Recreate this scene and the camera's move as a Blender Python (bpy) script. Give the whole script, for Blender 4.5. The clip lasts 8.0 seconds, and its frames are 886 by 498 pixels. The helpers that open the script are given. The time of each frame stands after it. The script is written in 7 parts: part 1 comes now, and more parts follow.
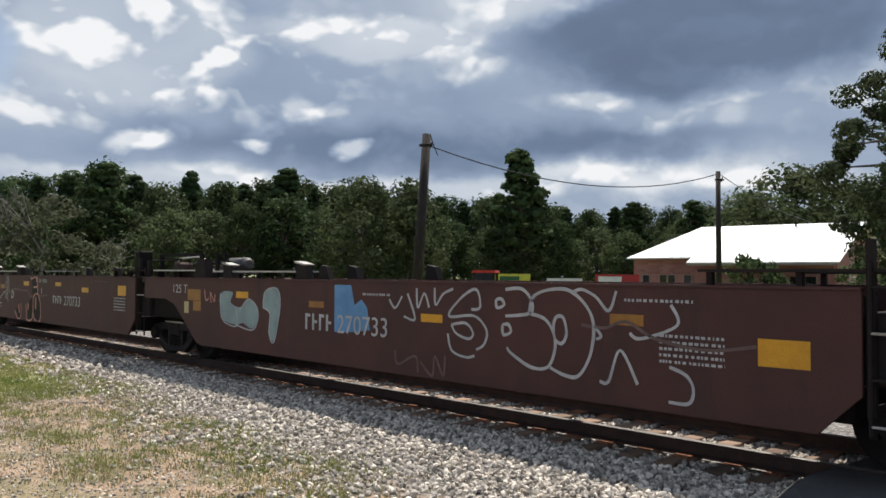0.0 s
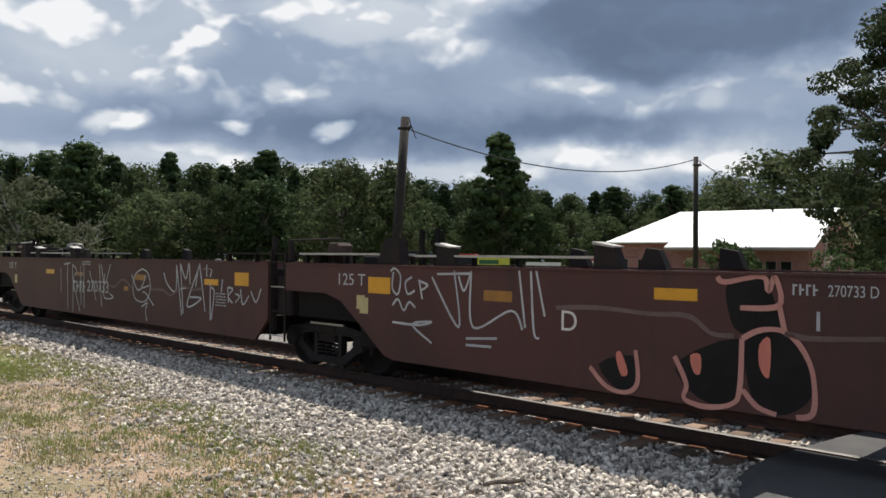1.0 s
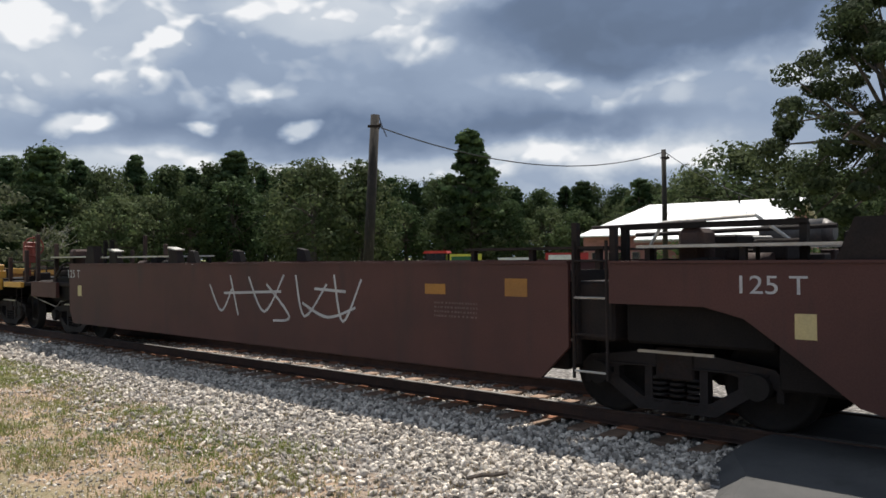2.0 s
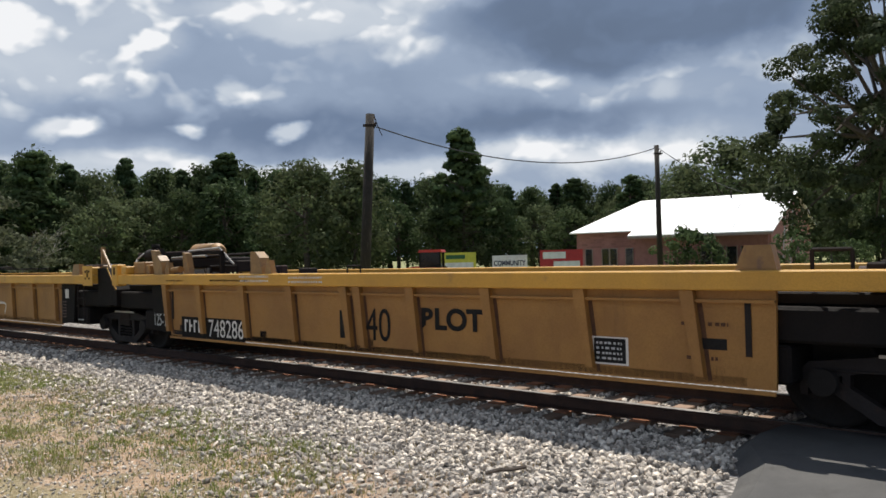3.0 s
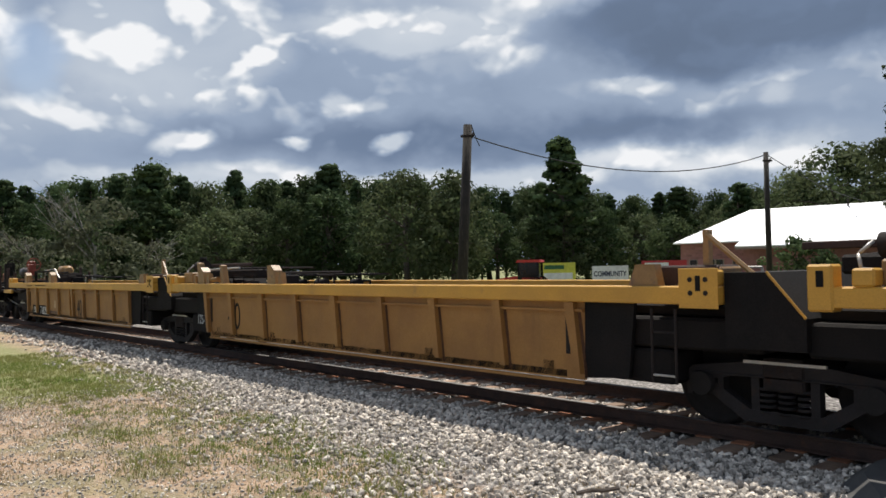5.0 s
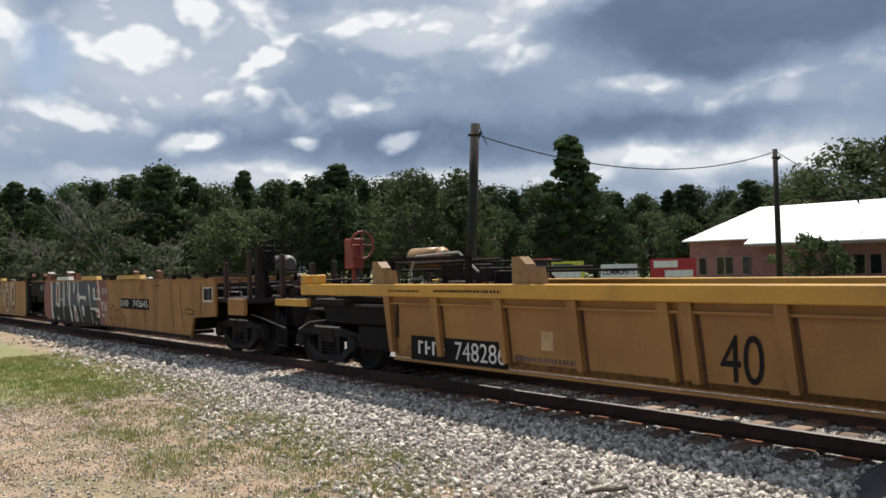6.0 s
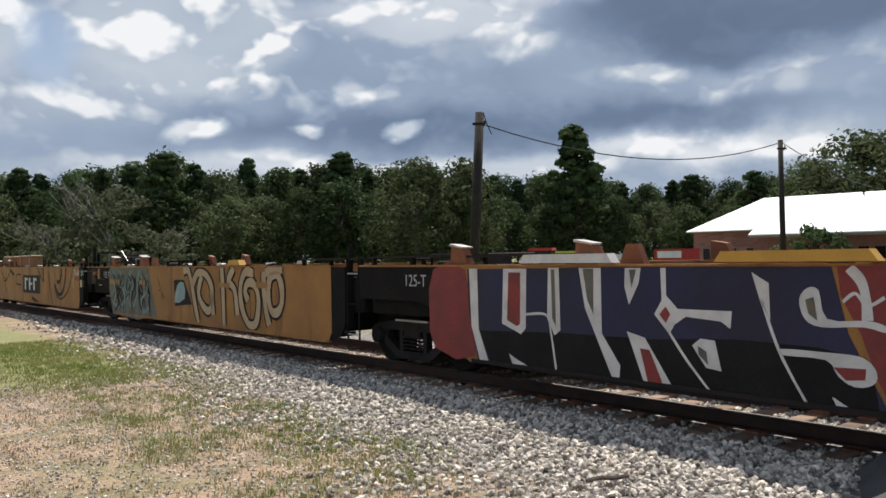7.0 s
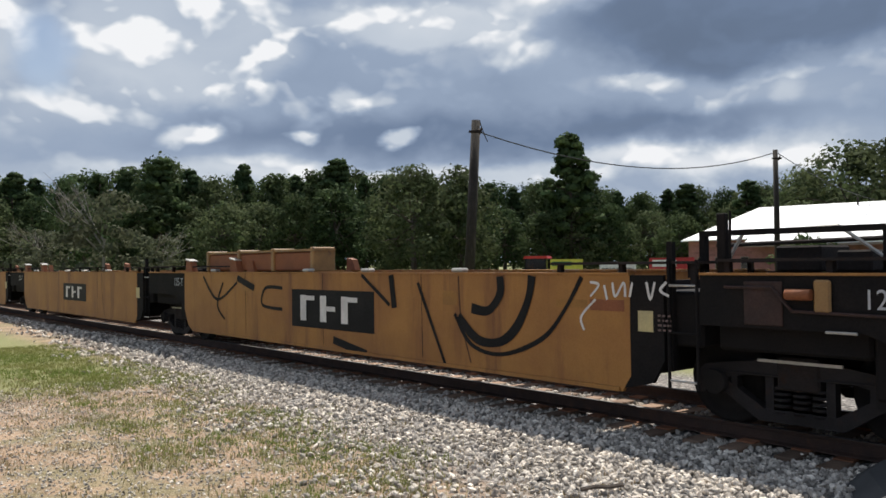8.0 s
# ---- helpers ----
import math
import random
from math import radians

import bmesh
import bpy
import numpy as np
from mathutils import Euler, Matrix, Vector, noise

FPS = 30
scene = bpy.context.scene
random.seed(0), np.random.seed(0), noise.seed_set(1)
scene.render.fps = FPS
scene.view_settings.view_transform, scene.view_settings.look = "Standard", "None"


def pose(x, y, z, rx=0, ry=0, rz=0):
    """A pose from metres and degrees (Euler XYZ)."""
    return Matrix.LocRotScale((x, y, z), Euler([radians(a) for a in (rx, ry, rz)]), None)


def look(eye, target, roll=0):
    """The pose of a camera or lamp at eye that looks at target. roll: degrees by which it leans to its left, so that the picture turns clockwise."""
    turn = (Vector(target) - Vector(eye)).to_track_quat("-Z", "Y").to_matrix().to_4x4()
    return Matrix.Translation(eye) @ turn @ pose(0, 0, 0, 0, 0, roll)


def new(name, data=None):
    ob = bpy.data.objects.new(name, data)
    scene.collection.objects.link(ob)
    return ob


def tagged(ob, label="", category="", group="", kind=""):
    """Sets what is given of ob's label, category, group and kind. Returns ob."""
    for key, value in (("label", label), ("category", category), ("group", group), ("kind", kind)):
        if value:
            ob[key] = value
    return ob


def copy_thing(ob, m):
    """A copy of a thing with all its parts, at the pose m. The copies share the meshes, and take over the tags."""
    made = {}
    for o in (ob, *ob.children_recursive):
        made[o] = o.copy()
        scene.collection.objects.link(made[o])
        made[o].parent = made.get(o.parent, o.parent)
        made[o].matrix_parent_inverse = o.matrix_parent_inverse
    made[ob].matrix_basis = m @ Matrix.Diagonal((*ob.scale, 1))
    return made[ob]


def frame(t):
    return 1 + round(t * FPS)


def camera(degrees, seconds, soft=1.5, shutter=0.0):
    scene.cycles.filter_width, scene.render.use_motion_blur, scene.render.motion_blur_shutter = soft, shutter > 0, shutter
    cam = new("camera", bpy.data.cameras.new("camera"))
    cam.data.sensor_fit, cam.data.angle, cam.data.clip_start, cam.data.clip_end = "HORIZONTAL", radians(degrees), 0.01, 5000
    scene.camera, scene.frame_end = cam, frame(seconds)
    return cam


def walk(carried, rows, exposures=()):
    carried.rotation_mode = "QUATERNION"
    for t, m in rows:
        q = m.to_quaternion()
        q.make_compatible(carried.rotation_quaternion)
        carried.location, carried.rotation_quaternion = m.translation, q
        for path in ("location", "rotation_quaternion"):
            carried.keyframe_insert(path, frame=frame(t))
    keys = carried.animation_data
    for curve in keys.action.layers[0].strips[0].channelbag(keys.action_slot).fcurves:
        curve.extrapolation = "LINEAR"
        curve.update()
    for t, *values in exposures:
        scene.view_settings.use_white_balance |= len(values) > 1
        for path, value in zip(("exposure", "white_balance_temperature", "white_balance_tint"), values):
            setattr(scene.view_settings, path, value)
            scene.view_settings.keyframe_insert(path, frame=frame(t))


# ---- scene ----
cam = camera(57.4, 8.0, soft=1.6)
# seconds, place, yaw, pitch, roll of the hand-held camera
ROWS = [
    (0.0, 0.0, -0.0, 1.99, 0.0, 1.91, 0.42),
    (0.5, 0.07, -0.028, 2.003, -0.503, 1.033, 0.558),
    (1.0, 0.121, -0.041, 2.004, -1.316, 0.729, 0.7),
    (1.5, 0.165, -0.046, 2.0, -2.118, 0.49, 0.222),
    (2.8, -0.162, -0.012, 1.948, -4.77, 0.72, -1.43),
    (3.0, -0.16, -0.011, 1.947, -4.037, 0.511, -1.467),
    (3.5, -0.137, 0.019, 1.966, -0.914, 0.687, -0.941),
    (4.0, -0.089, 0.044, 1.974, 1.218, 1.343, -0.804),
    (4.5, -0.075, 0.044, 1.984, 2.388, 1.328, -0.945),
    (6.0, -0.058, 0.064, 1.986, 3.597, 1.28, -1.446),
    (6.5, -0.045, 0.049, 1.985, 3.933, 0.951, -1.427),
    (7.0, -0.053, 0.048, 1.982, 3.879, 0.501, -1.05),
    (7.5, -0.063, 0.052, 1.987, 3.699, 0.799, -0.753),
    (8.0, -0.06, 0.049, 1.983, 3.537, 1.014, -0.68),
]
walk(cam, [(t, pose(x, y, z, 90 + pitch, 0, yaw) @ pose(0, 0, 0, 0, 0, roll)) for t, x, y, z, yaw, pitch, roll in ROWS])

# ---- world, sun ----
EYE = 1.99
SUN_BEARING, SUN_HEIGHT = 6.0, 60.0
world = bpy.data.worlds.new("sky")
scene.world = world
world.use_nodes = True


class Nodes:
    """Short hand for node trees."""

    def __init__(self, tree):
        self.tree = tree
        tree.nodes.clear()

    def put(self, kind, ins=None):
        node = self.tree.nodes.new(kind)
        return self.feed(node, ins)

    def feed(self, node, ins):
        for key, value in (ins or {}).items():
            if isinstance(value, bpy.types.NodeSocket):
                self.tree.links.new(value, node.inputs[key])
            else:
                node.inputs[key].default_value = value
        return node

    def math(self, op, a, b=0.0, c=0.0, clamp=False):
        node = self.put("ShaderNodeMath", {0: a, 1: b, 2: c})
        node.operation, node.use_clamp = op, clamp
        return node.outputs[0]

    def vec(self, op, a, b=(0, 0, 0)):
        node = self.put("ShaderNodeVectorMath", {0: a, 1: b})
        node.operation = op
        return node.outputs["Value"] if op in ("DOT_PRODUCT", "LENGTH") else node.outputs[0]

    def noise(self, vector, scale, detail=4.0, rough=0.55, warp=0.0):
        return self.put("ShaderNodeTexNoise", {"Vector": vector, "Scale": scale, "Detail": detail, "Roughness": rough, "Distortion": warp}).outputs["Fac"]

    def ramp(self, fac, lo, hi, a=0.0, b=1.0, smooth=True):
        node = self.put("ShaderNodeMapRange", {"Value": fac, "From Min": lo, "From Max": hi, "To Min": a, "To Max": b})
        node.interpolation_type = "SMOOTHSTEP" if smooth else "LINEAR"
        return node.outputs[0]

    def mix(self, fac, a, b, blend="MIX"):
        node = self.tree.nodes.new("ShaderNodeMix")
        node.data_type, node.blend_type = "RGBA", blend
        self.feed(node, {0: fac})
        for key, value in ((6, a), (7, b)):
            if isinstance(value, bpy.types.NodeSocket):
                self.tree.links.new(value, node.inputs[key])
            else:
                node.inputs[key].default_value = (*value, 1)
        return node.outputs[2]


def toward(bearing, height):
    b, h = radians(bearing), radians(height)
    return Vector((math.sin(b) * math.cos(h), math.cos(b) * math.cos(h), math.sin(h)))


def make_sky():
    n = Nodes(world.node_tree)
    way = n.put("ShaderNodeTexCoord").outputs["Generated"]
    air = n.put("ShaderNodeTexSky")
    air.sky_type, air.sun_disc, air.dust_density = "NISHITA", False, 1.5
    air.sun_elevation, air.sun_rotation = radians(SUN_HEIGHT), radians(SUN_BEARING)
    sky = air.outputs[0]
    at = n.vec("MULTIPLY", way, (1.0, 1.0, 1.5))
    lit = n.vec("ADD", at, tuple(toward(SUN_BEARING, SUN_HEIGHT) * 0.03))
    # ragged outlines: directions are shaken at two sizes before the banks of cloud are laid out
    shake = n.put("ShaderNodeTexNoise", {"Vector": at, "Scale": 6.0, "Detail": 5.0, "Roughness": 0.52}).outputs["Color"]
    bent = n.vec("ADD", way, n.vec("MULTIPLY", n.vec("SUBTRACT", shake, (0.5, 0.5, 0.5)), (0.13, 0.13, 0.10)))
    bent_up = n.put("ShaderNodeSeparateXYZ", {0: bent}).outputs[2]
    big = n.noise(at, 3.2, 3, 0.5)
    mid = n.noise(n.vec("MULTIPLY", bent, (1.0, 1.0, 2.2)), 5.0, 4, 0.5)

    def billow(where, scale):
        cell = n.put("ShaderNodeTexVoronoi")
        cell.feature = "SMOOTH_F1"
        warped = n.vec("ADD", where, n.vec("MULTIPLY", n.put("ShaderNodeTexNoise", {"Vector": where, "Scale": 8.0, "Detail": 4.0}).outputs["Color"], (0.08, 0.08, 0.08)))
        n.feed(cell, {"Vector": warped, "Scale": scale, "Smoothness": 0.45, "Detail": 2.0, "Roughness": 0.5, "Lacunarity": 2.2})
        return cell.outputs["Distance"]

    near = billow(at, 11.0)
    lumps = n.math("SUBTRACT", billow(lit, 11.0), near)
    heap = n.math("SUBTRACT", 0.40, near)
    relief = n.ramp(n.math("ADD", n.math("MULTIPLY", lumps, 1.2), n.math("MULTIPLY", heap, 0.35)), -0.18, 0.28, -0.10, 0.26, False)

    def bank(bearing, height, wide, tall, soft):
        b = radians(bearing)
        side = n.vec("DOT_PRODUCT", bent, (math.cos(b), -math.sin(b), 0))
        ahead = n.ramp(n.vec("DOT_PRODUCT", way, (math.sin(b), math.cos(b), 0)), 0.2, 0.5)
        dx = n.math("DIVIDE", side, radians(wide))
        dz = n.math("DIVIDE", n.math("SUBTRACT", bent_up, math.sin(radians(height))), radians(tall))
        far = n.math("SQRT", n.math("ADD", n.math("MULTIPLY", dx, dx), n.math("MULTIPLY", dz, dz)))
        return n.math("MULTIPLY", n.ramp(far, 1 - soft, 1 + soft, 1.0, 0.0), ahead)

    # sunlit heads of cloud are bright and lumpy, thick bases dark blue-grey and smooth
    light = n.math("ADD", 0.535, n.math("MULTIPLY", n.math("SUBTRACT", big, 0.5), 0.22))
    light = n.math("ADD", light, n.math("MULTIPLY", n.math("SUBTRACT", mid, 0.5), 0.26))
    light = n.math("ADD", light, n.math("MULTIPLY", relief, 0.16))
    for bearing, height, wide, tall, soft, gain, lumpy in BANKS:
        there = bank(bearing, height, wide, tall, soft)
        boost = n.math("ADD", gain, n.math("MULTIPLY", relief, lumpy))
        light = n.math("ADD", light, n.math("MULTIPLY", there, boost))
    ramp = n.put("ShaderNodeValToRGB", {0: light})
    stops = ((0.0, (0.10, 0.135, 0.20)), (0.25, (0.155, 0.21, 0.315)), (0.5, (0.29, 0.36, 0.48)), (0.75, (0.52, 0.575, 0.65)), (1.0, (0.84, 0.85, 0.87)))
    while len(ramp.color_ramp.elements) < len(stops):
        ramp.color_ramp.elements.new(0.5)
    for e, (place, c) in zip(ramp.color_ramp.elements, stops):
        e.position, e.color = place, (*c, 1)
    cloud = n.put("ShaderNodeBackground", {"Color": ramp.outputs[0], "Strength": CLOUD})
    blue = n.put("ShaderNodeBackground", {"Color": sky, "Strength": 0.10})
    gap = n.math("MULTIPLY", bank(-29.8, 14.0, 1.5, 1.8, 0.6), 0.4)
    mixed = n.put("ShaderNodeMixShader", {0: gap, 1: cloud.outputs[0], 2: blue.outputs[0]})
    n.put("ShaderNodeOutputWorld", {0: mixed.outputs[0]})


CLOUD = 0.82
# bearing, height, half width, half height in degrees, softness of the edge, gain, lumpiness
BANKS = (
    (-21.0, 14.8, 7.4, 3.7, 0.2, 0.29, 1.1), (-35.5, 16.0, 5.0, 4.2, 0.2, 0.28, 0.9), (-28.0, 10.6, 5.0, 2.0, 0.4, 0.14, 0.8),
    (-13.0, 12.8, 6.5, 2.4, 0.7, 0.05, 0.7), (-5.0, 16.0, 7.5, 1.4, 0.3, 0.30, 1.0), (2.5, 14.2, 2.0, 0.9, 0.5, 0.22, 0.6), (5.0, 18.6, 6.0, 1.5, 0.6, 0.25, 0.5),
    (18.0, 15.8, 12.0, 3.3, 0.35, -0.37, 0.0), (-4.0, 9.2, 17.0, 1.5, 0.7, -0.25, 0.0), (3.0, 11.8, 6.0, 2.0, 0.8, -0.08, 0.0), (13.0, 8.6, 9.0, 1.0, 0.7, -0.14, 0.0),
    (17.0, 10.9, 8.0, 1.0, 0.8, 0.08, 0.7), (28.0, 11.5, 2.2, 2.0, 0.6, 0.10, 0.6), (20.2, 10.4, 1.0, 1.0, 0.6, 0.20, 0.4), (10.0, 12.1, 1.9, 0.7, 0.5, 0.30, 0.6),
    (-20.6, 9.0, 2.1, 0.75, 0.45, 0.55, 0.6), (-6.8, 9.3, 1.1, 0.5, 0.5, 0.55, 0.4), (-13.0, 9.1, 1.0, 0.45, 0.5, 0.45, 0.4), (-10.2, 11.7, 1.0, 0.8, 0.5, 0.32, 0.4),
    (-2.0, 6.2, 24.0, 0.9, 0.6, 0.30, 0.5), (16.0, 6.6, 8.0, 0.9, 0.6, 0.20, 0.4),
)
make_sky()
sun = new("sun", bpy.data.lights.new("sun", "SUN"))
sun.data.energy, sun.data.angle, sun.data.color = 5.0, radians(0.6), (1.0, 0.94, 0.85)
sun.matrix_world = look(tuple(toward(SUN_BEARING, SUN_HEIGHT) * 100), (0, 0, 0))
scene.view_settings.exposure = 0.38

# ---- materials ----


def material(name, colour, colour2=None, rough=0.8, metal=0.0, scale=3.0, fine=40.0, bump=0.15, stain=None, stain_at=(0.55, 0.75), vary=0.0, streak=False, bump_scale=0.01, gloss=0.4):
    """A painted, earthy or wooden surface: two tones, stains, grain and relief."""
    m = bpy.data.materials.new(name)
    m.use_nodes = True
    n = Nodes(m.node_tree)
    at = n.put("ShaderNodeTexCoord").outputs["Object"]
    where = at
    if streak:
        where = n.vec("MULTIPLY", at, (1.0, 1.0, 0.12))
    c2 = colour2 or tuple(0.75 * c for c in colour)
    col = n.mix(n.ramp(n.noise(at, scale, 5, 0.6), 0.35, 0.7), colour, c2)
    grain = n.noise(at, fine, 4, 0.6)
    col = n.mix(n.math("MULTIPLY", n.ramp(grain, 0.3, 0.75), 0.35), col, tuple(0.55 * c for c in colour))
    if stain:
        col = n.mix(n.ramp(n.noise(where, scale * 2.3, 6, 0.65), *stain_at), col, stain)
    if vary:
        rnd = n.put("ShaderNodeObjectInfo").outputs["Random"]
        isl = n.put("ShaderNodeNewGeometry").outputs["Random Per Island"]
        both = n.math("FRACT", n.math("ADD", rnd, isl))
        col = n.mix(1.0, col, n.put("ShaderNodeCombineColor", {i: n.ramp(both, 0, 1, 1 - vary, 1 + vary, False) for i in range(3)}).outputs[0], "MULTIPLY")
    bsdf = n.put("ShaderNodeBsdfPrincipled", {"Base Color": col, "Roughness": n.ramp(grain, 0.2, 0.8, max(0.05, rough - 0.12), min(1, rough + 0.1)), "Metallic": metal, "Specular IOR Level": gloss})
    if bump:
        relief = n.put("ShaderNodeBump", {"Height": grain, "Strength": bump, "Distance": bump_scale})
        n.tree.links.new(relief.outputs[0], bsdf.inputs["Normal"])
    n.put("ShaderNodeOutputMaterial", {0: bsdf.outputs[0]})
    return m


def foliage(name, colour, colour2):
    m = bpy.data.materials.new(name)
    m.use_nodes = True
    n = Nodes(m.node_tree)
    isl = n.put("ShaderNodeNewGeometry").outputs["Random Per Island"]
    rnd = n.put("ShaderNodeObjectInfo").outputs["Random"]
    at = n.put("ShaderNodeTexCoord").outputs["Object"]
    col = n.mix(n.ramp(n.noise(at, 0.5, 3), 0.35, 0.65), colour, colour2)
    col = n.mix(1.0, col, n.put("ShaderNodeCombineColor", {i: n.math("MULTIPLY", n.ramp(isl, 0, 1, 0.75, 1.25, False), n.ramp(rnd, 0, 1, 0.8, 1.25, False)) for i in range(3)}).outputs[0], "MULTIPLY")
    bsdf = n.put("ShaderNodeBsdfPrincipled", {"Base Color": col, "Roughness": 0.8, "Specular IOR Level": 0.06})
    thin = n.put("ShaderNodeBsdfTranslucent", {"Color": col})
    both = n.put("ShaderNodeMixShader", {0: 0.36, 1: bsdf.outputs[0], 2: thin.outputs[0]})
    n.put("ShaderNodeOutputMaterial", {0: both.outputs[0]})
    return m


BROWN = material("oxide_red_paint", (0.083, 0.032, 0.026), (0.060, 0.024, 0.020), 0.66, 0, 0.8, 60, 0.12, (0.038, 0.022, 0.02), (0.52, 0.8), streak=True)
YELLOW = material("faded_yellow_paint", (0.36, 0.182, 0.047), (0.265, 0.128, 0.037), 0.62, 0, 0.9, 55, 0.12, (0.16, 0.085, 0.03), (0.54, 0.86), streak=True)
ORANGE = material("ochre_yellow_paint", (0.39, 0.185, 0.045), (0.29, 0.128, 0.035), 0.62, 0, 0.9, 55, 0.12, (0.15, 0.058, 0.024), (0.46, 0.74), streak=True)
CHORD = material("bright_yellow_paint", (0.62, 0.33, 0.05), (0.50, 0.27, 0.05), 0.5, 0, 1.5, 60, 0.1, (0.25, 0.14, 0.06), (0.6, 0.85))
BLACK = material("sooty_black_steel", (0.013, 0.0122, 0.012), (0.019, 0.016, 0.015), 0.8, 0, 2, 50, 0.2, gloss=0.1)
CAST = material("dusty_cast_steel", (0.030, 0.0265, 0.0265), (0.021, 0.018, 0.0175), 0.7, 0, 3, 50, 0.25, (0.042, 0.028, 0.022), gloss=0.15)
GRIME = material("grimy_dark_steel", (0.027, 0.0235, 0.0225), (0.038, 0.029, 0.026), 0.8, 0, 2.5, 45, 0.25, (0.035, 0.02, 0.014), gloss=0.1)
STEEL = material("worn_wheel_steel", (0.024, 0.0215, 0.0205), (0.017, 0.0155, 0.0145), 0.75, 0.0, 3, 60, 0.1, gloss=0.15)
RAILTOP = material("polished_rail_steel", (0.20, 0.19, 0.18), (0.14, 0.13, 0.125), 0.5, 0.6, 4, 80, 0.05)
RAILRUST = material("rusted_rail_steel", (0.075, 0.043, 0.032), (0.048, 0.031, 0.025), 0.85, 0, 5, 60, 0.3, (0.10, 0.05, 0.03))
RUST = material("orange_rust", (0.30, 0.125, 0.06), (0.19, 0.08, 0.045), 0.9, 0, 8, 60, 0.3, vary=0.4)
TIEWOOD = material("weathered_tie_wood", (0.27, 0.18, 0.125), (0.16, 0.105, 0.075), 0.9, 0, 6, 50, 0.5, (0.34, 0.20, 0.12), vary=0.4)
# dark patches and wide tone spread put the gaps' shade into the stones' colour
STONE = material("granite_ballast", (0.64, 0.575, 0.495), (0.31, 0.27, 0.23), 0.85, 0, 12, 90, 0.5, (0.13, 0.10, 0.08), (0.55, 0.72), vary=0.65, bump_scale=0.004)
WHITEPAINT = material("chalky_white_paint", (0.72, 0.70, 0.66), (0.55, 0.53, 0.5), 0.6, 0, 3, 70, 0.05)
SILVER = material("silver_spray_paint", (0.50, 0.51, 0.52), (0.36, 0.37, 0.39), 0.5, 0.1, 3, 40, 0.05)
PALEBLUE = material("pale_grey_green_spray", (0.30, 0.40, 0.40), (0.22, 0.30, 0.31), 0.6, 0, 3, 40, 0.05)
SKYBLUE = material("sky_blue_spray", (0.14, 0.33, 0.58), (0.10, 0.25, 0.46), 0.6, 0, 3, 40, 0.05)
NAVY = material("navy_spray", (0.015, 0.017, 0.062), (0.014, 0.013, 0.032), 0.5, 0, 1.2, 40, 0.05)
BLACKSPRAY = material("black_spray", (0.012, 0.0115, 0.012), (0.019, 0.018, 0.018), 0.6, 0, 2, 40, 0.05, gloss=0.12)
REDSPRAY = material("dark_red_spray", (0.26, 0.035, 0.03), (0.16, 0.03, 0.03), 0.5, 0, 2, 40, 0.05)
PINK = material("salmon_spray", (0.55, 0.27, 0.22), (0.45, 0.2, 0.17), 0.5, 0, 2, 40, 0.05)
TEAL = material("teal_spray", (0.10, 0.20, 0.20), (0.2, 0.24, 0.2), 0.5, 0, 2, 40, 0.05)
REFLECT = material("yellow_reflective_sheet", (0.72, 0.36, 0.02), (0.62, 0.30, 0.02), 0.4, 0, 3, 40, 0.03)
REFLECT_DULL = material("dulled_reflective_sheet", (0.36, 0.17, 0.03), (0.25, 0.12, 0.03), 0.5, 0, 3, 40, 0.03)
PALESIGN = material("pale_yellow_placard", (0.55, 0.46, 0.22), (0.45, 0.38, 0.2), 0.5)
GREENPLATE = material("green_placard", (0.03, 0.12, 0.05), None, 0.5)
TANK = material("tan_tank_paint", (0.33, 0.19, 0.07), (0.22, 0.125, 0.05), 0.5, 0, 3, 40, 0.1, (0.15, 0.09, 0.06))
GREYTANK = material("grey_tank_paint", (0.11, 0.10, 0.095), (0.07, 0.06, 0.055), 0.6, 0.1, 3, 40, 0.1, (0.15, 0.1, 0.08))
BRIGHTCAP = material("bare_galvanised_steel", (0.50, 0.48, 0.44), (0.36, 0.33, 0.29), 0.4, 0.2, 5, 50, 0.1)
HANDBRAKE = material("faded_red_enamel", (0.26, 0.05, 0.03), (0.17, 0.035, 0.025), 0.5)
ROOFWHITE = material("white_metal_roofing", (0.86, 0.87, 0.88), (0.82, 0.83, 0.84), 0.35, 0, 0.4, 30, 0.02)
BRICK = material("pink_red_brick", (0.33, 0.158, 0.145), (0.27, 0.125, 0.115), 0.85, 0, 3, 30, 0.2, vary=0.2)
MORTAR = material("brick_mortar", (0.26, 0.16, 0.14), (0.22, 0.13, 0.12), 0.9)
DARKGLASS = material("dark_window_glass", (0.012, 0.013, 0.015), None, 0.12, 0, 1, 10, 0.0)
TRIMPAINT = material("pale_trim_paint", (0.30, 0.235, 0.205), None, 0.6)
POLEWOOD = material("creosoted_pole_wood", (0.028, 0.023, 0.020), (0.019, 0.016, 0.014), 0.9, 0, 5, 60, 0.5, (0.06, 0.05, 0.043), (0.5, 0.7), streak=True)
CABLE = material("black_cable_sheath", (0.015, 0.015, 0.016), None, 0.6)
BARK = material("grey_brown_bark", (0.10, 0.08, 0.065), (0.06, 0.05, 0.04), 0.95, 0, 4, 25, 0.6)
DEADWOOD = material("bleached_dead_wood", (0.28, 0.265, 0.235), (0.21, 0.20, 0.175), 0.95, 0, 4, 25, 0.4)
LEAF = foliage("dark_oak_leaf", (0.052, 0.078, 0.034), (0.078, 0.102, 0.046))
LEAF_PINE = foliage("pine_needle", (0.050, 0.082, 0.037), (0.072, 0.104, 0.045))
LEAF_LIGHT = foliage("light_oak_leaf", (0.072, 0.100, 0.045), (0.104, 0.124, 0.062))
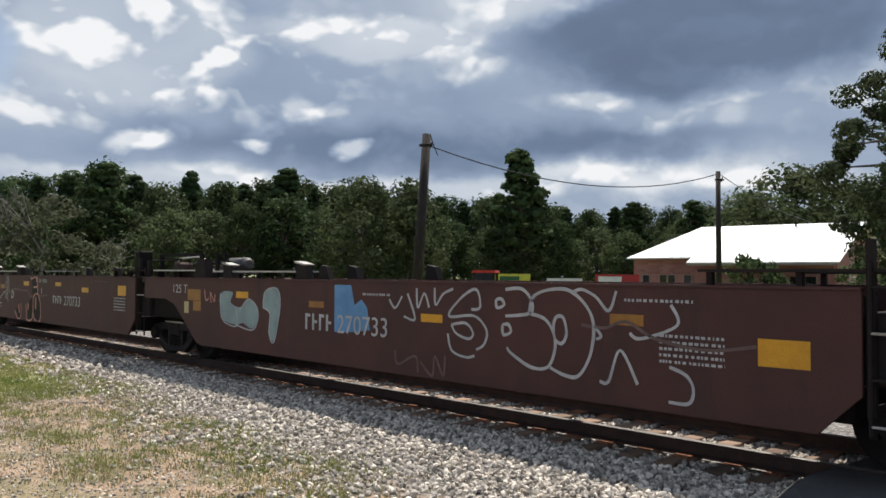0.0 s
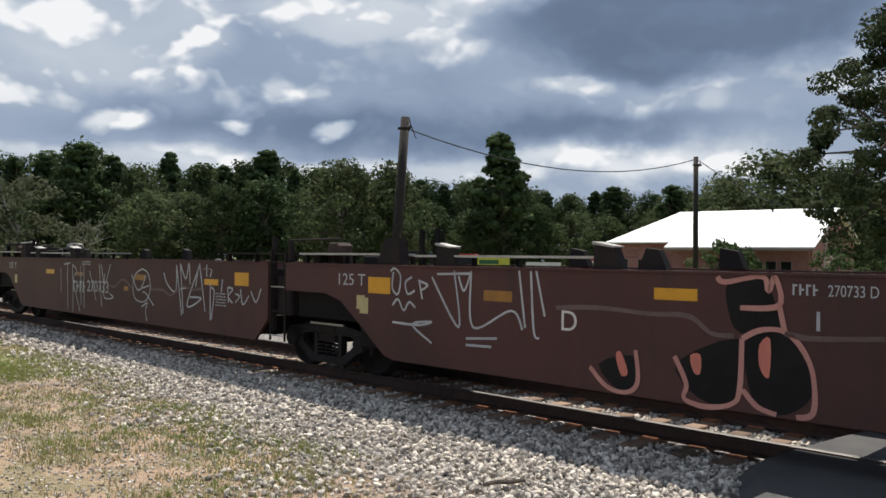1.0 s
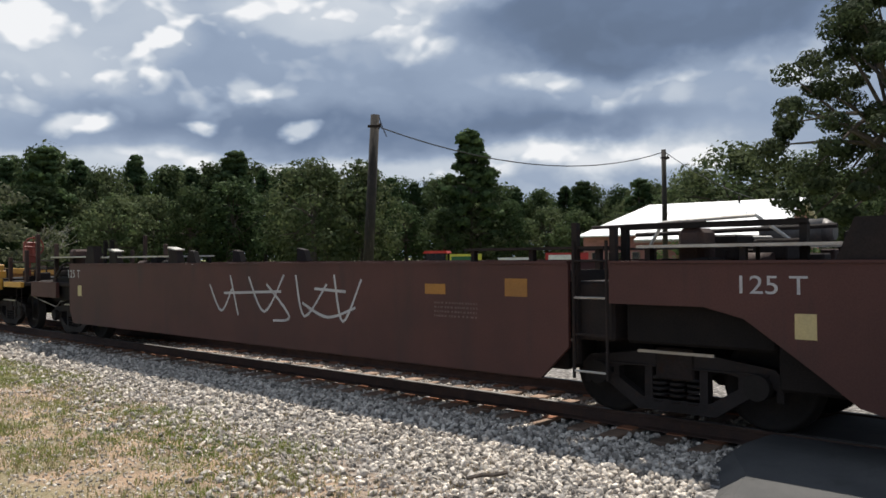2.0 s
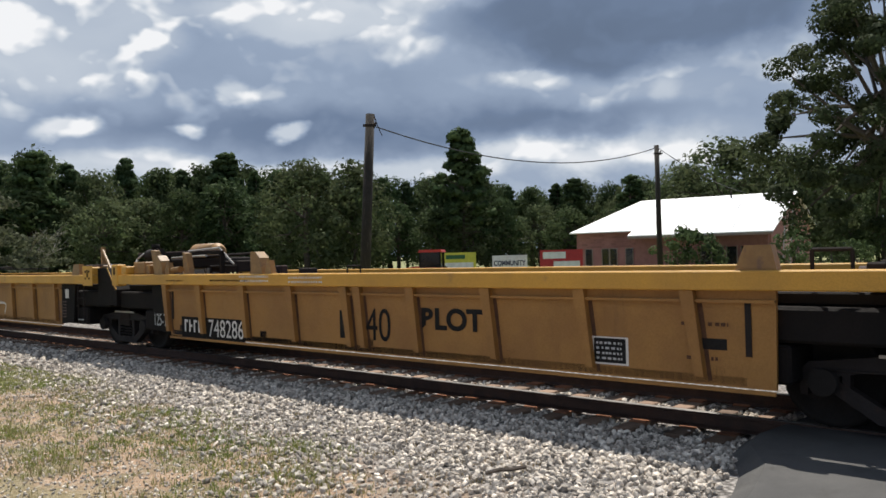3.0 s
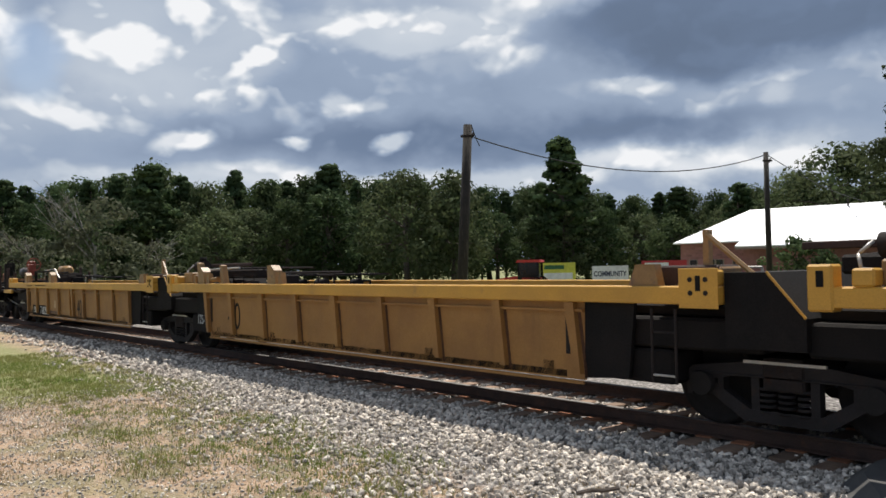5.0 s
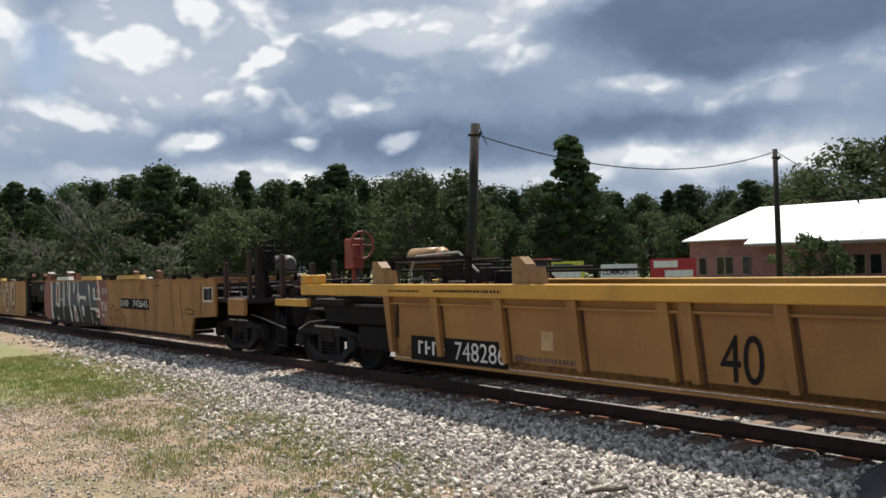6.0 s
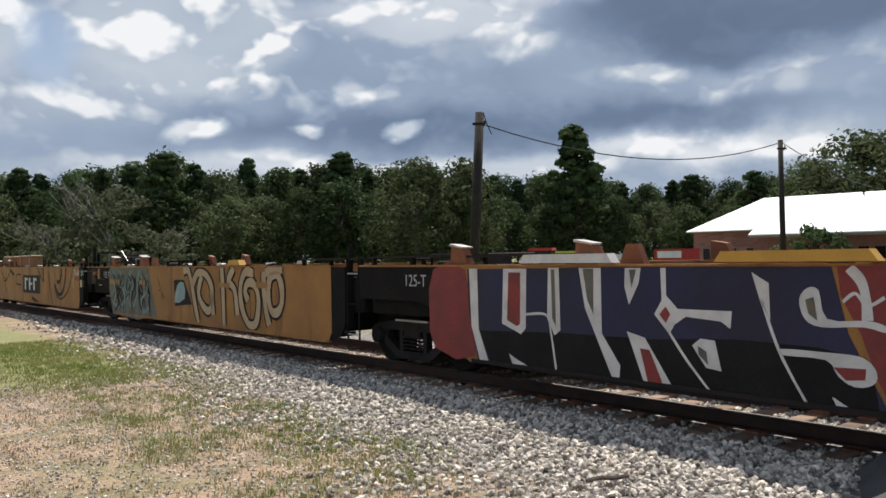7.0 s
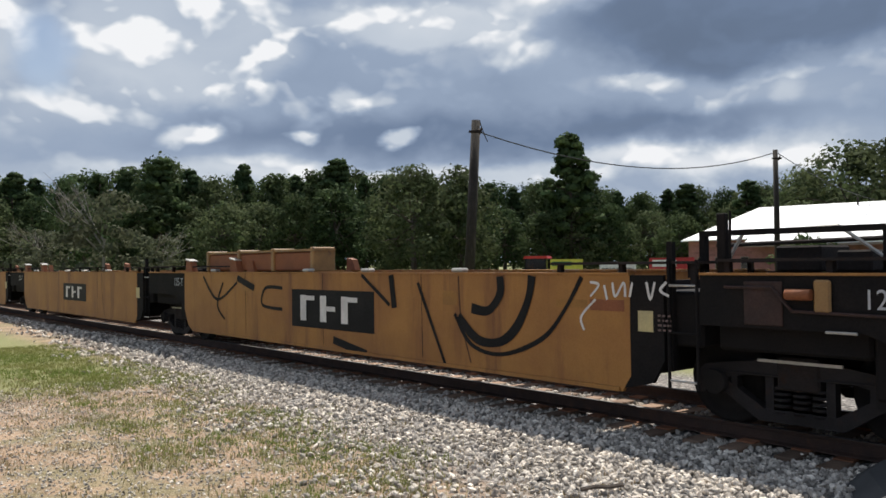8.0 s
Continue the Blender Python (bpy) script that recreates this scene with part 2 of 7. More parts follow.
# darker copy of the oak leaf: the crown's backlit shade put into the colour
LEAF_SHADED = foliage("live_oak_leaf", (0.034, 0.047, 0.024), (0.050, 0.062, 0.032))
LEAF_DRY = foliage("dusty_thicket_leaf", (0.078, 0.092, 0.055), (0.102, 0.108, 0.070))
GRASSBLADE = foliage("green_grass_blade", (0.17, 0.22, 0.055), (0.25, 0.25, 0.09))
DRYBLADE = foliage("dry_grass_blade", (0.33, 0.25, 0.145), (0.24, 0.21, 0.10))
ASPHALT = material("dark_asphalt", (0.074, 0.073, 0.073), (0.098, 0.096, 0.094), 0.85, 0, 2, 120, 0.5, (0.055, 0.053, 0.05), gloss=0.2)
SIGNRED = material("red_sign_vinyl", (0.42, 0.03, 0.035), None, 0.5)
SIGNYELLOW = material("yellow_green_sign_vinyl", (0.62, 0.60, 0.08), None, 0.5)
SIGNWHITE = material("white_sign_vinyl", (0.75, 0.76, 0.76), None, 0.5)
SIGNNAVY = material("navy_sign_ink", (0.02, 0.025, 0.06), None, 0.5)
TRACTORRED = material("tractor_red_paint", (0.55, 0.04, 0.03), None, 0.4)
CONCRETE = material("pale_concrete", (0.5, 0.48, 0.45), None, 0.85)
DULLSPRAY = material("worn_grey_spray", (0.16, 0.11, 0.10), (0.11, 0.075, 0.065), 0.7)
SALMON = material("bright_salmon_spray", (0.62, 0.20, 0.14), (0.5, 0.16, 0.12), 0.5)
# brown for rust and for shade drawn along ribs and creases
RUST_SHADE = material("dark_rust_stain", (0.07, 0.032, 0.018), (0.12, 0.055, 0.025), 0.85)
FADED = material("faded_pale_overspray", (0.52, 0.36, 0.20), (0.44, 0.28, 0.13), 0.6)
GREYGREEN = material("grey_green_spray", (0.15, 0.145, 0.115), (0.085, 0.09, 0.078), 0.6, 0, 4.0, 40, 0.05, (0.20, 0.12, 0.05))
CREAM = material("cream_tan_spray", (0.50, 0.36, 0.22), (0.42, 0.29, 0.17), 0.6, 0, 2, 40, 0.05)
RUSTPAINT = material("rusty_repaint", (0.26, 0.09, 0.035), (0.2, 0.07, 0.03), 0.7)
RUSTDARK = material("dark_rusted_steel", (0.055, 0.030, 0.024), (0.035, 0.022, 0.019), 0.85, 0, 4, 50, 0.3)

# ---- mesh helpers ----
BEARING = radians(43.3)
ALONG = Vector((-math.sin(BEARING), math.cos(BEARING), 0))
ACROSS = Vector((math.cos(BEARING), math.sin(BEARING), 0))
TURN = math.degrees(BEARING) - 90
RAIL = 0.19
CENTRE = 9.0


def track_pose(s, lat=CENTRE, z=RAIL):
    """The pose of a thing s metres back along the track; its x points the way the train runs, its y away from the camera."""
    p = ALONG * s + ACROSS * lat
    return pose(p.x, p.y, z, 0, 0, TURN)


def part(name, bm, mat, parent=None, label=""):
    me = bpy.data.meshes.new(name)
    bm.normal_update()
    soft = bm.verts.layers.float_vector.get("outward")
    normals = [v[soft].normalized()[:] for v in bm.verts] if soft else None
    bm.to_mesh(me)
    bm.free()
    if normals:
        me.normals_split_custom_set_from_vertices(normals)
    me.materials.append(mat)
    ob = new(name, me)
    ob.parent = parent
    return tagged(ob, label)


def again(ob, parent, m):
    """Another piece on the same mesh."""
    o = new(ob.name.split(".")[0], ob.data)
    o.parent, o.matrix_basis = parent, m
    return o


def box(bm, x0, x1, y0, y1, z0, z1, bevel=0.0):
    v = [bm.verts.new((x, y, z)) for z in (z0, z1) for y in (y0, y1) for x in (x0, x1)]
    fs = [bm.faces.new([v[i] for i in f]) for f in ((0, 2, 3, 1), (4, 5, 7, 6), (0, 1, 5, 4), (2, 6, 7, 3), (0, 4, 6, 2), (1, 3, 7, 5))]
    if bevel:
        es = list({e for f in fs for e in f.edges})
        bmesh.ops.bevel(bm, geom=es, offset=bevel, segments=1, affect="EDGES")
    return bm


def boxes(*dims, bevel=0.0):
    bm = bmesh.new()
    for q in dims:
        box(bm, *q, bevel=bevel)
    return bm


def prism(bm, pts, y0, y1):
    """A plate: an outline in x and z, from y0 to y1."""
    a = [bm.verts.new((x, y0, z)) for x, z in pts]
    b = [bm.verts.new((x, y1, z)) for x, z in pts]
    bm.faces.new(a)
    bm.faces.new(b[::-1])
    for i in range(len(pts)):
        j = (i + 1) % len(pts)
        bm.faces.new((a[j], a[i], b[i], b[j]))
    bmesh.ops.recalc_face_normals(bm, faces=bm.faces[:])
    return bm


def tube(bm, p, q, r, r2=None, seg=8, caps=True):
    p, q = Vector(p), Vector(q)
    r2 = r if r2 is None else r2
    w = (q - p).normalized()
    u = w.orthogonal().normalized()
    v = w.cross(u)
    rings = [[bm.verts.new(c + (u * math.cos(a) + v * math.sin(a)) * k) for a in [2 * math.pi * i / seg for i in range(seg)]] for c, k in ((p, r), (q, r2))]
    for i in range(seg):
        j = (i + 1) % seg
        f = bm.faces.new((rings[0][i], rings[0][j], rings[1][j], rings[1][i]))
        f.smooth = seg > 6
    if caps:
        bm.faces.new(rings[0][::-1])
        bm.faces.new(rings[1])
    return bm


def pipe(pts, r, seg=6, bm=None):
    bm = bm or bmesh.new()
    for a, b in zip(pts, pts[1:]):
        tube(bm, a, b, r, seg=seg)
    return bm


def empty(name, m, label, category, group=""):
    ob = new(name)
    ob.matrix_basis = m
    return tagged(ob, label, category, group)


# flat marks on a side wall that faces the camera side; y is the wall's face
def ribbon(bm, pts, width, y, smooth=6):
    """A sprayed stroke through points in x and z."""
    pts = [Vector((x, 0, z)) for x, z in pts]
    if smooth and len(pts) > 2:
        out = []
        for i in range(len(pts) - 1):
            a, b, c, e = pts[max(i - 1, 0)], pts[i], pts[i + 1], pts[min(i + 2, len(pts) - 1)]
            for k in range(smooth):
                t = k / smooth
                out.append(0.5 * ((2 * b) + (c - a) * t + (2 * a - 5 * b + 4 * c - e) * t * t + (3 * b - a - 3 * c + e) * t ** 3))
        pts = out + [pts[-1]]
    prev = None
    for i, p in enumerate(pts):
        w = pts[min(i + 1, len(pts) - 1)] - pts[max(i - 1, 0)]
        side = Vector((-w.z, 0, w.x)).normalized() * width / 2 * (1 + 0.10 * math.sin(i * 0.45))
        row = [bm.verts.new((p.x - side.x, y, p.z - side.z)), bm.verts.new((p.x + side.x, y, p.z + side.z))]
        if prev:
            f = bm.faces.new((prev[0], prev[1], row[1], row[0]))
            if f.normal.y > 0:
                f.normal_flip()
        prev = row
    return bm


def patch(bm, pts, y, smooth=3):
    """A filled sprayed shape with an outline in x and z."""
    n = len(pts)
    pts = [Vector((x, 0, z)) for x, z in pts]
    out = []
    for i in range(n):
        a, b, c, e = pts[i - 1], pts[i], pts[(i + 1) % n], pts[(i + 2) % n]
        for k in range(max(smooth, 1)):
            t = k / max(smooth, 1)
            out.append(0.5 * ((2 * b) + (c - a) * t + (2 * a - 5 * b + 4 * c - e) * t * t + (3 * b - a - 3 * c + e) * t ** 3))
    vs = [bm.verts.new((p.x, y, p.z)) for p in out]
    f = bm.faces.new(vs)
    f.normal_update()
    if f.normal.y > 0:
        f.normal_flip()
    bmesh.ops.triangulate(bm, faces=[f])
    return bm


def sprayed(unit, mat, width, y, lists, label=""):
    """A tag: its first stroke, with the other strokes under it."""
    first = part("graffiti", ribbon(bmesh.new(), lists[0], width, y), mat, unit, label)
    for pts in lists[1:]:
        part("stroke", ribbon(bmesh.new(), pts, width, y), mat, first)


def filled(unit, mat, y, smooth, lists, label=""):
    first = part("graffiti", patch(bmesh.new(), lists[0], y, smooth), mat, unit, label)
    for pts in lists[1:]:
        part("field", patch(bmesh.new(), pts, y, smooth), mat, first)


def lettering(text, x, z, height, y, mat, parent, name="lettering", width=None, label="", bold=0.0):
    """Letters on a side wall, lower left corner at x and z."""
    cu = bpy.data.curves.new(name, "FONT")
    cu.body, cu.size, cu.extrude, cu.offset = text, height / 0.70, 0.0008, bold
    tmp = bpy.data.objects.new(name, cu)
    scene.collection.objects.link(tmp)
    me = bpy.data.meshes.new_from_object(tmp.evaluated_get(bpy.context.evaluated_depsgraph_get()))
    bpy.data.objects.remove(tmp)
    xs = [v.co.x for v in me.vertices]
    x0, k = min(xs), (width / (max(xs) - min(xs)) if width else 1.0)
    for v in me.vertices:
        v.co = Vector((x + (v.co.x - x0) * k, y - v.co.z, z + v.co.y))
    me.materials.clear()
    me.materials.append(mat)
    ob = new(name, me)
    ob.parent = parent
    return tagged(ob, label)


def bars(bm, x, z, width, height, y, count, seed=0):
    """Unreadable writing: rows of plain bars."""
    rnd = random.Random(seed)
    step = height / count
    for i in range(count):
        at = x
        while at < x + width:
            w = min(rnd.uniform(0.035, 0.075), x + width - at)
            box(bm, at, at + w * rnd.uniform(0.45, 0.75), y - 0.001, y, z + height - (i + 0.72) * step, z + height - (i + 0.28) * step)
            at += w
    return bm


def block_letters(bm, x, z, width, height, y, count):
    """Marks of an operator drawn as plain upright blocks."""
    w = width / count
    for i in range(count):
        box(bm, x + i * w, x + i * w + 0.30 * w, y - 0.001, y, z, z + height)
        box(bm, x + i * w + 0.30 * w, x + i * w + 0.72 * w, y - 0.001, y, z + (0.42 if i % 2 else 0.8) * height, z + (0.6 if i % 2 else 0.98) * height)
    return bm


# ---- ground, track, road ----
def ground_material():
    m = bpy.data.materials.new("gravel_and_grass_ground")
    m.use_nodes = True
    n = Nodes(m.node_tree)
    at = n.put("ShaderNodeTexCoord").outputs["Object"]
    lat = n.vec("DOT_PRODUCT", at, tuple(ACROSS))
    s = n.vec("DOT_PRODUCT", at, tuple(ALONG))
    broad, mid, fine = n.noise(at, 0.35, 5), n.noise(at, 1.6, 6, 0.65), n.noise(at, 30, 5, 0.7)
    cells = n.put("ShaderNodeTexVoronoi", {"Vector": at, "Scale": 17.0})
    # stones darken to their cell edges: shade between them painted in
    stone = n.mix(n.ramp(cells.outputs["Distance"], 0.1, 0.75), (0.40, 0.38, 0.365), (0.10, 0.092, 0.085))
    stone = n.mix(1.0, stone, n.mix(n.put("ShaderNodeSeparateColor", {0: cells.outputs["Color"]}).outputs[0], (0.65, 0.64, 0.63), (1.25, 1.23, 1.2)), "MULTIPLY")
    soil = n.mix(n.ramp(mid, 0.40, 0.60), (0.355, 0.238, 0.150), (0.19, 0.123, 0.077))
    soil = n.mix(n.ramp(fine, 0.5, 0.66), soil, (0.40, 0.35, 0.285))
    soil = n.mix(n.math("MULTIPLY", n.ramp(n.noise(at, 11, 6, 0.75), 0.54, 0.66), 0.4), soil, (0.16, 0.12, 0.08))
    soil = n.mix(n.math("MULTIPLY", n.ramp(n.noise(at, 0.8, 6, 0.7), 0.58, 0.68), 0.7), soil, (0.105, 0.075, 0.052))
    turf = n.mix(n.ramp(fine, 0.3, 0.7), (0.15, 0.18, 0.055), (0.24, 0.24, 0.10))
    lawn = n.mix(n.ramp(broad, 0.3, 0.7), (0.14, 0.16, 0.055), (0.21, 0.205, 0.085))
    edge = n.math("ADD", n.math("SUBTRACT", lat, n.math("MULTIPLY", n.math("SUBTRACT", s, 6.0), 0.10)), n.math("MULTIPLY", n.math("SUBTRACT", mid, 0.5), 2.6))
    gravel = n.ramp(edge, 4.0, 5.6)
    grassy = n.math("MULTIPLY", n.ramp(n.math("ADD", broad, n.math("MULTIPLY", n.math("SUBTRACT", mid, 0.5), 0.7)), 0.50, 0.66), 0.35)
    green = n.math("MULTIPLY", n.ramp(s, 13.2, 15.2), n.math("SUBTRACT", 1.0, n.ramp(lat, 4.9, 6.2)))
    base = n.mix(n.math("MAXIMUM", grassy, n.math("MULTIPLY", green, 0.85)), soil, turf)
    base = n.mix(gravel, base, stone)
    base = n.mix(n.ramp(lat, 11.8, 13.0), base, lawn)
    relief = n.math("ADD", n.math("MULTIPLY", cells.outputs["Distance"], -1.0), fine)
    bump = n.put("ShaderNodeBump", {"Height": relief, "Strength": 0.8, "Distance": 0.03})
    bsdf = n.put("ShaderNodeBsdfPrincipled", {"Base Color": base, "Roughness": 0.95, "Normal": bump.outputs[0]})
    n.put("ShaderNodeOutputMaterial", {0: bsdf.outputs[0]})
    return m


def on_track(s, lat, z):
    p = ALONG * s + ACROSS * lat
    return (p.x, p.y, z)


def ground_height(s, lat):
    """Gentle unevenness; a low bed of ballast under the track."""
    bed = max(0.0, 1 - max(0.0, abs(lat - CENTRE) - 1.9) / 1.2)
    near = max(0.0, 1 - max(0.0, abs(lat - CENTRE) - 2.5) / 20) if abs(s) < 60 else 0.0
    sunk = 0.025 * max(0.0, min(1.0, (1.75 - abs(lat - CENTRE)) / 0.3))
    return -0.02 + 0.02 * bed - sunk + 0.03 * near * noise.noise(Vector((s * 0.5, lat * 0.5, 0))) * (1 - bed)


def make_ground():
    ss = [-3000, -800, -250, -90, -40, -20] + [-10 + 0.5 * i for i in range(101)] + [46, 55, 70, 100, 180, 400, 1000, 3000]
    ls = [-3000, -800, -200, -60, -20, -8] + [-4 + 0.4 * i for i in range(41)] + [14, 18, 25, 40, 80, 200, 800, 3000]
    bm = bmesh.new()
    grid = [[bm.verts.new(on_track(s, l, ground_height(s, l))) for l in ls] for s in ss]
    for i in range(len(ss) - 1):
        for j in range(len(ls) - 1):
            bm.faces.new((grid[i][j], grid[i][j + 1], grid[i + 1][j + 1], grid[i + 1][j])).smooth = True
    bmesh.ops.recalc_face_normals(bm, faces=bm.faces[:])
    ob = part("ground", bm, ground_material())
    if ob.data.polygons[0].normal.z < 0:
        ob.data.flip_normals()
    return tagged(ob, "dry gravelly ground with patchy grass beside the track", "ground", kind="structure")


def stones(name, count, s0, s1, l0, l1, size, seed, keep, label):
    """Crushed stone as one scatter of small broken lumps."""
    rng = np.random.default_rng(seed)
    ico = bmesh.new()
    bmesh.ops.create_icosphere(ico, subdivisions=1, radius=1)
    iv = np.array([v.co[:] for v in ico.verts])
    fi = np.array([[v.index for v in f.verts] for f in ico.faces])
    ico.free()
    s, l = rng.uniform(s0, s1, count), rng.uniform(l0, l1, count)
    ok = np.array([keep(a, b) for a, b in zip(s, l)])
    s, l = s[ok], l[ok]
    n = len(s)
    k = rng.uniform(0.55, 1.25, n) * size
    axes = rng.uniform(0.55, 1.15, (n, 1, 3)) * k[:, None, None]
    axes[:, :, 2] *= 0.75
    v = iv[None] * (1 + rng.uniform(-0.28, 0.28, (n, len(iv), 1))) * axes
    q = rng.normal(size=(n, 4))
    q /= np.linalg.norm(q, axis=1)[:, None]
    w, x, y, z = q.T
    R = np.array([[1 - 2 * (y * y + z * z), 2 * (x * y - z * w), 2 * (x * z + y * w)], [2 * (x * y + z * w), 1 - 2 * (x * x + z * z), 2 * (y * z - x * w)], [2 * (x * z - y * w), 2 * (y * z + x * w), 1 - 2 * (x * x + y * y)]]).transpose(2, 0, 1)
    v = np.einsum("nij,nkj->nki", R, v)
    c = s[:, None] * np.array(ALONG)[None] + l[:, None] * np.array(ACROSS)[None]
    c[:, 2] = [ground_height(a, b) for a, b in zip(s, l)] + k * rng.uniform(0.15, 0.55, n)
    v += c[:, None]
    faces = (fi[None] + (np.arange(n) * len(iv))[:, None, None]).reshape(-1, 3)
    me = bpy.data.meshes.new(name)
    me.from_pydata(v.reshape(-1, 3).tolist(), [], faces.tolist())
    me.materials.append(STONE)
    return tagged(new(name, me), label, "gravel", kind="stuff")


def make_rails():
    prof = [(-0.070, -0.172), (0.070, -0.172), (0.070, -0.160), (0.012, -0.140), (0.010, -0.045), (0.036, -0.036), (0.036, -0.006), (0.028, 0.0), (-0.028, 0.0), (-0.036, -0.006), (-0.036, -0.036), (-0.010, -0.045), (-0.012, -0.140), (-0.070, -0.160)]
    for lat in (CENTRE - 0.7525, CENTRE + 0.7525):
        bm = bmesh.new()
        ends = [[bm.verts.new((x, lat - CENTRE + a, b)) for a, b in prof] for x in (-420.0, 230.0)]
        for i in range(len(prof)):
            j = (i + 1) % len(prof)
            f = bm.faces.new((ends[0][i], ends[0][j], ends[1][j], ends[1][i]))
            f.material_index = 1 if i in (6, 7, 8) else 0
        bmesh.ops.recalc_face_normals(bm, faces=bm.faces[:])
        ob = part("rail", bm, RAILRUST)
        ob.data.materials.append(RAILTOP)
        ob.matrix_basis = track_pose(0)
        tagged(ob, "long rusty steel rail with a polished running top", "rail", kind="structure")


def make_ties():
    bed = empty("track_ties", track_pose(0), "row of weathered timber ties with rusty plates under the rails", "railway ties")
    bed["kind"] = "structure"
    rnd = random.Random(4)
    tie = part("tie", box(bmesh.new(), -0.11, 0.11, -1.30, 1.30, -0.36, -0.176, bevel=0.012), TIEWOOD, bed)
    plate = part("tie_plate", box(bmesh.new(), -0.10, 0.10, -0.19, 0.17, -0.178, -0.160, bevel=0.004), RUST, tie)
    plate.matrix_basis = pose(0, -0.7525, 0)
    again(plate, tie, pose(0, 0.7525, 0))
    x = 6.0
    tie.matrix_basis = pose(x, 0, 0)
    for i in range(149):
        x -= 0.51
        t = again(tie, bed, pose(x + rnd.uniform(-0.03, 0.03), rnd.uniform(-0.06, 0.06), rnd.uniform(-0.012, 0.006), 0, 0, rnd.uniform(-1.5, 1.5)))
        if i < 100:
            again(plate, t, pose(0, -0.7525, 0))
            again(plate, t, pose(0, 0.7525, 0))


def make_far_ties():
    """Ties along the rest of the line, joined."""
    bm = bmesh.new()
    x = -71.0
    while x > -330:
        box(bm, x - 0.11, x + 0.11, -1.3, 1.3, -0.36, -0.176)
        x -= 0.51
    x = 7.0
    while x < 225:
        box(bm, x - 0.11, x + 0.11, -1.3, 1.3, -0.36, -0.176)
        x += 0.51
    ob = part("distant_ties", bm, TIEWOOD)
    ob.matrix_basis = track_pose(0)
    tagged(ob, "weathered timber ties along the far line", "railway ties", kind="stuff")


def make_road():
    """The level crossing's asphalt, which meets the rails and runs off to the road behind."""
    bm = bmesh.new()
    edge = [(2.9, 9.9), (3.1, 9.1), (3.1, 8.35), (3.2, 7.66), (3.1, 7.24), (2.8, 6.7), (2.66, 6.25), (2.4, 5.3), (2.0, 4.0), (1.5, 2.2)]
    left = [(s, l, 0.165 if l > 7.6 else 0.165 - 0.04 * (7.6 - l)) for s, l in edge]
    rnd = random.Random(2)
    cols = []
    for s, l, z in left:
        cols.append([bm.verts.new(on_track(s + rnd.uniform(-0.05, 0.05) + (0.22 if k == 0 else 0), l, z if k else -0.03)) for k in (0, 1)] + [bm.verts.new(on_track(s - w, l, z)) for w in (1.2, 3, 7.5)])
    for a, b in zip(cols, cols[1:]):
        for i in range(len(a) - 1):
            bm.faces.new((a[i], a[i + 1], b[i + 1], b[i]))
    bmesh.ops.recalc_face_normals(bm, faces=bm.faces[:])
    ob = part("road_crossing", bm, ASPHALT)
    tagged(ob, "dark asphalt ramp of a level crossing with a ragged edge", "road", kind="structure")
    bm = bmesh.new()
    v = [bm.verts.new(p) for p in ((7.3, 12.6, 0.03), (60, -6, 0.03), (64, -1, 0.03), (10, 21.5, 0.03))]
    bm.faces.new(v)
    bmesh.ops.recalc_face_normals(bm, faces=bm.faces[:])
    tagged(part("road", bm, CONCRETE), "pale worn road beyond the track", "road", kind="structure")


def tufts(name, count, mat, seed, place, height, label):
    """Grass as thin blades in clumps."""
    rng = random.Random(seed)
    vs, fs = [], []
    for _ in range(count):
        s, l = place(rng)
        base = Vector(on_track(s, l, ground_height(s, l) - 0.01))
        for _ in range(rng.randint(6, 12)):
            a = rng.uniform(0, 2 * math.pi)
            p = base + Vector((rng.gauss(0, 0.05), rng.gauss(0, 0.05), 0))
            h = height * rng.uniform(0.4, 1.2)
            lean = Vector((math.cos(a), math.sin(a), 0)) * h * rng.uniform(0.1, 0.8)
            side = Vector((-math.sin(a), math.cos(a), 0)) * rng.uniform(0.003, 0.006)
            k = len(vs)
            vs += [p - side, p + side, p + lean * 0.4 + side * 0.7 + Vector((0, 0, h * 0.6)), p + lean * 0.4 - side * 0.7 + Vector((0, 0, h * 0.6)), p + lean + Vector((0, 0, h * 0.85))]
            fs += [(k, k + 1, k + 2, k + 3), (k + 3, k + 2, k + 4)]
    me = bpy.data.meshes.new(name)
    me.from_pydata([tuple(v) for v in vs], [], fs)
    me.materials.append(mat)
    return tagged(new(name, me), label, "grass", kind="stuff")


make_ground()
make_rails()
make_ties()
make_far_ties()
make_road()


def off_road(s, l):
    return not (s < 3.3 - max(0.0, 7.6 - l) * 0.24 and l < 10)


def thin_edge(s, l):
    e = l - (s - 6) * 0.10 + noise.noise(Vector((s * 0.9, l * 0.9, 3))) * 1.2
    return off_road(s, l) and e > 3.7 + random.random() * 2.8 and abs(l - CENTRE + 0.7525) > 0.09


stones("ballast", 36000, 1.0, 17.0, 1.8, 7.62, 0.037, 1, thin_edge, "grey and pale crushed stone ballast beside the rails")
stones("ballast", 13000, 17.0, 46.0, 4.0, 7.62, 0.055, 2, thin_edge, "grey crushed stone ballast further along the track")
stones("ballast", 27000, 1.0, 26.0, 7.55, 10.4, 0.034, 3, lambda s, l: off_road(s, l) and abs(abs(l - CENTRE) - 0.7525) > 0.11 and (abs(l - CENTRE) > 1.3 or 0.26 < (s % 0.51)), "stained stone ballast between the ties")
stones("loose_gravel", 15000, 3.0, 15.0, 0.6, 5.8, 0.016, 5, off_road, "small loose stones on dry soil")


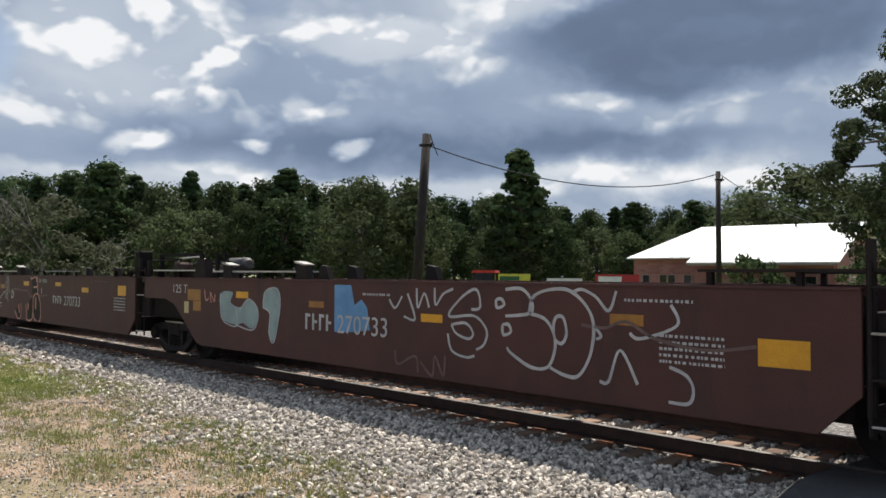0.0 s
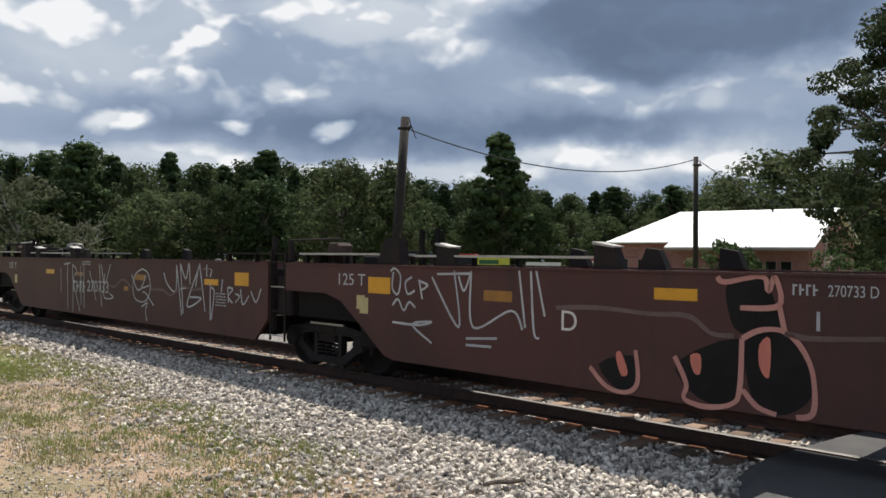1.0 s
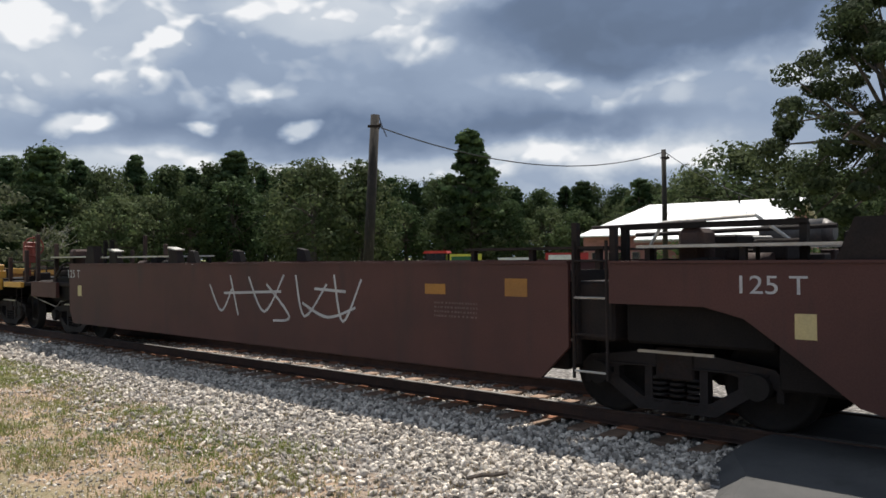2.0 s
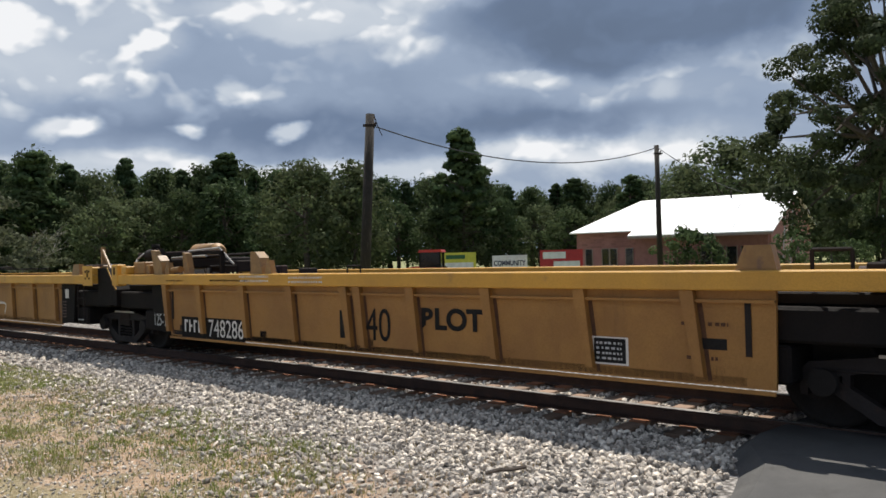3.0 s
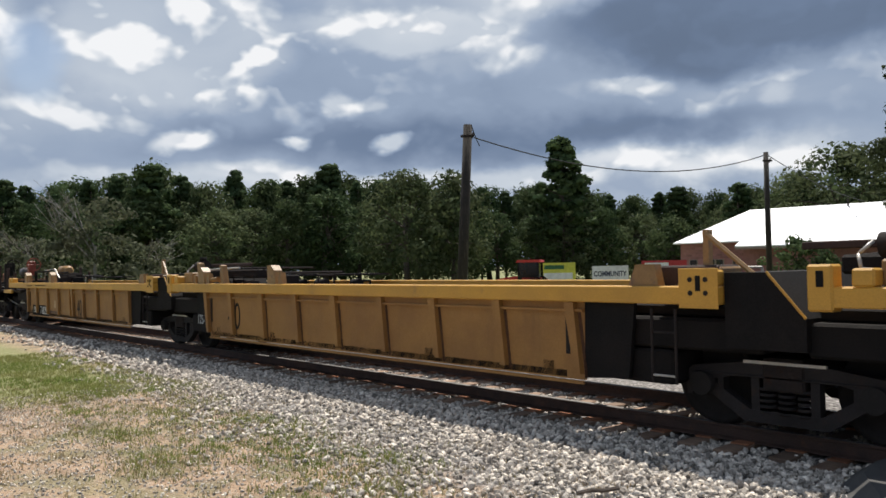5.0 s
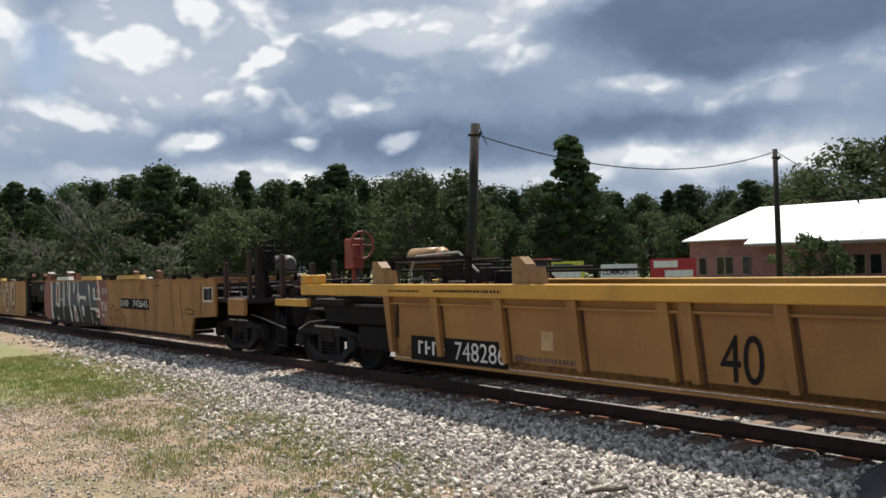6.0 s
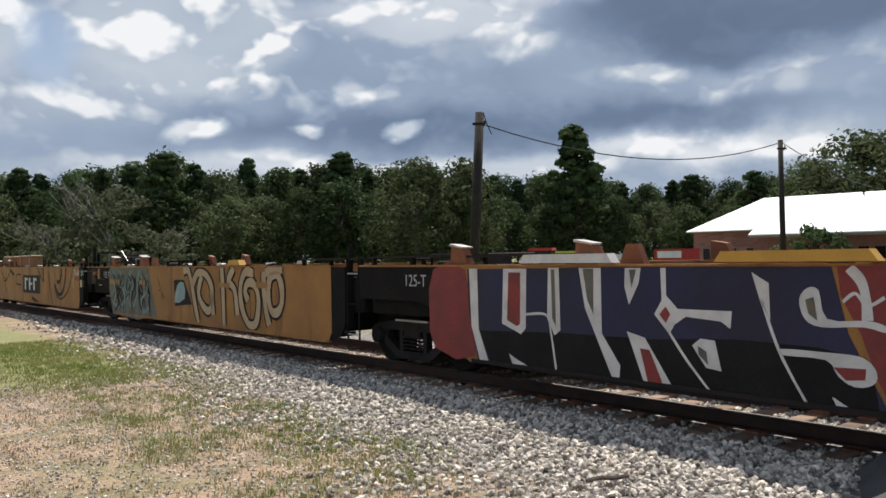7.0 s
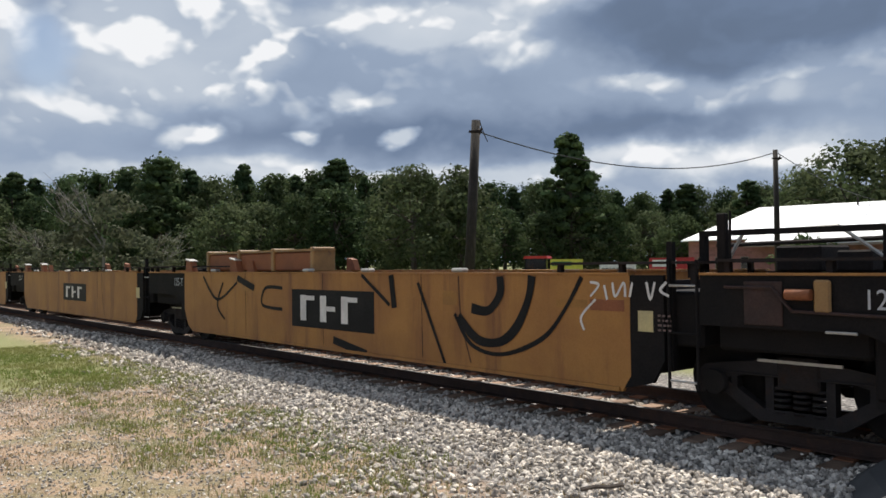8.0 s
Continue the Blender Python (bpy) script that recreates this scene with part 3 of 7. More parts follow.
def green_spot(r):
    return r.uniform(13.6, 22.5), min(5.8, r.gauss(4.4, 0.9))


def dry_spot(r):
    while True:
        s, l = r.uniform(4.5, 17.0), r.uniform(0.8, 6.2)
        if noise.noise(Vector((s * 0.8, l * 0.8, 9))) + 0.6 * noise.noise(Vector((s * 3.1, l * 3.1, 4))) > r.uniform(-0.7, 0.6):
            return s, l


WEEDS = [(14.0, 5.6), (12.2, 5.2), (11.5, 4.4), (10.2, 4.9), (9.2, 5.1), (9.0, 4.0), (8.2, 4.7), (7.4, 4.3), (7.0, 5.0), (6.2, 4.2), (8.6, 3.2), (10.6, 3.4), (6.0, 3.2), (12.5, 3.6)]


def weed_spot(r):
    """Clumps of weeds along the edge of the gravel."""
    s, l = r.choice(WEEDS)
    return r.gauss(s, 0.5), r.gauss(l, 0.28)


tufts("green_grass", 2600, GRASSBLADE, 1, green_spot, 0.09, "low green grass in a patch beside the gravel")
tufts("dry_grass", 1300, DRYBLADE, 2, dry_spot, 0.07, "dry straw-coloured grass in thin tufts")
tufts("weeds", 1500, GRASSBLADE, 3, weed_spot, 0.075, "small green weeds between the stones")
bm = bmesh.new()
pipe([on_track(4.66, 5.3, 0.045), on_track(4.6, 5.42, 0.06), on_track(4.55, 5.5, 0.05), on_track(4.48, 5.64, 0.06)], 0.02, 6, bm)
tagged(part("dead_stick", bm, BARK), "short dark dead stick lying on the gravel", "stick")

# ---- background: trees, building, poles, signs ----
def leaf_cloud(bm, rnd, centre, radius, count, size, flat=0.8):
    """A clump of leaves whose shading follows the clump's rounded outside."""
    soft = bm.verts.layers.float_vector.get("outward") or bm.verts.layers.float_vector.new("outward")
    for _ in range(count):
        while True:
            v = Vector((rnd.uniform(-1, 1), rnd.uniform(-1, 1), rnd.uniform(-1, 1)))
            if 0.25 < v.length < 1:
                break
        p = Vector(centre) + Vector((v.x * radius, v.y * radius, v.z * radius * flat))
        out = (v + Vector((rnd.gauss(0, 0.35), rnd.gauss(0, 0.35), rnd.gauss(0.25, 0.35)))).normalized()
        u = Matrix.Rotation(rnd.uniform(0, 6.28), 3, out) @ out.orthogonal().normalized()
        w = out.cross(u)
        k = size * rnd.uniform(0.5, 1.3)
        a, b = u * k, w * k * 0.55
        face = bm.faces.new([bm.verts.new(q) for q in (p - a, p - b, p + a, p + b * 1.1)])
        for q in face.verts:
            q[soft] = v.normalized() * 0.65 + out * 0.35


def broadleaf(seed, height, spread, leaf, clumps=46, per=120, size=0.20, low=0.10, name="oak_tree", bark=None):
    """Trunk, forking limbs and an uneven crown of leaf clumps. Unit pose at the origin."""
    rnd = random.Random(seed)
    root = empty(name, Matrix(), "", "tree")
    wood, crown = bmesh.new(), bmesh.new()
    top = Vector((rnd.gauss(0, 0.3), rnd.gauss(0, 0.3), height * 0.62))
    mid = Vector((rnd.gauss(0, 0.15), rnd.gauss(0, 0.15), height * 0.3))
    r = height * 0.022
    tube(wood, (0, 0, -0.1), mid, r * 1.3, r, 8)
    tube(wood, mid, top, r, r * 0.45, 8)
    for i in range(clumps):
        f = (i + rnd.random()) / clumps
        z = height * (low + (0.97 - low) * f ** 0.85)
        wide = spread * math.sqrt(max(0.06, 1 - (2 * ((z / height) - low) / (1 - low) - 0.85) ** 2 * 0.8)) * (1 - 0.45 * max(0, z / height - 0.6) / 0.4)
        a = i * 2.4 + rnd.uniform(-0.5, 0.5)
        d = wide * math.sqrt(rnd.uniform(0.15, 1.0))
        c = Vector((math.cos(a) * d, math.sin(a) * d, z))
        if i % 3 == 0:
            base = mid.lerp(top, rnd.uniform(0.1, 1.0))
            tube(wood, base, base.lerp(c, 0.5) + Vector((0, 0, 0.2)), r * 0.4, r * 0.25, 5)
            tube(wood, base.lerp(c, 0.5) + Vector((0, 0, 0.2)), c, r * 0.25, r * 0.08, 5)
        leaf_cloud(crown, rnd, c, rnd.uniform(0.09, 0.16) * height * min(1.0, 46 / clumps * 1.25) * (0.55 + 0.45 * spread / (0.35 * height)), per, size, 0.7)
    part("trunk", wood, bark or BARK, root)
    part("crown", crown, leaf, root)
    return root


def pine(seed, height, leaf, bare=0.35, layers=16, per=95, size=0.2):
    rnd = random.Random(seed)
    root = empty("pine_tree", Matrix(), "", "tree")
    wood, crown = bmesh.new(), bmesh.new()
    tube(wood, (0, 0, -0.1), (0.2, 0.1, height * 0.97), height * 0.016, height * 0.004, 8)
    for i in range(layers):
        f = i / (layers - 1)
        z = height * (bare + (0.98 - bare) * f)
        wide = height * (0.21 * (1 - f) ** 0.8 + 0.035) * rnd.uniform(0.7, 1.2)
        for j in range(rnd.randint(4, 7)):
            a = rnd.uniform(0, 6.28)
            reach = wide * rnd.uniform(0.55, 1.35)
            c = Vector((math.cos(a) * reach, math.sin(a) * reach, z + reach * rnd.uniform(0.0, 0.5)))
            tube(wood, (0.2 * z / height, 0.1 * z / height, z), c, height * 0.004, height * 0.0015, 5)
            leaf_cloud(crown, rnd, c.lerp(Vector((0, 0, z)), 0.25), height * 0.050 * rnd.uniform(0.6, 1.3), per * 2 // 3, size, 0.55)
    part("trunk", wood, BARK, root)
    part("crown", crown, leaf, root)
    return root


def dead_tree(seed, height, leaf):
    """A thin tree with a bare grey top and straggling dusty lower growth."""
    rnd = random.Random(seed)
    root = empty("half_dead_tree", Matrix(), "", "tree")
    wood, crown = bmesh.new(), bmesh.new()

    def branch(p, w, length, r, depth):
        q = p + w * length
        tube(wood, p, q, r, r * 0.6, 5)
        if depth == 0:
            return
        for _ in range(rnd.randint(2, 4)):
            v = (w + Vector((rnd.gauss(0, 0.45), rnd.gauss(0, 0.45), rnd.gauss(0.12, 0.25)))).normalized()
            branch(p.lerp(q, rnd.uniform(0.55, 1.0)), v, length * rnd.uniform(0.5, 0.75), r * 0.55, depth - 1)

    branch(Vector((0, 0, -0.1)), Vector((0.03, 0, 1)), height * 0.42, height * 0.014, 4)
    for i in range(60):
        a, d, z = rnd.uniform(0, 6.28), rnd.uniform(0.1, 0.52) * height, rnd.uniform(0.06, 0.72) * height
        d *= 1 - 0.75 * z / height
        leaf_cloud(crown, rnd, (math.cos(a) * d, math.sin(a) * d, z), height * 0.085, 46, 0.17, 0.6)
    part("trunk", wood, DEADWOOD, root)
    part("crown", crown, leaf, root)
    return root


def spot(bearing, distance, z=0.0):
    b = radians(bearing)
    return math.sin(b) * distance, math.cos(b) * distance, z


def plant(proto, bearing, distance, top, turn, label, group="", proto_height=10.0, wide=1.0):
    """Stands a copy of a tree at a bearing, scaled so that its top reaches the given height."""
    x, y, _ = spot(bearing, distance)
    k = top / proto_height
    ob = copy_thing(proto, pose(x, y, -0.02, 0, 0, turn))
    ob.scale = (k * wide, k * wide, k)
    return tagged(ob, label, "tree", group)


OAK_A = broadleaf(11, 10, 3.6, LEAF)
OAK_B = broadleaf(12, 10, 3.2, LEAF, 42, 120)
OAK_C = broadleaf(13, 10, 4.2, LEAF_LIGHT, 50, 120)
OAK_D = broadleaf(14, 10, 3.0, LEAF_PINE, 40, 130, 0.18, 0.15)
PINE_A = pine(21, 10, LEAF_PINE, 0.22)
PINE_B = pine(22, 10, LEAF_PINE, 0.25, 22, 120)
SHRUB = broadleaf(31, 3, 1.7, LEAF, 22, 60, 0.12, 0.05, "shrub")
DEAD = dead_tree(41, 9, LEAF_DRY)
PROTOS = (OAK_A, OAK_B, OAK_C, OAK_D, PINE_A, PINE_B, SHRUB, DEAD)

SKYLINE = ((-42, 6.0), (-31, 5.6), (-26.5, 6.3), (-22.8, 7.1), (-19.5, 6.2), (-17.3, 6.9), (-14, 6.2), (-11, 7.2), (-8.5, 6.2), (-6, 6.4), (-3.3, 5.6), (-1, 6.2), (1.5, 5.2), (5, 6.0), (8, 5.2), (11, 4.7), (13.2, 5.1), (15, 4.5), (17.2, 5.1), (20, 4.6), (27, 5.2), (36, 6.0), (48, 6.5))


def skyline(b):
    for (b0, h0), (b1, h1) in zip(SKYLINE, SKYLINE[1:]):
        if b0 <= b <= b1:
            return h0 + (h1 - h0) * (b - b0) / (b1 - b0)
    return 6.0


def make_wood():
    rnd = random.Random(7)
    group = "wood behind the field"
    b = -41.0
    while b < 47:
        far = rnd.uniform(96, 108)
        top = EYE + far * math.tan(radians(skyline(b) * rnd.uniform(0.93, 1.0)))
        proto = rnd.choice((OAK_A, OAK_B, OAK_D, PINE_A, PINE_A, OAK_C))
        plant(proto, b, far, top, rnd.uniform(0, 360), "dark green broadleaf tree in a dense wood edge" if proto is not PINE_A else "dark green pine standing in the wood edge", group, wide=rnd.uniform(0.75, 1.0))
        b += rnd.uniform(1.5, 2.1)
    b = -40.0
    while b < 46:
        far = rnd.uniform(86, 94)
        top = EYE + far * math.tan(radians(skyline(b) * rnd.uniform(0.55, 0.78)))
        plant(rnd.choice((OAK_A, OAK_B, OAK_C, OAK_D)), b, far, top, rnd.uniform(0, 360), "lower dark green tree along the wood edge", group, wide=rnd.uniform(0.9, 1.2))
        b += rnd.uniform(2.0, 2.8)
    b = -40.0
    while b < 46:
        far = rnd.uniform(116, 130)
        top = EYE + far * math.tan(radians(skyline(b) * rnd.uniform(0.88, 0.99)))
        plant(rnd.choice((OAK_B, OAK_D, OAK_A)), b, far, top, rnd.uniform(0, 360), "dark green tree deep in the wood", group, wide=1.1)
        b += rnd.uniform(2.2, 2.8)
    for b, h in ((-22.8, 7.1), (-11, 7.25), (13.2, 5.1), (17.2, 5.15), (-31.5, 5.9)):
        plant(PINE_A, b, 92, EYE + 92 * math.tan(radians(h)), b * 30, "tall dark pine standing above the wood edge", group, wide=1.2)
    plant(PINE_B, 5.4, 90, EYE + 90 * math.tan(radians(8.8)), 40, "tall pine with a clumped crown above the wood", wide=1.0)
    plant(OAK_C, -5.6, 78, EYE + 78 * math.tan(radians(6.7)), 10, "pale green oak hung with moss before the wood", wide=1.0)
    plant(OAK_C, -2.4, 80, EYE + 80 * math.tan(radians(6.6)), 120, "pale green oak hung with moss before the wood", wide=0.9)
    plant(DEAD, -26.4, 58, EYE + 58 * math.tan(radians(7.4)), 30, "half-dead grey tree with bare upper twigs", proto_height=9.0)
    plant(DEAD, -23.5, 60, 5.6, 200, "dusty grey-green thicket tree with sparse leaves", proto_height=9.0, wide=1.35)
    plant(DEAD, -30.0, 62, 6.2, 100, "dusty grey-green thicket tree with sparse leaves", proto_height=9.0, wide=1.3)
    plant(OAK_C, 23.4, 84, EYE + 84 * math.tan(radians(7.1)), 80, "broad green oak behind the brick building", wide=1.2)
    plant(OAK_C, 20.6, 92, EYE + 92 * math.tan(radians(5.6)), 20, "broad green oak behind the brick building", wide=1.0)
    plant(OAK_C, 27.5, 86, EYE + 86 * math.tan(radians(6.3)), 150, "broad green oak behind the brick building", wide=1.1)
    for b, d, h in ((20.6, 50, 3.3), (21.6, 50.5, 3.0), (29.6, 44, 2.5), (31.0, 45, 2.2), (27.4, 47, 3.0)):
        plant(SHRUB, b, d, h, b * 40, "rounded green shrub beside the brick building", "shrubs by the building", proto_height=3.0)


make_wood()
BIG = broadleaf(51, 13.4, 5.3, LEAF_SHADED, 150, 330, 0.10, 0.18, "live_oak")
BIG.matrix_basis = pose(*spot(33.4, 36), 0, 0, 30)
tagged(BIG, "large live oak with a broad open crown, leaves coloured shade-dark", "tree")
for proto in PROTOS:
    for o in (*proto.children_recursive, proto):
        bpy.data.objects.remove(o)


def make_building():
    """A low brick building with a white metal roof. Local x runs along its front, y back into it."""
    turn = -math.degrees(math.atan2(0.64, 0.77))
    house = empty("brick_building", pose(12.9, 56.4, 0, 0, 0, turn), "low pink brick building with a white metal hip and gable roof", "building")
    L, W, EAVE, RIDGE = 13.6, 12.0, 3.35, 5.7
    part("front_wall", boxes((0.4, 4.75, 0.5, 0.75, 0, EAVE), (4.75, L - 0.3, 0.1, 0.35, 0, EAVE - 0.05)), BRICK, house, "pink brick wall in running courses")
    part("side_wall", prism(bmesh.new(), [(0.35, 0), (W - 0.5, 0), (W - 0.5, EAVE), (W / 2, RIDGE - 0.12), (0.35, EAVE)], -0.12, 0.12), BRICK, house, "brick gable wall").matrix_basis = pose(L - 0.3, 0, 0, 0, 0, 90)
    part("back_wall", boxes((0.4, L - 0.3, W - 0.6, W - 0.4, 0, EAVE)), BRICK, house)
    part("end_wall", boxes((0.2, 0.4, 0.5, W - 0.4, 0, EAVE)), BRICK, house)
    t, drop = 0.08, 0.35
    ridge = ((2.9, W / 2, RIDGE), (L + 0.25, W / 2, RIDGE))
    slopes = (
        ((-0.1, 0, EAVE), (4.6, 0, EAVE), (L + 0.25, 0, EAVE), ridge[1], ridge[0]),
        ((4.6, -0.9, EAVE - drop), (L + 0.25, -0.9, EAVE - drop), (L + 0.25, -0.003, EAVE - 0.001), (4.6, -0.003, EAVE - 0.001)),
        ((-0.1, W, EAVE), ridge[0], ridge[1], (L + 0.25, W, EAVE)),
        ((-0.1, 0, EAVE), ridge[0], (-0.1, W, EAVE)),
    )
    for pts in slopes:
        bm = bmesh.new()
        top = [bm.verts.new(p) for p in pts]
        low = [bm.verts.new((x, y, z - t)) for x, y, z in pts]
        bm.faces.new(top)
        bm.faces.new(low[::-1])
        for i in range(len(pts)):
            j = (i + 1) % len(pts)
            bm.faces.new((top[j], top[i], low[i], low[j]))
        bmesh.ops.recalc_face_normals(bm, faces=bm.faces[:])
        roof = part("roof_slope", bm, ROOFWHITE, house, "white sheet metal roof slope with raised seams")
    seam = part("roof_seam", boxes((-0.02, 0.02, 0.05, 6.25, 0.004, 0.03)), ROOFWHITE, roof)
    tilt = math.degrees(math.atan2(RIDGE - EAVE, W / 2))
    seam.matrix_basis = pose(3.2, 0.0, EAVE, tilt, 0, 0)
    for i in range(1, 17):
        again(seam, roof, pose(3.2 + 0.62 * i, 0.0, EAVE, tilt, 0, 0))
    part("roof_vent", tube(bmesh.new(), (9.6, W / 2 - 0.5, RIDGE - 0.3), (9.6, W / 2 - 0.5, RIDGE + 0.3), 0.06), GRIME, roof)
    for x in (0.9, 2.15, 2.75, 3.9):
        w = part("window", boxes((x, x + 0.48, 0.47, 0.5, 1.05, 2.15)), DARKGLASS, house, "dark narrow window")
        part("window_frame", boxes((x - 0.05, x, 0.44, 0.5, 1.0, 2.2), (x + 0.48, x + 0.53, 0.44, 0.5, 1.0, 2.2), (x, x + 0.48, 0.44, 0.5, 2.15, 2.2), (x, x + 0.48, 0.42, 0.5, 1.0, 1.05)), TRIMPAINT, w)
    for x in (9.2, 9.95, 10.8, 11.7):
        w = part("window", boxes((x, x + 0.6, 0.06, 0.1, 1.0, 2.1)), DARKGLASS, house, "dark window under the eaves")
        part("window_frame", boxes((x - 0.05, x, 0.04, 0.1, 0.95, 2.15), (x + 0.6, x + 0.65, 0.04, 0.1, 0.95, 2.15)), TRIMPAINT, w)
    part("fascia", boxes((4.6, L + 0.2, -0.88, -0.84, EAVE - drop - 0.22, EAVE - drop - 0.09)), TRIMPAINT, house)
    # courses of brick on the front, proud of the mortar
    course = part("brick_course", boxes(*[(0.42 + 0.43 * i, 0.42 + 0.43 * i + 0.41, 0.49, 0.5, 0, 0.14) for i in range(10)]), BRICK, house)
    for i in range(1, 21):
        if not 0.95 < i * 0.16 < 2.2:
            again(course, house, pose(0.2 * (i % 2), 0, 0.16 * i))
    ladder = empty("ladder", pose(23.0, 46.0, 0, 0, 0, turn), "pale aluminium ladder leaning on the roof edge", "ladder")
    for x in (0, 0.42):
        part("side_rail", pipe([(x, 0, 0), (x, 1.3, 4.3)], 0.03), BRIGHTCAP, ladder)
    rung = part("rung", pipe([(0, 0, 0), (0.42, 0, 0)], 0.018), BRIGHTCAP, ladder)
    rung.matrix_basis = pose(0, 0.09, 0.3)
    for i in range(2, 14):
        again(rung, ladder, pose(0, 0.09 * i, 0.3 * i))


make_building()


def make_pole(base, top, r, label):
    pole = empty("utility_pole", pose(*base), label, "utility pole")
    d = Vector(top) - Vector(base)
    part("shaft", tube(bmesh.new(), (0, 0, -0.1), d, r, r * 0.78, 14), POLEWOOD, pole)
    part("insulator", tube(bmesh.new(), d * 0.93 + Vector((0.12, -0.05, 0)), d * 0.96 + Vector((0.2, -0.05, 0)), 0.045, 0.03, 8), GRIME, pole)
    part("bracket", boxes((d.x * 0.94 - 0.22, d.x * 0.94 + 0.22, -0.22, -0.15, d.z * 0.94 - 0.04, d.z * 0.94 + 0.04)), GRIME, pole)
    return pole


P1T, P2T = Vector((-0.57, 27.0, 6.74)), Vector((13.55, 39.8, 7.25))
make_pole((-0.95, 27.0, 0), P1T, 0.19, "leaning weathered wooden utility pole without a crossarm")
make_pole((13.58, 39.8, 0), P2T, 0.15, "upright weathered wooden utility pole")


def cable(a, b, sag, r, name="overhead_cable", label="thin black overhead cable sagging between poles"):
    pts = [Vector(a).lerp(Vector(b), i / 16) - Vector((0, 0, sag * 4 * (i / 16) * (1 - i / 16))) for i in range(17)]
    tagged(part(name, pipe(pts, r, 5), CABLE), label, "cable")


cable(P1T + Vector((0.2, -0.1, -0.45)), P2T + Vector((-0.1, 0, -0.15)), 0.95, 0.022)
cable(P2T + Vector((0.1, 0, -0.15)), (25.5, 55.8, 5.9), 0.3, 0.02)
cable(P1T + Vector((0.12, -0.2, -0.05)), P1T + Vector((0.38, -0.2, -0.75)), 0.05, 0.016, "pole_lead", "short black lead curling down a pole top")


def make_sign(bearing, width, distance, top, height, face, name_bars, label, words=None):
    x, y, _ = spot(bearing, distance)
    sign = empty("campaign_sign", pose(x, y, 0, 0, 0, -bearing), label, "sign", "signs on the verge")
    part("board", boxes((-width / 2, width / 2, -0.01, 0.01, top - height, top)), face, sign)
    for px in (-width / 2 + 0.1, width / 2 - 0.1):
        part("post", boxes((px - 0.04, px + 0.04, 0.012, 0.09, -0.05, top + 0.02)), POLEWOOD, sign)
    for bx, bz, bw, bh, mat in name_bars:
        part("name_bar", boxes((bx, bx + bw, -0.016, -0.01, top - bz - bh, top - bz)), mat, sign)
    if words:
        lettering(words, -width / 2 + 0.1, top - 0.62, 0.30, -0.012, SIGNNAVY, sign, "lettering", width - 0.2, bold=0.014)


make_sign(12.15, 2.44, 47, 2.15, 1.22, SIGNRED, ((-1.05, 0.12, 1.3, 0.38, SIGNWHITE), (-0.45, 0.66, 1.5, 0.38, SIGNWHITE)), "large red board sign with white writing")
make_sign(8.55, 2.15, 50, 1.90, 1.0, SIGNWHITE, (), "white board sign with dark capital letters", "COMMUNITY")
make_sign(5.0, 2.05, 50, 2.15, 1.2, SIGNYELLOW, ((-0.85, 0.15, 1.2, 0.25, GREENPLATE), (-0.9, 0.62, 1.75, 0.40, SIGNWHITE)), "yellow-green board sign with writing")


def make_tractor():
    x, y, _ = spot(2.2, 45)
    t = empty("tractor", pose(x, y, 0, 0, 0, -14), "red farm tractor with a cab parked on the verge", "tractor")
    part("hood", prism(bmesh.new(), [(-1.35, 0.85), (0.1, 0.85), (0.1, 1.45), (-1.0, 1.32), (-1.35, 1.2)], -0.35, 0.35), TRACTORRED, t)
    part("cab_roof", prism(bmesh.new(), [(0.0, 2.18), (1.35, 2.18), (1.3, 2.32), (0.1, 2.32)], -0.7, 0.7), TRACTORRED, t)
    part("cab_glass", boxes((0.12, 1.2, -0.6, 0.6, 1.2, 2.18)), DARKGLASS, t)
    for px in (0.08, 1.2):
        for py in (-0.64, 0.6):
            part("cab_post", boxes((px, px + 0.06, py, py + 0.06, 1.1, 2.18)), BLACK, t)
    part("fender", prism(bmesh.new(), [(0.3, 1.0), (1.5, 1.0), (1.4, 1.35), (0.4, 1.35)], -0.95, -0.6), TRACTORRED, t)
    for px, r, py in ((0.9, 0.75, -0.95), (0.9, 0.75, 0.6), (-1.0, 0.45, -0.7), (-1.0, 0.45, 0.45)):
        w = part("wheel", tube(bmesh.new(), (px, py, r), (px, py + 0.35, r), r, seg=20), BLACK, t)
        part("rim", tube(bmesh.new(), (px, py - 0.01, r), (px, py + 0.36, r), r * 0.5, seg=16), BRIGHTCAP, w)


make_tractor()


def make_mast():
    x, y, _ = spot(-14.0, 24)
    m = empty("trackside_mast", pose(x, y, 0, 0, 0, 12), "thin grey trackside mast with a small pale round reflector", "mast")
    part("post", pipe([(-0.38, 0, 0), (-0.38, 0, 1.62), (-0.34, 0, 1.70), (0, 0, 1.70)], 0.022), BRIGHTCAP, m)
    part("reflector", tube(bmesh.new(), (0.02, -0.02, 1.80), (0.06, 0.05, 1.80), 0.15, 0.13, 16), WHITEPAINT, m)
    part("arm", pipe([(0, 0, 1.70), (0.2, -0.05, 1.66)], 0.02), BRIGHTCAP, m)


make_mast()

# ---- the train ----
SPEED = 21.78
WALL = -1.55
L_RED, L_TTX, L_DTTX = 15.35, 15.33, 15.55
SHEET, CHORDFACE = WALL + 0.07, WALL - 0.03
MOVING, WHEELS = [], []


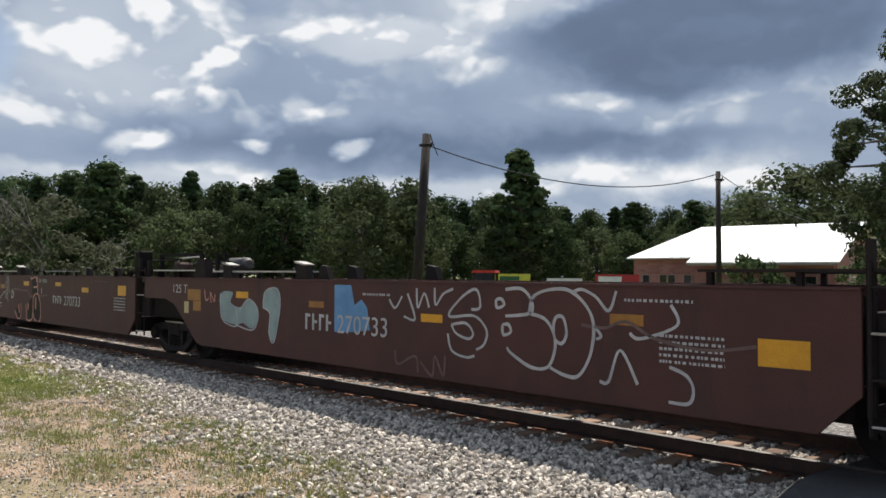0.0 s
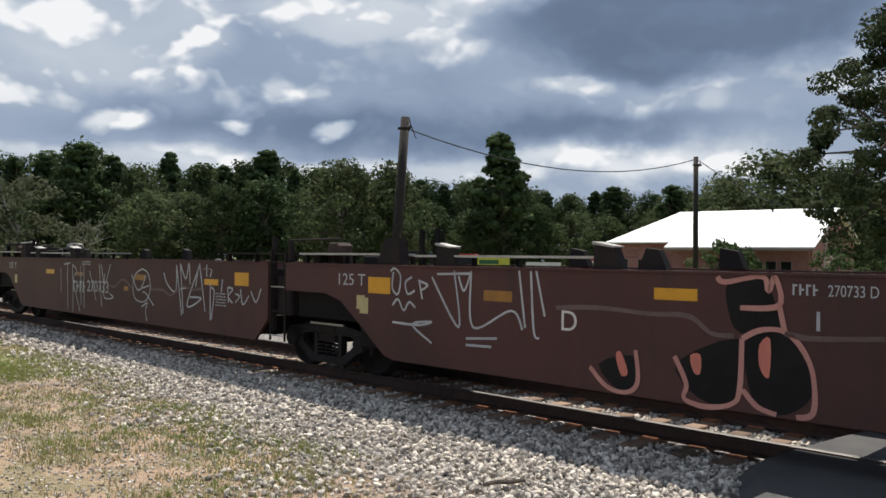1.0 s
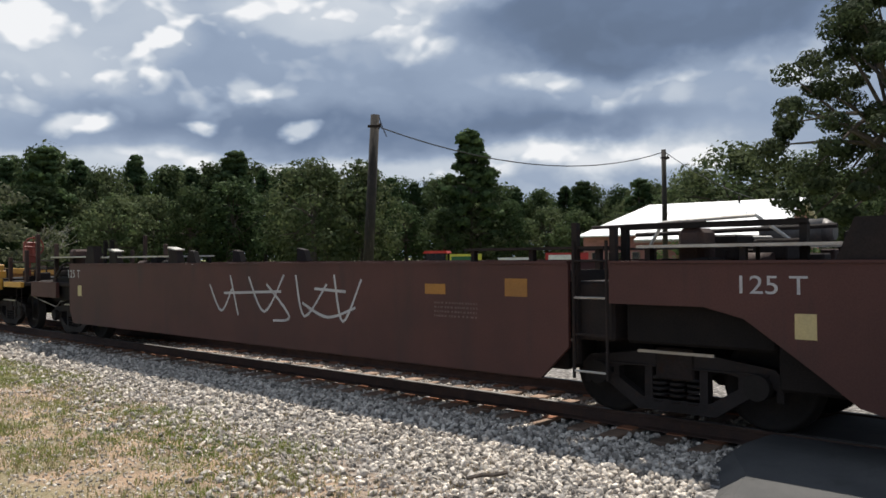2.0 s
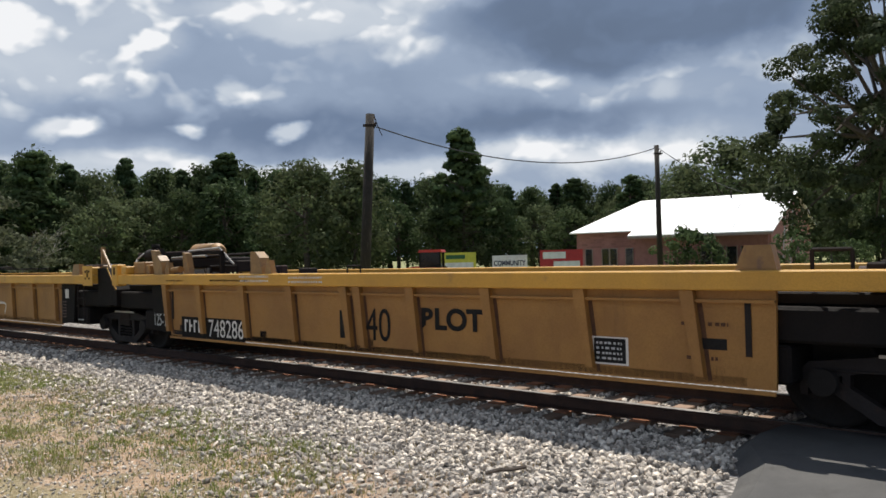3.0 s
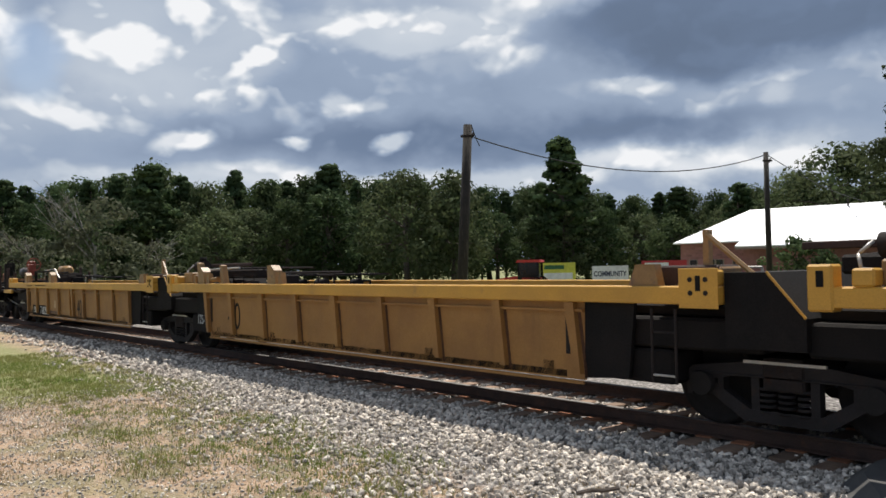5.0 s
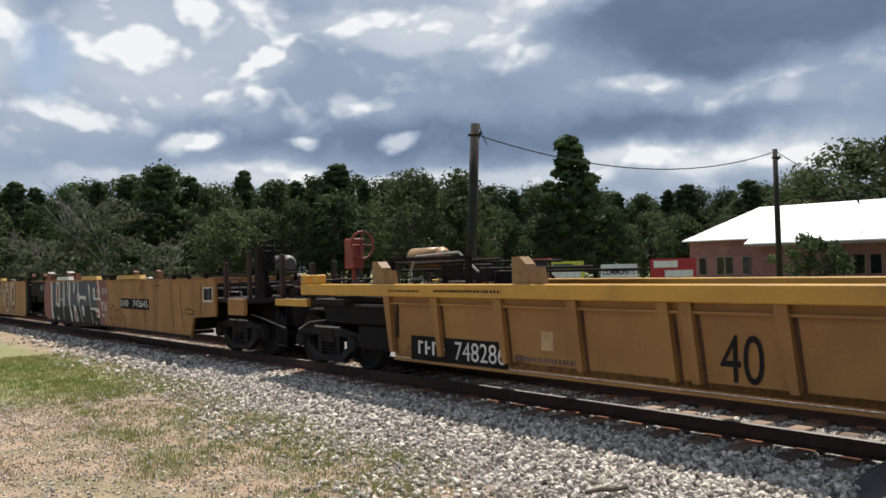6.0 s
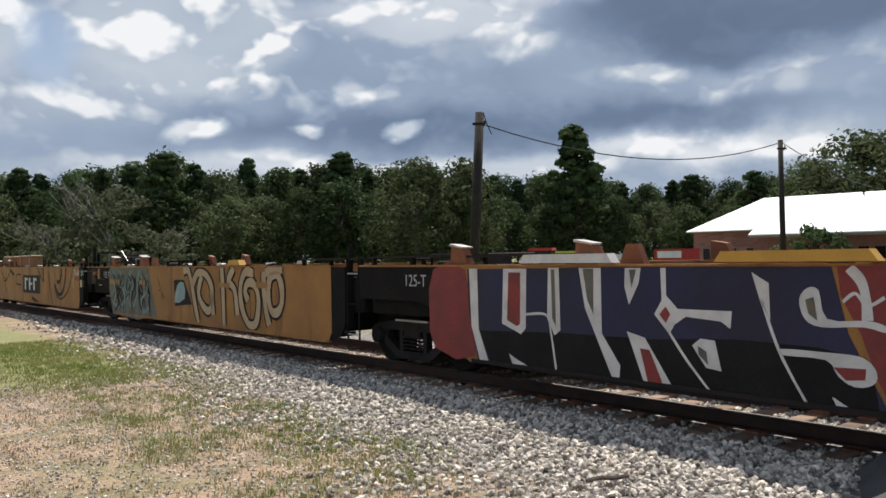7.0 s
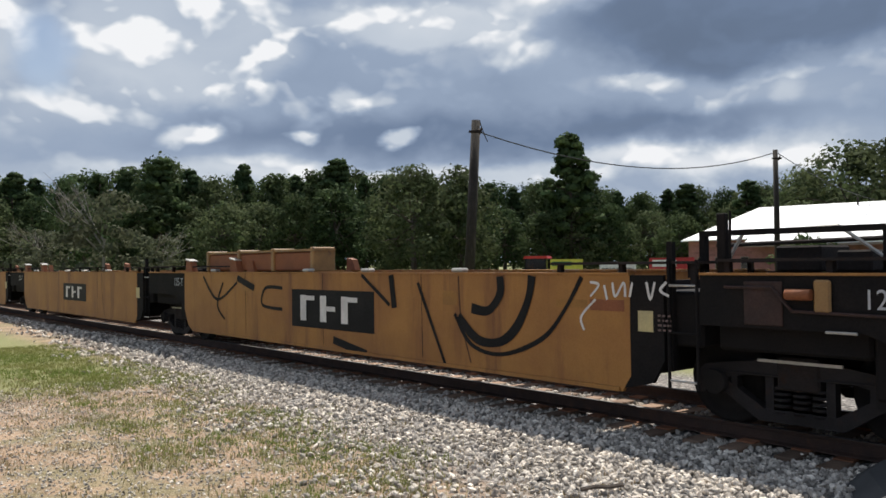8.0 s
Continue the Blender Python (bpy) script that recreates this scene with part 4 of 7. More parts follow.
def bogie_proto():
    b = empty("freight_bogie", Matrix(), "dark cast steel freight bogie with two wheelsets", "bogie", "bogies under the train")
    arch = [(-1.15, 0.56), (-1.05, 0.66), (-0.45, 0.74), (0.45, 0.74), (1.05, 0.66), (1.15, 0.56), (1.12, 0.44), (0.95, 0.50), (0.45, 0.605), (-0.45, 0.605), (-0.95, 0.50), (-1.12, 0.44)]
    truss = [(-1.02, 0.50), (-0.84, 0.53), (-0.38, 0.25), (0.38, 0.25), (0.84, 0.53), (1.02, 0.50), (0.44, 0.12), (-0.44, 0.12)]
    for y in (-1.08, 0.94):
        # arch bar, tension truss, two columns and the pedestal jaws, with open windows between
        bm = prism(bmesh.new(), arch, y, y + 0.14)
        prism(bm, truss, y + 0.006, y + 0.134)
        for x in (-0.36, 0.27):
            prism(bm, [(x, 0.24), (x + 0.09, 0.24), (x + 0.09, 0.62), (x, 0.62)], y + 0.012, y + 0.128)
        for x in (-1.13, -0.75, 0.68, 1.06):
            prism(bm, [(x, 0.34), (x + 0.07, 0.34), (x + 0.07, 0.56), (x, 0.56)], y + 0.016, y + 0.124)
        f = part("side_frame", bm, CAST, b)
        part("rib", boxes((-1.0, 1.0, y - 0.02, y - 0.003, 0.585, 0.61), bevel=0.006), CAST, f)
        springs = bmesh.new()
        for x in (-0.2, 0.0, 0.2):
            for k in range(5):
                tube(springs, (x, y + 0.07, 0.22 + 0.06 * k), (x, y + 0.07, 0.25 + 0.06 * k), 0.088, seg=10)
        part("spring_nest", springs, CAST, b)
        for x in (-0.9, 0.9):
            part("bearing", tube(bmesh.new(), (x, y - 0.09, 0.48), (x, y + 0.2, 0.48), 0.13, seg=14), STEEL, b)
        part("brake_bar", boxes((-0.42, 0.45, y - 0.03, y + 0.0, 0.735, 0.765)), BRIGHTCAP, b)
    part("bolster", boxes((-0.22, 0.22, -1.1, 1.1, 0.46, 0.80), bevel=0.02), GRIME, b)
    for x in (-0.9, 0.9):
        w = part("wheelset", tube(bmesh.new(), (0, -0.95, 0), (0, 0.95, 0), 0.085, seg=12), STEEL, b, "steel wheels on an axle")
        w.matrix_basis = pose(x, 0, 0.482)
        for y in (-0.7525, 0.7525):
            o = -1 if y < 0 else 1
            bm = bmesh.new()
            rings = ((-0.095, 0.507), (-0.066, 0.507), (-0.062, 0.482), (0.065, 0.478), (0.065, 0.42), (0.02, 0.38), (0.02, 0.20), (0.085, 0.16), (0.085, 0.09))
            for (y0, r0), (y1, r1) in zip(rings, rings[1:]):
                tube(bm, (0, y + o * y0, 0), (0, y + o * y1 + o * 1e-4, 0), r0, r1, 28, caps=False)
            bmesh.ops.remove_doubles(bm, verts=bm.verts[:], dist=0.0005)
            bmesh.ops.recalc_face_normals(bm, faces=bm.faces[:])
            part("wheel", bm, STEEL, w)
    return b


def on_train(ob, place):
    """Couples a thing into the train at its distance behind the head."""
    ob.matrix_basis = track_pose(place)
    MOVING.append((ob, place))
    for c in ob.children:
        if c.name.startswith("wheelset"):
            WHEELS.append((c, c.location.x))
    return ob


def side_walls(unit, pts, mat, name="side_wall", label=""):
    part(name, prism(bmesh.new(), pts, WALL, WALL + 0.05), mat, unit, label)
    part(name, prism(bmesh.new(), pts, -WALL - 0.05, -WALL), mat, unit, label)


def ladder(unit, x, z0, z1, mat=GRIME, width=0.42):
    l = part("ladder", pipe([(x, WALL + 0.02, z0), (x, WALL + 0.02, z1)], 0.018), mat, unit)
    part("stile", pipe([(x + width, WALL + 0.02, z0), (x + width, WALL + 0.02, z1)], 0.018), mat, l)
    n = max(2, int((z1 - z0) / 0.36))
    for i in range(n):
        z = z0 + 0.08 + i * (z1 - z0 - 0.1) / (n - 0.5)
        part("rung", pipe([(x, WALL + 0.02, z), (x + width, WALL + 0.02, z)], 0.013), BRIGHTCAP if i % 2 == 0 else mat, l)


def guide(unit, x, z, mat, cap=BRIGHTCAP):
    """A container guide on the top chord with a folded bright cap."""
    g = part("container_guide", prism(bmesh.new(), [(x - 0.16, z), (x + 0.20, z), (x + 0.10, z + 0.24), (x - 0.14, z + 0.28)], WALL + 0.02, WALL + 0.16), mat, unit)
    part("cap", prism(bmesh.new(), [(x - 0.16, z + 0.27), (x + 0.12, z + 0.23), (x + 0.13, z + 0.25), (x - 0.16, z + 0.30)], WALL + 0.0, WALL + 0.2), cap, g)
    f = part("container_guide", prism(bmesh.new(), [(x - 0.16, z), (x + 0.20, z), (x + 0.10, z + 0.24), (x - 0.14, z + 0.28)], -WALL - 0.16, -WALL - 0.02), mat, unit)
    return g, f


def well_floor(unit, x0, x1, z0, ztop, mat):
    """The well's floor beams, cross members and end bulkheads between the side walls."""
    part("well_floor", boxes((x0, x1, -1.48, -0.62, z0 + 0.02, z0 + 0.10), (x0, x1, 0.62, 1.48, z0 + 0.02, z0 + 0.10)), mat, unit)
    for i in range(5):
        x = x0 + 0.3 + i * (x1 - x0 - 0.6) / 4
        part("cross_member", boxes((x - 0.09, x + 0.09, -1.48, 1.48, z0 + 0.104, z0 + 0.2)), mat, unit)
    for x in (x0 - 0.05, x1 + 0.0):
        part("bulkhead", boxes((x, x + 0.06, -1.49, 1.49, z0 + 0.3, ztop - 0.1)), GRIME, unit)


def end_deck(unit, x0, x1, z, mat):
    part("end_deck", boxes((x0, x1, -1.2, 1.2, z - 0.12, z), bevel=0.015), mat, unit)
    part("centre_sill", boxes((x0 - 0.3, x1 + 0.3, -0.35, 0.35, z - 0.5, z - 0.124), bevel=0.02), GRIME, unit)


def air_tank(unit, x, z, length, r, mat, y=-0.4):
    bm = bmesh.new()
    tube(bm, (x, y, z), (x + length, y, z), r, seg=18)
    tube(bm, (x - 0.10, y, z), (x, y, z), r * 0.6, r, seg=18)
    tube(bm, (x + length, y, z), (x + length + 0.10, y, z), r, r * 0.6, seg=18)
    part("air_tank", bm, mat, unit, "ribbed air tank on the end deck")


def walkway(unit, x0, x1, z, mat=BRIGHTCAP):
    part("walkway", boxes((x0, x1, -1.5, -1.0, z, z + 0.03)), mat, unit)
    part("walkway", boxes((x0, x1, 1.0, 1.5, z, z + 0.03)), mat, unit)
    for x in (x0 + 0.1, (x0 + x1) / 2, x1 - 0.1):
        part("walkway_bracket", boxes((x - 0.03, x + 0.03, -1.45, -1.38, z - 0.22, z)), GRIME, unit)
        part("walkway_bracket", boxes((x - 0.03, x + 0.03, 1.38, 1.45, z - 0.22, z)), GRIME, unit)


def brake_gear(unit, x, z, tall=0.55):
    """Valve, pipes and a reservoir clustered over the joint."""
    bm = boxes((x - 0.25, x + 0.25, -0.5, 0.2, z, z + 0.28), (x + 0.5, x + 0.85, -0.7, -0.2, z, z + 0.22), bevel=0.02)
    part("brake_valve", bm, GRIME, unit)
    part("brake_pipe", pipe([(x - 0.6, -0.9, z + 0.1), (x - 0.4, -0.9, z + 0.42), (x + 0.6, -0.85, z + 0.46), (x + 1.0, -0.8, z + 0.15)], 0.02), BRIGHTCAP, unit)
    part("brake_pipe", pipe([(x - 0.9, -0.6, z + 0.3), (x + 1.3, -0.6, z + 0.34)], 0.025), GRIME, unit)
    part("gear_frame", boxes((x - 0.75, x - 0.68, -1.2, -1.12, z - 0.3, z + tall), (x + 1.15, x + 1.22, -1.2, -1.12, z - 0.3, z + tall * 0.9), (x - 0.75, x + 1.22, -1.2, -1.14, z + tall - 0.06, z + tall)), BLACK, unit)


def clutter(unit, x0, x1, z, seed, count):
    """Small valves, pipes and brackets that crowd a car's end deck."""
    rnd = random.Random(seed)
    for i in range(count):
        x, y = rnd.uniform(x0, x1), rnd.uniform(-1.2, 0.9)
        mat = rnd.choice((GRIME, GRIME, RUSTDARK, BLACK))
        if i % 3 == 0:
            w, d, h = rnd.uniform(0.06, 0.22), rnd.uniform(0.06, 0.2), rnd.uniform(0.10, 0.34)
            part("bracket", boxes((x - w, x + w, y - d, y + d, z, z + h), bevel=0.015), mat, unit)
        elif i % 3 == 1:
            h, run = rnd.uniform(0.1, 0.42), rnd.uniform(0.25, 0.8)
            part("pipe", pipe([(x, y, z), (x, y, z + h), (x + run, y + 0.1, z + h), (x + run, y + 0.1, z)], rnd.uniform(0.012, 0.025)), BRIGHTCAP if rnd.random() < 0.2 else mat, unit)
        else:
            r = rnd.uniform(0.06, 0.12)
            part("valve", tube(bmesh.new(), (x, y, z + r), (x + rnd.uniform(0.15, 0.4), y, z + r), r, seg=10), mat, unit)


def hand_brake(unit, x, z, mat):
    """An upright housing with a spoked brake wheel."""
    part("brake_stand", boxes((x - 0.14, x + 0.14, -1.1, -0.85, z, z + 0.55), (x - 0.05, x + 0.05, -1.02, -0.95, z - 0.4, z), bevel=0.02), mat, unit)
    bm = bmesh.new()
    pts = [(x + 0.22, -0.95 + 0.24 * math.cos(a), z + 0.42 + 0.24 * math.sin(a)) for a in [2 * math.pi * i / 16 for i in range(17)]]
    pipe(pts, 0.022, 6, bm)
    for i in range(0, 16, 4):
        tube(bm, (x + 0.17, -0.95, z + 0.42), pts[i], 0.014, seg=5)
    part("brake_wheel", bm, mat, unit)


def car_end(unit, side, reach, z, mat, tall, sill=1.1, deep=0.3):
    """The coupler end beyond the last bogie: platform, steps, uprights, coupler."""
    o = side
    x0, x1 = sorted((o * reach, o * (reach - 2.4)))
    part("end_platform", boxes((x0, x1, -1.45, 1.45, z - 0.10, z), bevel=0.02), GRIME, unit)
    part("end_sill", boxes((x0, x1, -0.4, 0.4, z - 0.62, z - 0.104), bevel=0.02), GRIME, unit)
    part("coupler", boxes((*sorted((o * reach, o * (reach + 0.42))), -0.14, 0.14, 0.66, 0.96), (*sorted((o * (reach + 0.2), o * (reach + 0.47))), -0.22, 0.12, 0.62, 1.0), bevel=0.03), GRIME, unit)
    s0, s1 = sorted((o * (reach - 0.1), o * (reach - sill)))
    part("side_sill", boxes((s0, s1, WALL + 0.02, WALL + 0.1, z - deep, z - 0.003)), mat, unit)
    clutter(unit, min(x0, x1) + 0.2, max(x0, x1) - 0.2, z, int(abs(reach) * 70) + (o > 0), 9)
    part("crossover", boxes((*sorted((o * (reach - 0.95), o * (reach + 0.1))), -1.1, 1.1, z + 0.30, z + 0.34)), GRIME, unit)
    for y in (-1.0, 0.95):
        part("crossover_leg", boxes((o * (reach - 0.5) - 0.03, o * (reach - 0.5) + 0.03, y, y + 0.05, z, z + 0.30)), GRIME, unit)
    xe = o * (reach - 0.12)
    for x, h in ((o * (reach - 0.12), tall), (o * (reach - 1.25), tall * 0.78)):
        part("upright", boxes((x - 0.045, x + 0.045, -1.42, -1.33, z, z + h), bevel=0.01), RUSTDARK, unit)
        part("upright", boxes((x - 0.045, x + 0.045, 1.33, 1.42, z, z + h), bevel=0.01), RUSTDARK, unit)
    part("handrail", pipe([(xe, -1.35, z + 0.5), (o * (reach - 1.25), -1.35, z + 0.5)], 0.018), GRIME, unit)
    part("grab_iron", pipe([(xe - o * 0.35, -1.5, z - 0.1), (xe - o * 0.35, -1.5, 0.38), (xe, -1.5, 0.38), (xe, -1.5, z - 0.1)], 0.012), GRIME, unit)
    part("brake_hose", pipe([(o * (reach - 0.1), -0.3, 0.75), (o * (reach + 0.15), -0.32, 0.5), (o * (reach + 0.5), -0.3, 0.42)], 0.03), BLACK, unit)
    part("air_line", pipe([(o * (reach - 1.0), -0.9, 0.86), (o * (reach - 0.4), -0.95, 0.80), (o * (reach + 0.3), -0.8, 0.62)], 0.014), BRIGHTCAP, unit)


def under_frame(unit, x0, x1, z0, z1, name="under_frame"):
    """Black boxes added for body bolster, slope sheets and the shade between the well and the bogie."""
    part(name, boxes((x0, x1, -1.38, 1.38, z0, z1), bevel=0.03), BLACK, unit)


def red_unit(length, label, first=False, last=False):
    u = empty("well_car", Matrix(), label, "railcar", "units of the brown well car")
    a, b = -length / 2, length / 2
    zt, zb = 1.70, 0.41
    r0 = b - 1.02
    x0 = a - 0.5 if not last else a + 1.0
    outline = [(r0, zt), (x0, zt)]
    if last:
        outline += [(x0, 0.7), (x0 + 0.2, zb)]
    else:
        outline += [(x0, 1.28), (a + 0.55, 1.28), (a + 0.95, 1.18), (a + 1.6, 0.72), (a + 1.95, 0.46), (a + 2.15, zb)]
    outline += [(r0 - 0.38, zb), (r0, 0.78)]
    side_walls(u, outline, BROWN, "side_wall", "brown painted side wall")
    part("top_lip", boxes((x0, r0, WALL - 0.02, WALL + 0.08, zt + 0.003, zt + 0.03), (x0, r0, -WALL - 0.08, -WALL + 0.02, zt + 0.003, zt + 0.03)), BROWN, u)
    well_floor(u, a + 2.3, b - 2.0, zb, zt, BROWN)
    part("end_frame", boxes((r0 - 0.1, b - 0.52, -1.42, 1.42, 0.86, 1.5), bevel=0.03), GRIME, u)
    under_frame(u, b - 1.9, b - 1.15, 0.5, 0.85)
    under_frame(u, a + 1.2, a + 2.0, 0.5, 1.2)
    # black block added to hide the lit ground behind the bogie
    under_frame(u, a - 0.4, a + 1.19, 0.86, 1.43, "body_bolster")
    end_deck(u, a - 0.4, a + 2.0, 1.56, GRIME)
    clutter(u, a - 0.3, a + 1.9, 1.57, int(abs(length) * 100) + len(MOVING), 12)
    ladder(u, r0 + 0.06, 0.45, 1.95)
    for x in (a + 3.12, a + 5.6):
        guide(u, x, zt + 0.03, GRIME)
    part("guide_trestle", prism(bmesh.new(), [(a + 1.76, zt + 0.03), (a + 2.26, zt + 0.03), (a + 2.18, zt + 0.40), (a + 1.92, zt + 0.40)], WALL + 0.02, WALL + 0.2), GRIME, u)
    for q in (a + 2.62, a + 2.92):
        part("stake", boxes((q - 0.03, q + 0.03, WALL + 0.06, WALL + 0.12, zt + 0.03, zt + 0.52)), BLACK, u)
        part("stake_hook", pipe([(q + 0.03, WALL + 0.09, zt + 0.50), (q + 0.11, WALL + 0.09, zt + 0.48), (q + 0.12, WALL + 0.09, zt + 0.34)], 0.010), BLACK, u)
    part("brake_line", pipe([(a - 0.26, -1.40, 1.33), (a + 0.24, -1.40, 1.70), (a + 0.55, -1.40, 1.74), (a + 0.7, -1.40, 1.72)], 0.028, 8), CAST, u, "bent grey brake pipe")
    part("valve_body", boxes((a + 0.1, a + 0.38, -1.2, -0.85, zt - 0.1, zt + 0.36), bevel=0.05), RUSTDARK, u)
    part("guide_post", prism(bmesh.new(), [(a + 5.95, zt + 0.03), (a + 6.3, zt + 0.03), (a + 6.2, zt + 0.24), (a + 6.05, zt + 0.26)], WALL + 0.1, WALL + 0.2), GRIME, u)
    walkway(u, a - 0.2, a + 2.0, zt + 0.16)
    walkway(u, b - 2.6, b - 0.6, zt + 0.16, GRIME)
    part("guide_rail", boxes((a + 2.5, a + 5.5, WALL + 0.05, WALL + 0.09, zt + 0.14, zt + 0.17)), BRIGHTCAP, u)
    part("end_post", boxes((r0 + 0.02, r0 + 0.09, -1.5, -1.43, 0.6, 2.15)), GRIME, u)
    part("end_post", boxes((r0 + 0.5, r0 + 0.57, -1.5, -1.43, 1.3, 2.1)), GRIME, u)
    part("top_pipe", pipe([(r0 + 0.1, -1.2, zt + 0.4), (a + 0.4 + length, -1.15, zt + 0.42)], 0.02), GRIME, u)
    return u


def ttx_unit(length, label, first=False, last=False):
    u = empty("well_car", Matrix(), label, "railcar", "units of the ribbed yellow well car")
    a, b = -length / 2, length / 2
    zt, zc, zb = 1.548, 1.357, 0.42
    c0, c1 = (a + 0.31 if not last else a - 0.3), (b - 0.62 if not first else b + 0.35)
    part("top_chord", boxes((c0, c1, WALL - 0.03, WALL + 0.20, zc, zt), bevel=0.012), CHORD, u, "bright yellow box-section top chord")
    part("top_chord", boxes((c0, c1, -WALL - 0.20, -WALL + 0.03, zc, zt), bevel=0.012), CHORD, u)
    w0, w1 = a + 2.25, (b - 2.43 if not first else b - 1.38)
    outline = [(w1, zc - 0.003), (w0, zc - 0.003), (w0 + 0.2, zb), (w1 - 0.02, zb)]
    part("side_wall", prism(bmesh.new(), outline, SHEET, SHEET + 0.04), YELLOW, u, "ribbed faded yellow side sheet")
    part("side_wall", prism(bmesh.new(), outline, -SHEET - 0.04, -SHEET), YELLOW, u)
    part("bottom_sill", boxes((w0 + 0.2, w1 - 0.02, SHEET - 0.03, SHEET - 0.003, zb - 0.05, zb - 0.012)), YELLOW, u)
    part("rub_rail", boxes((w0, w1, WALL + 0.02, SHEET - 0.003, zc - 0.12, zc - 0.09)), YELLOW, u)
    offsets = [2.32, 3.5, 4.85, 6.15, 7.45, 8.8, 10.1, 11.45, 12.72]
    if first or last:
        offsets.append(7.74)
    for x in [a + q for q in offsets]:
        part("rib", prism(bmesh.new(), [(x - 0.075, zc - 0.003), (x + 0.075, zc - 0.003), (x + 0.17, zb + 0.08), (x + 0.08, zb + 0.08)], WALL - 0.005, SHEET - 0.003), YELLOW, u)
        # strip beside the rib: rust, with the rib's shade painted into it
        part("rust_run", ribbon(bmesh.new(), [(x + 0.115, zc - 0.13), (x + 0.15, 0.95), (x + 0.205, zb + 0.04)], 0.05, SHEET - 0.002), RUST_SHADE, u)
    if not last:
        part("end_panel", prism(bmesh.new(), [(w0 - 0.003, zc - 0.003), (a + 1.75, zc - 0.003), (a + 1.8, 0.5), (w0 + 0.19, zb + 0.03)], SHEET - 0.002, SHEET + 0.05), BLACK, u, "black painted end panel")
    if not first:
        part("end_panel", prism(bmesh.new(), [(w1 + 0.72, zc - 0.003), (w1 + 0.003, zc - 0.003), (w1 - 0.015, zb + 0.03), (w1 + 0.62, 0.5)], SHEET - 0.002, SHEET + 0.05), BLACK, u, "black painted end panel")
    well_floor(u, w0 + 0.3, w1 - 0.3, zb, zc, GRIME)
    end_deck(u, a + 0.25, a + 2.4, 1.33, BLACK)
    end_deck(u, b - 2.4, b - 0.3, 1.33, BLACK)
    under_frame(u, a + 0.2, a + 2.3, 0.86, 1.2)
    under_frame(u, b - 2.3, b - 0.25, 0.86, 1.2)
    under_frame(u, a + 1.25, a + 2.35, 0.46, 0.84)
    under_frame(u, b - 2.35, b - 1.3, 0.46, 0.84)
    clutter(u, a + 0.5, a + 5.0, 1.4, 31 + len(MOVING), 14)
    clutter(u, b - 1.9, b - 0.5, 1.34, 61 + len(MOVING), 6)
    if not first:
        part("joint_cover", prism(bmesh.new(), [(b - 0.6, zt + 0.14), (b - 0.14, zt + 0.14), (b + 0.24, 1.24), (b + 0.24, 0.92), (b - 0.6, 0.92)], -1.47, 1.2), BLACK, u, "black hood over the joint")
        part("hood_edge", pipe([(b - 0.14, -1.48, zt + 0.145), (b + 0.24, -1.48, 1.245)], 0.014), CHORD, u)
        end = part("chord_end", boxes((b - 1.06, b - 0.6, WALL - 0.045, WALL - 0.033, 1.32, zt + 0.19), bevel=0.004), CHORD, u, "yellow end plate of the top chord")
        for q, r in ((b - 0.92, 1.62), (b - 0.92, 1.48), (b - 0.74, 1.48), (b - 0.74, 1.62)):
            part("bolt", tube(bmesh.new(), (q, WALL - 0.052, r), (q, WALL - 0.04, r), 0.028, seg=8), GRIME, end)
        part("slot", boxes((b - 0.86, b - 0.80, WALL - 0.048, WALL - 0.046, 1.5, 1.66)), BLACK, end)
        part("equipment_rack", boxes((b - 1.6, b - 0.75, -1.3, -0.9, zt - 0.02, zt + 0.22), bevel=0.02), RUSTDARK, u)
    if not last:
        end = part("chord_end", boxes((a + 0.31, a + 0.55, WALL - 0.05, WALL + 0.16, 1.32, zt + 0.21), bevel=0.02), CHORD, u, "upright yellow end of the top chord")
        part("slot", boxes((a + 0.40, a + 0.47, WALL - 0.054, WALL - 0.051, 1.55, 1.7)), BLACK, end)
        part("equipment_box", boxes((a + 0.9, a + 1.36, -1.42, -1.0, zt + 0.003, zt + 0.25), bevel=0.02), TANK, u, "tan equipment box on the top chord")
        part("equipment_box", boxes((a + 1.37, a + 1.52, -1.40, -1.05, zt + 0.003, zt + 0.19), bevel=0.015), TANK, u)
        part("gusset", prism(bmesh.new(), [(a + 1.74, zt + 0.003), (a + 1.92, zt + 0.003), (a + 1.76, zt + 0.45), (a + 1.62, zt + 0.47)], -1.42, -1.30), TANK, u)
        part("gusset", prism(bmesh.new(), [(a + 2.84, zt + 0.003), (a + 3.02, zt + 0.003), (a + 2.92, zt + 0.38), (a + 2.80, zt + 0.40)], -1.42, -1.30), TANK, u)
        part("tarp_roll", tube(bmesh.new(), (a + 1.95, WALL + 0.12, zt + 0.05), (a + 2.75, WALL + 0.12, zt + 0.09), 0.05, 0.06, 10), TANK, u)
        part("equipment_beam", boxes((a - 0.1, a + 3.0, -0.82, -0.74, zt + 0.36, zt + 0.44), bevel=0.01), RUSTDARK, u)
        part("equipment_beam", boxes((a + 0.2, a + 3.0, -0.62, -0.1, zt + 0.10, zt + 0.30), bevel=0.03), GRIME, u)
        cyl = part("brake_cylinder", tube(bmesh.new(), (a + 0.75, -1.0, zt + 0.38), (a + 1.2, -1.0, zt + 0.40), 0.12, seg=14), GRIME, u)
        part("cylinder_cap", tube(bmesh.new(), (a + 1.02, -1.0, zt + 0.5), (a + 1.02, -1.0, zt + 0.60), 0.08, seg=12), BLACK, cyl)
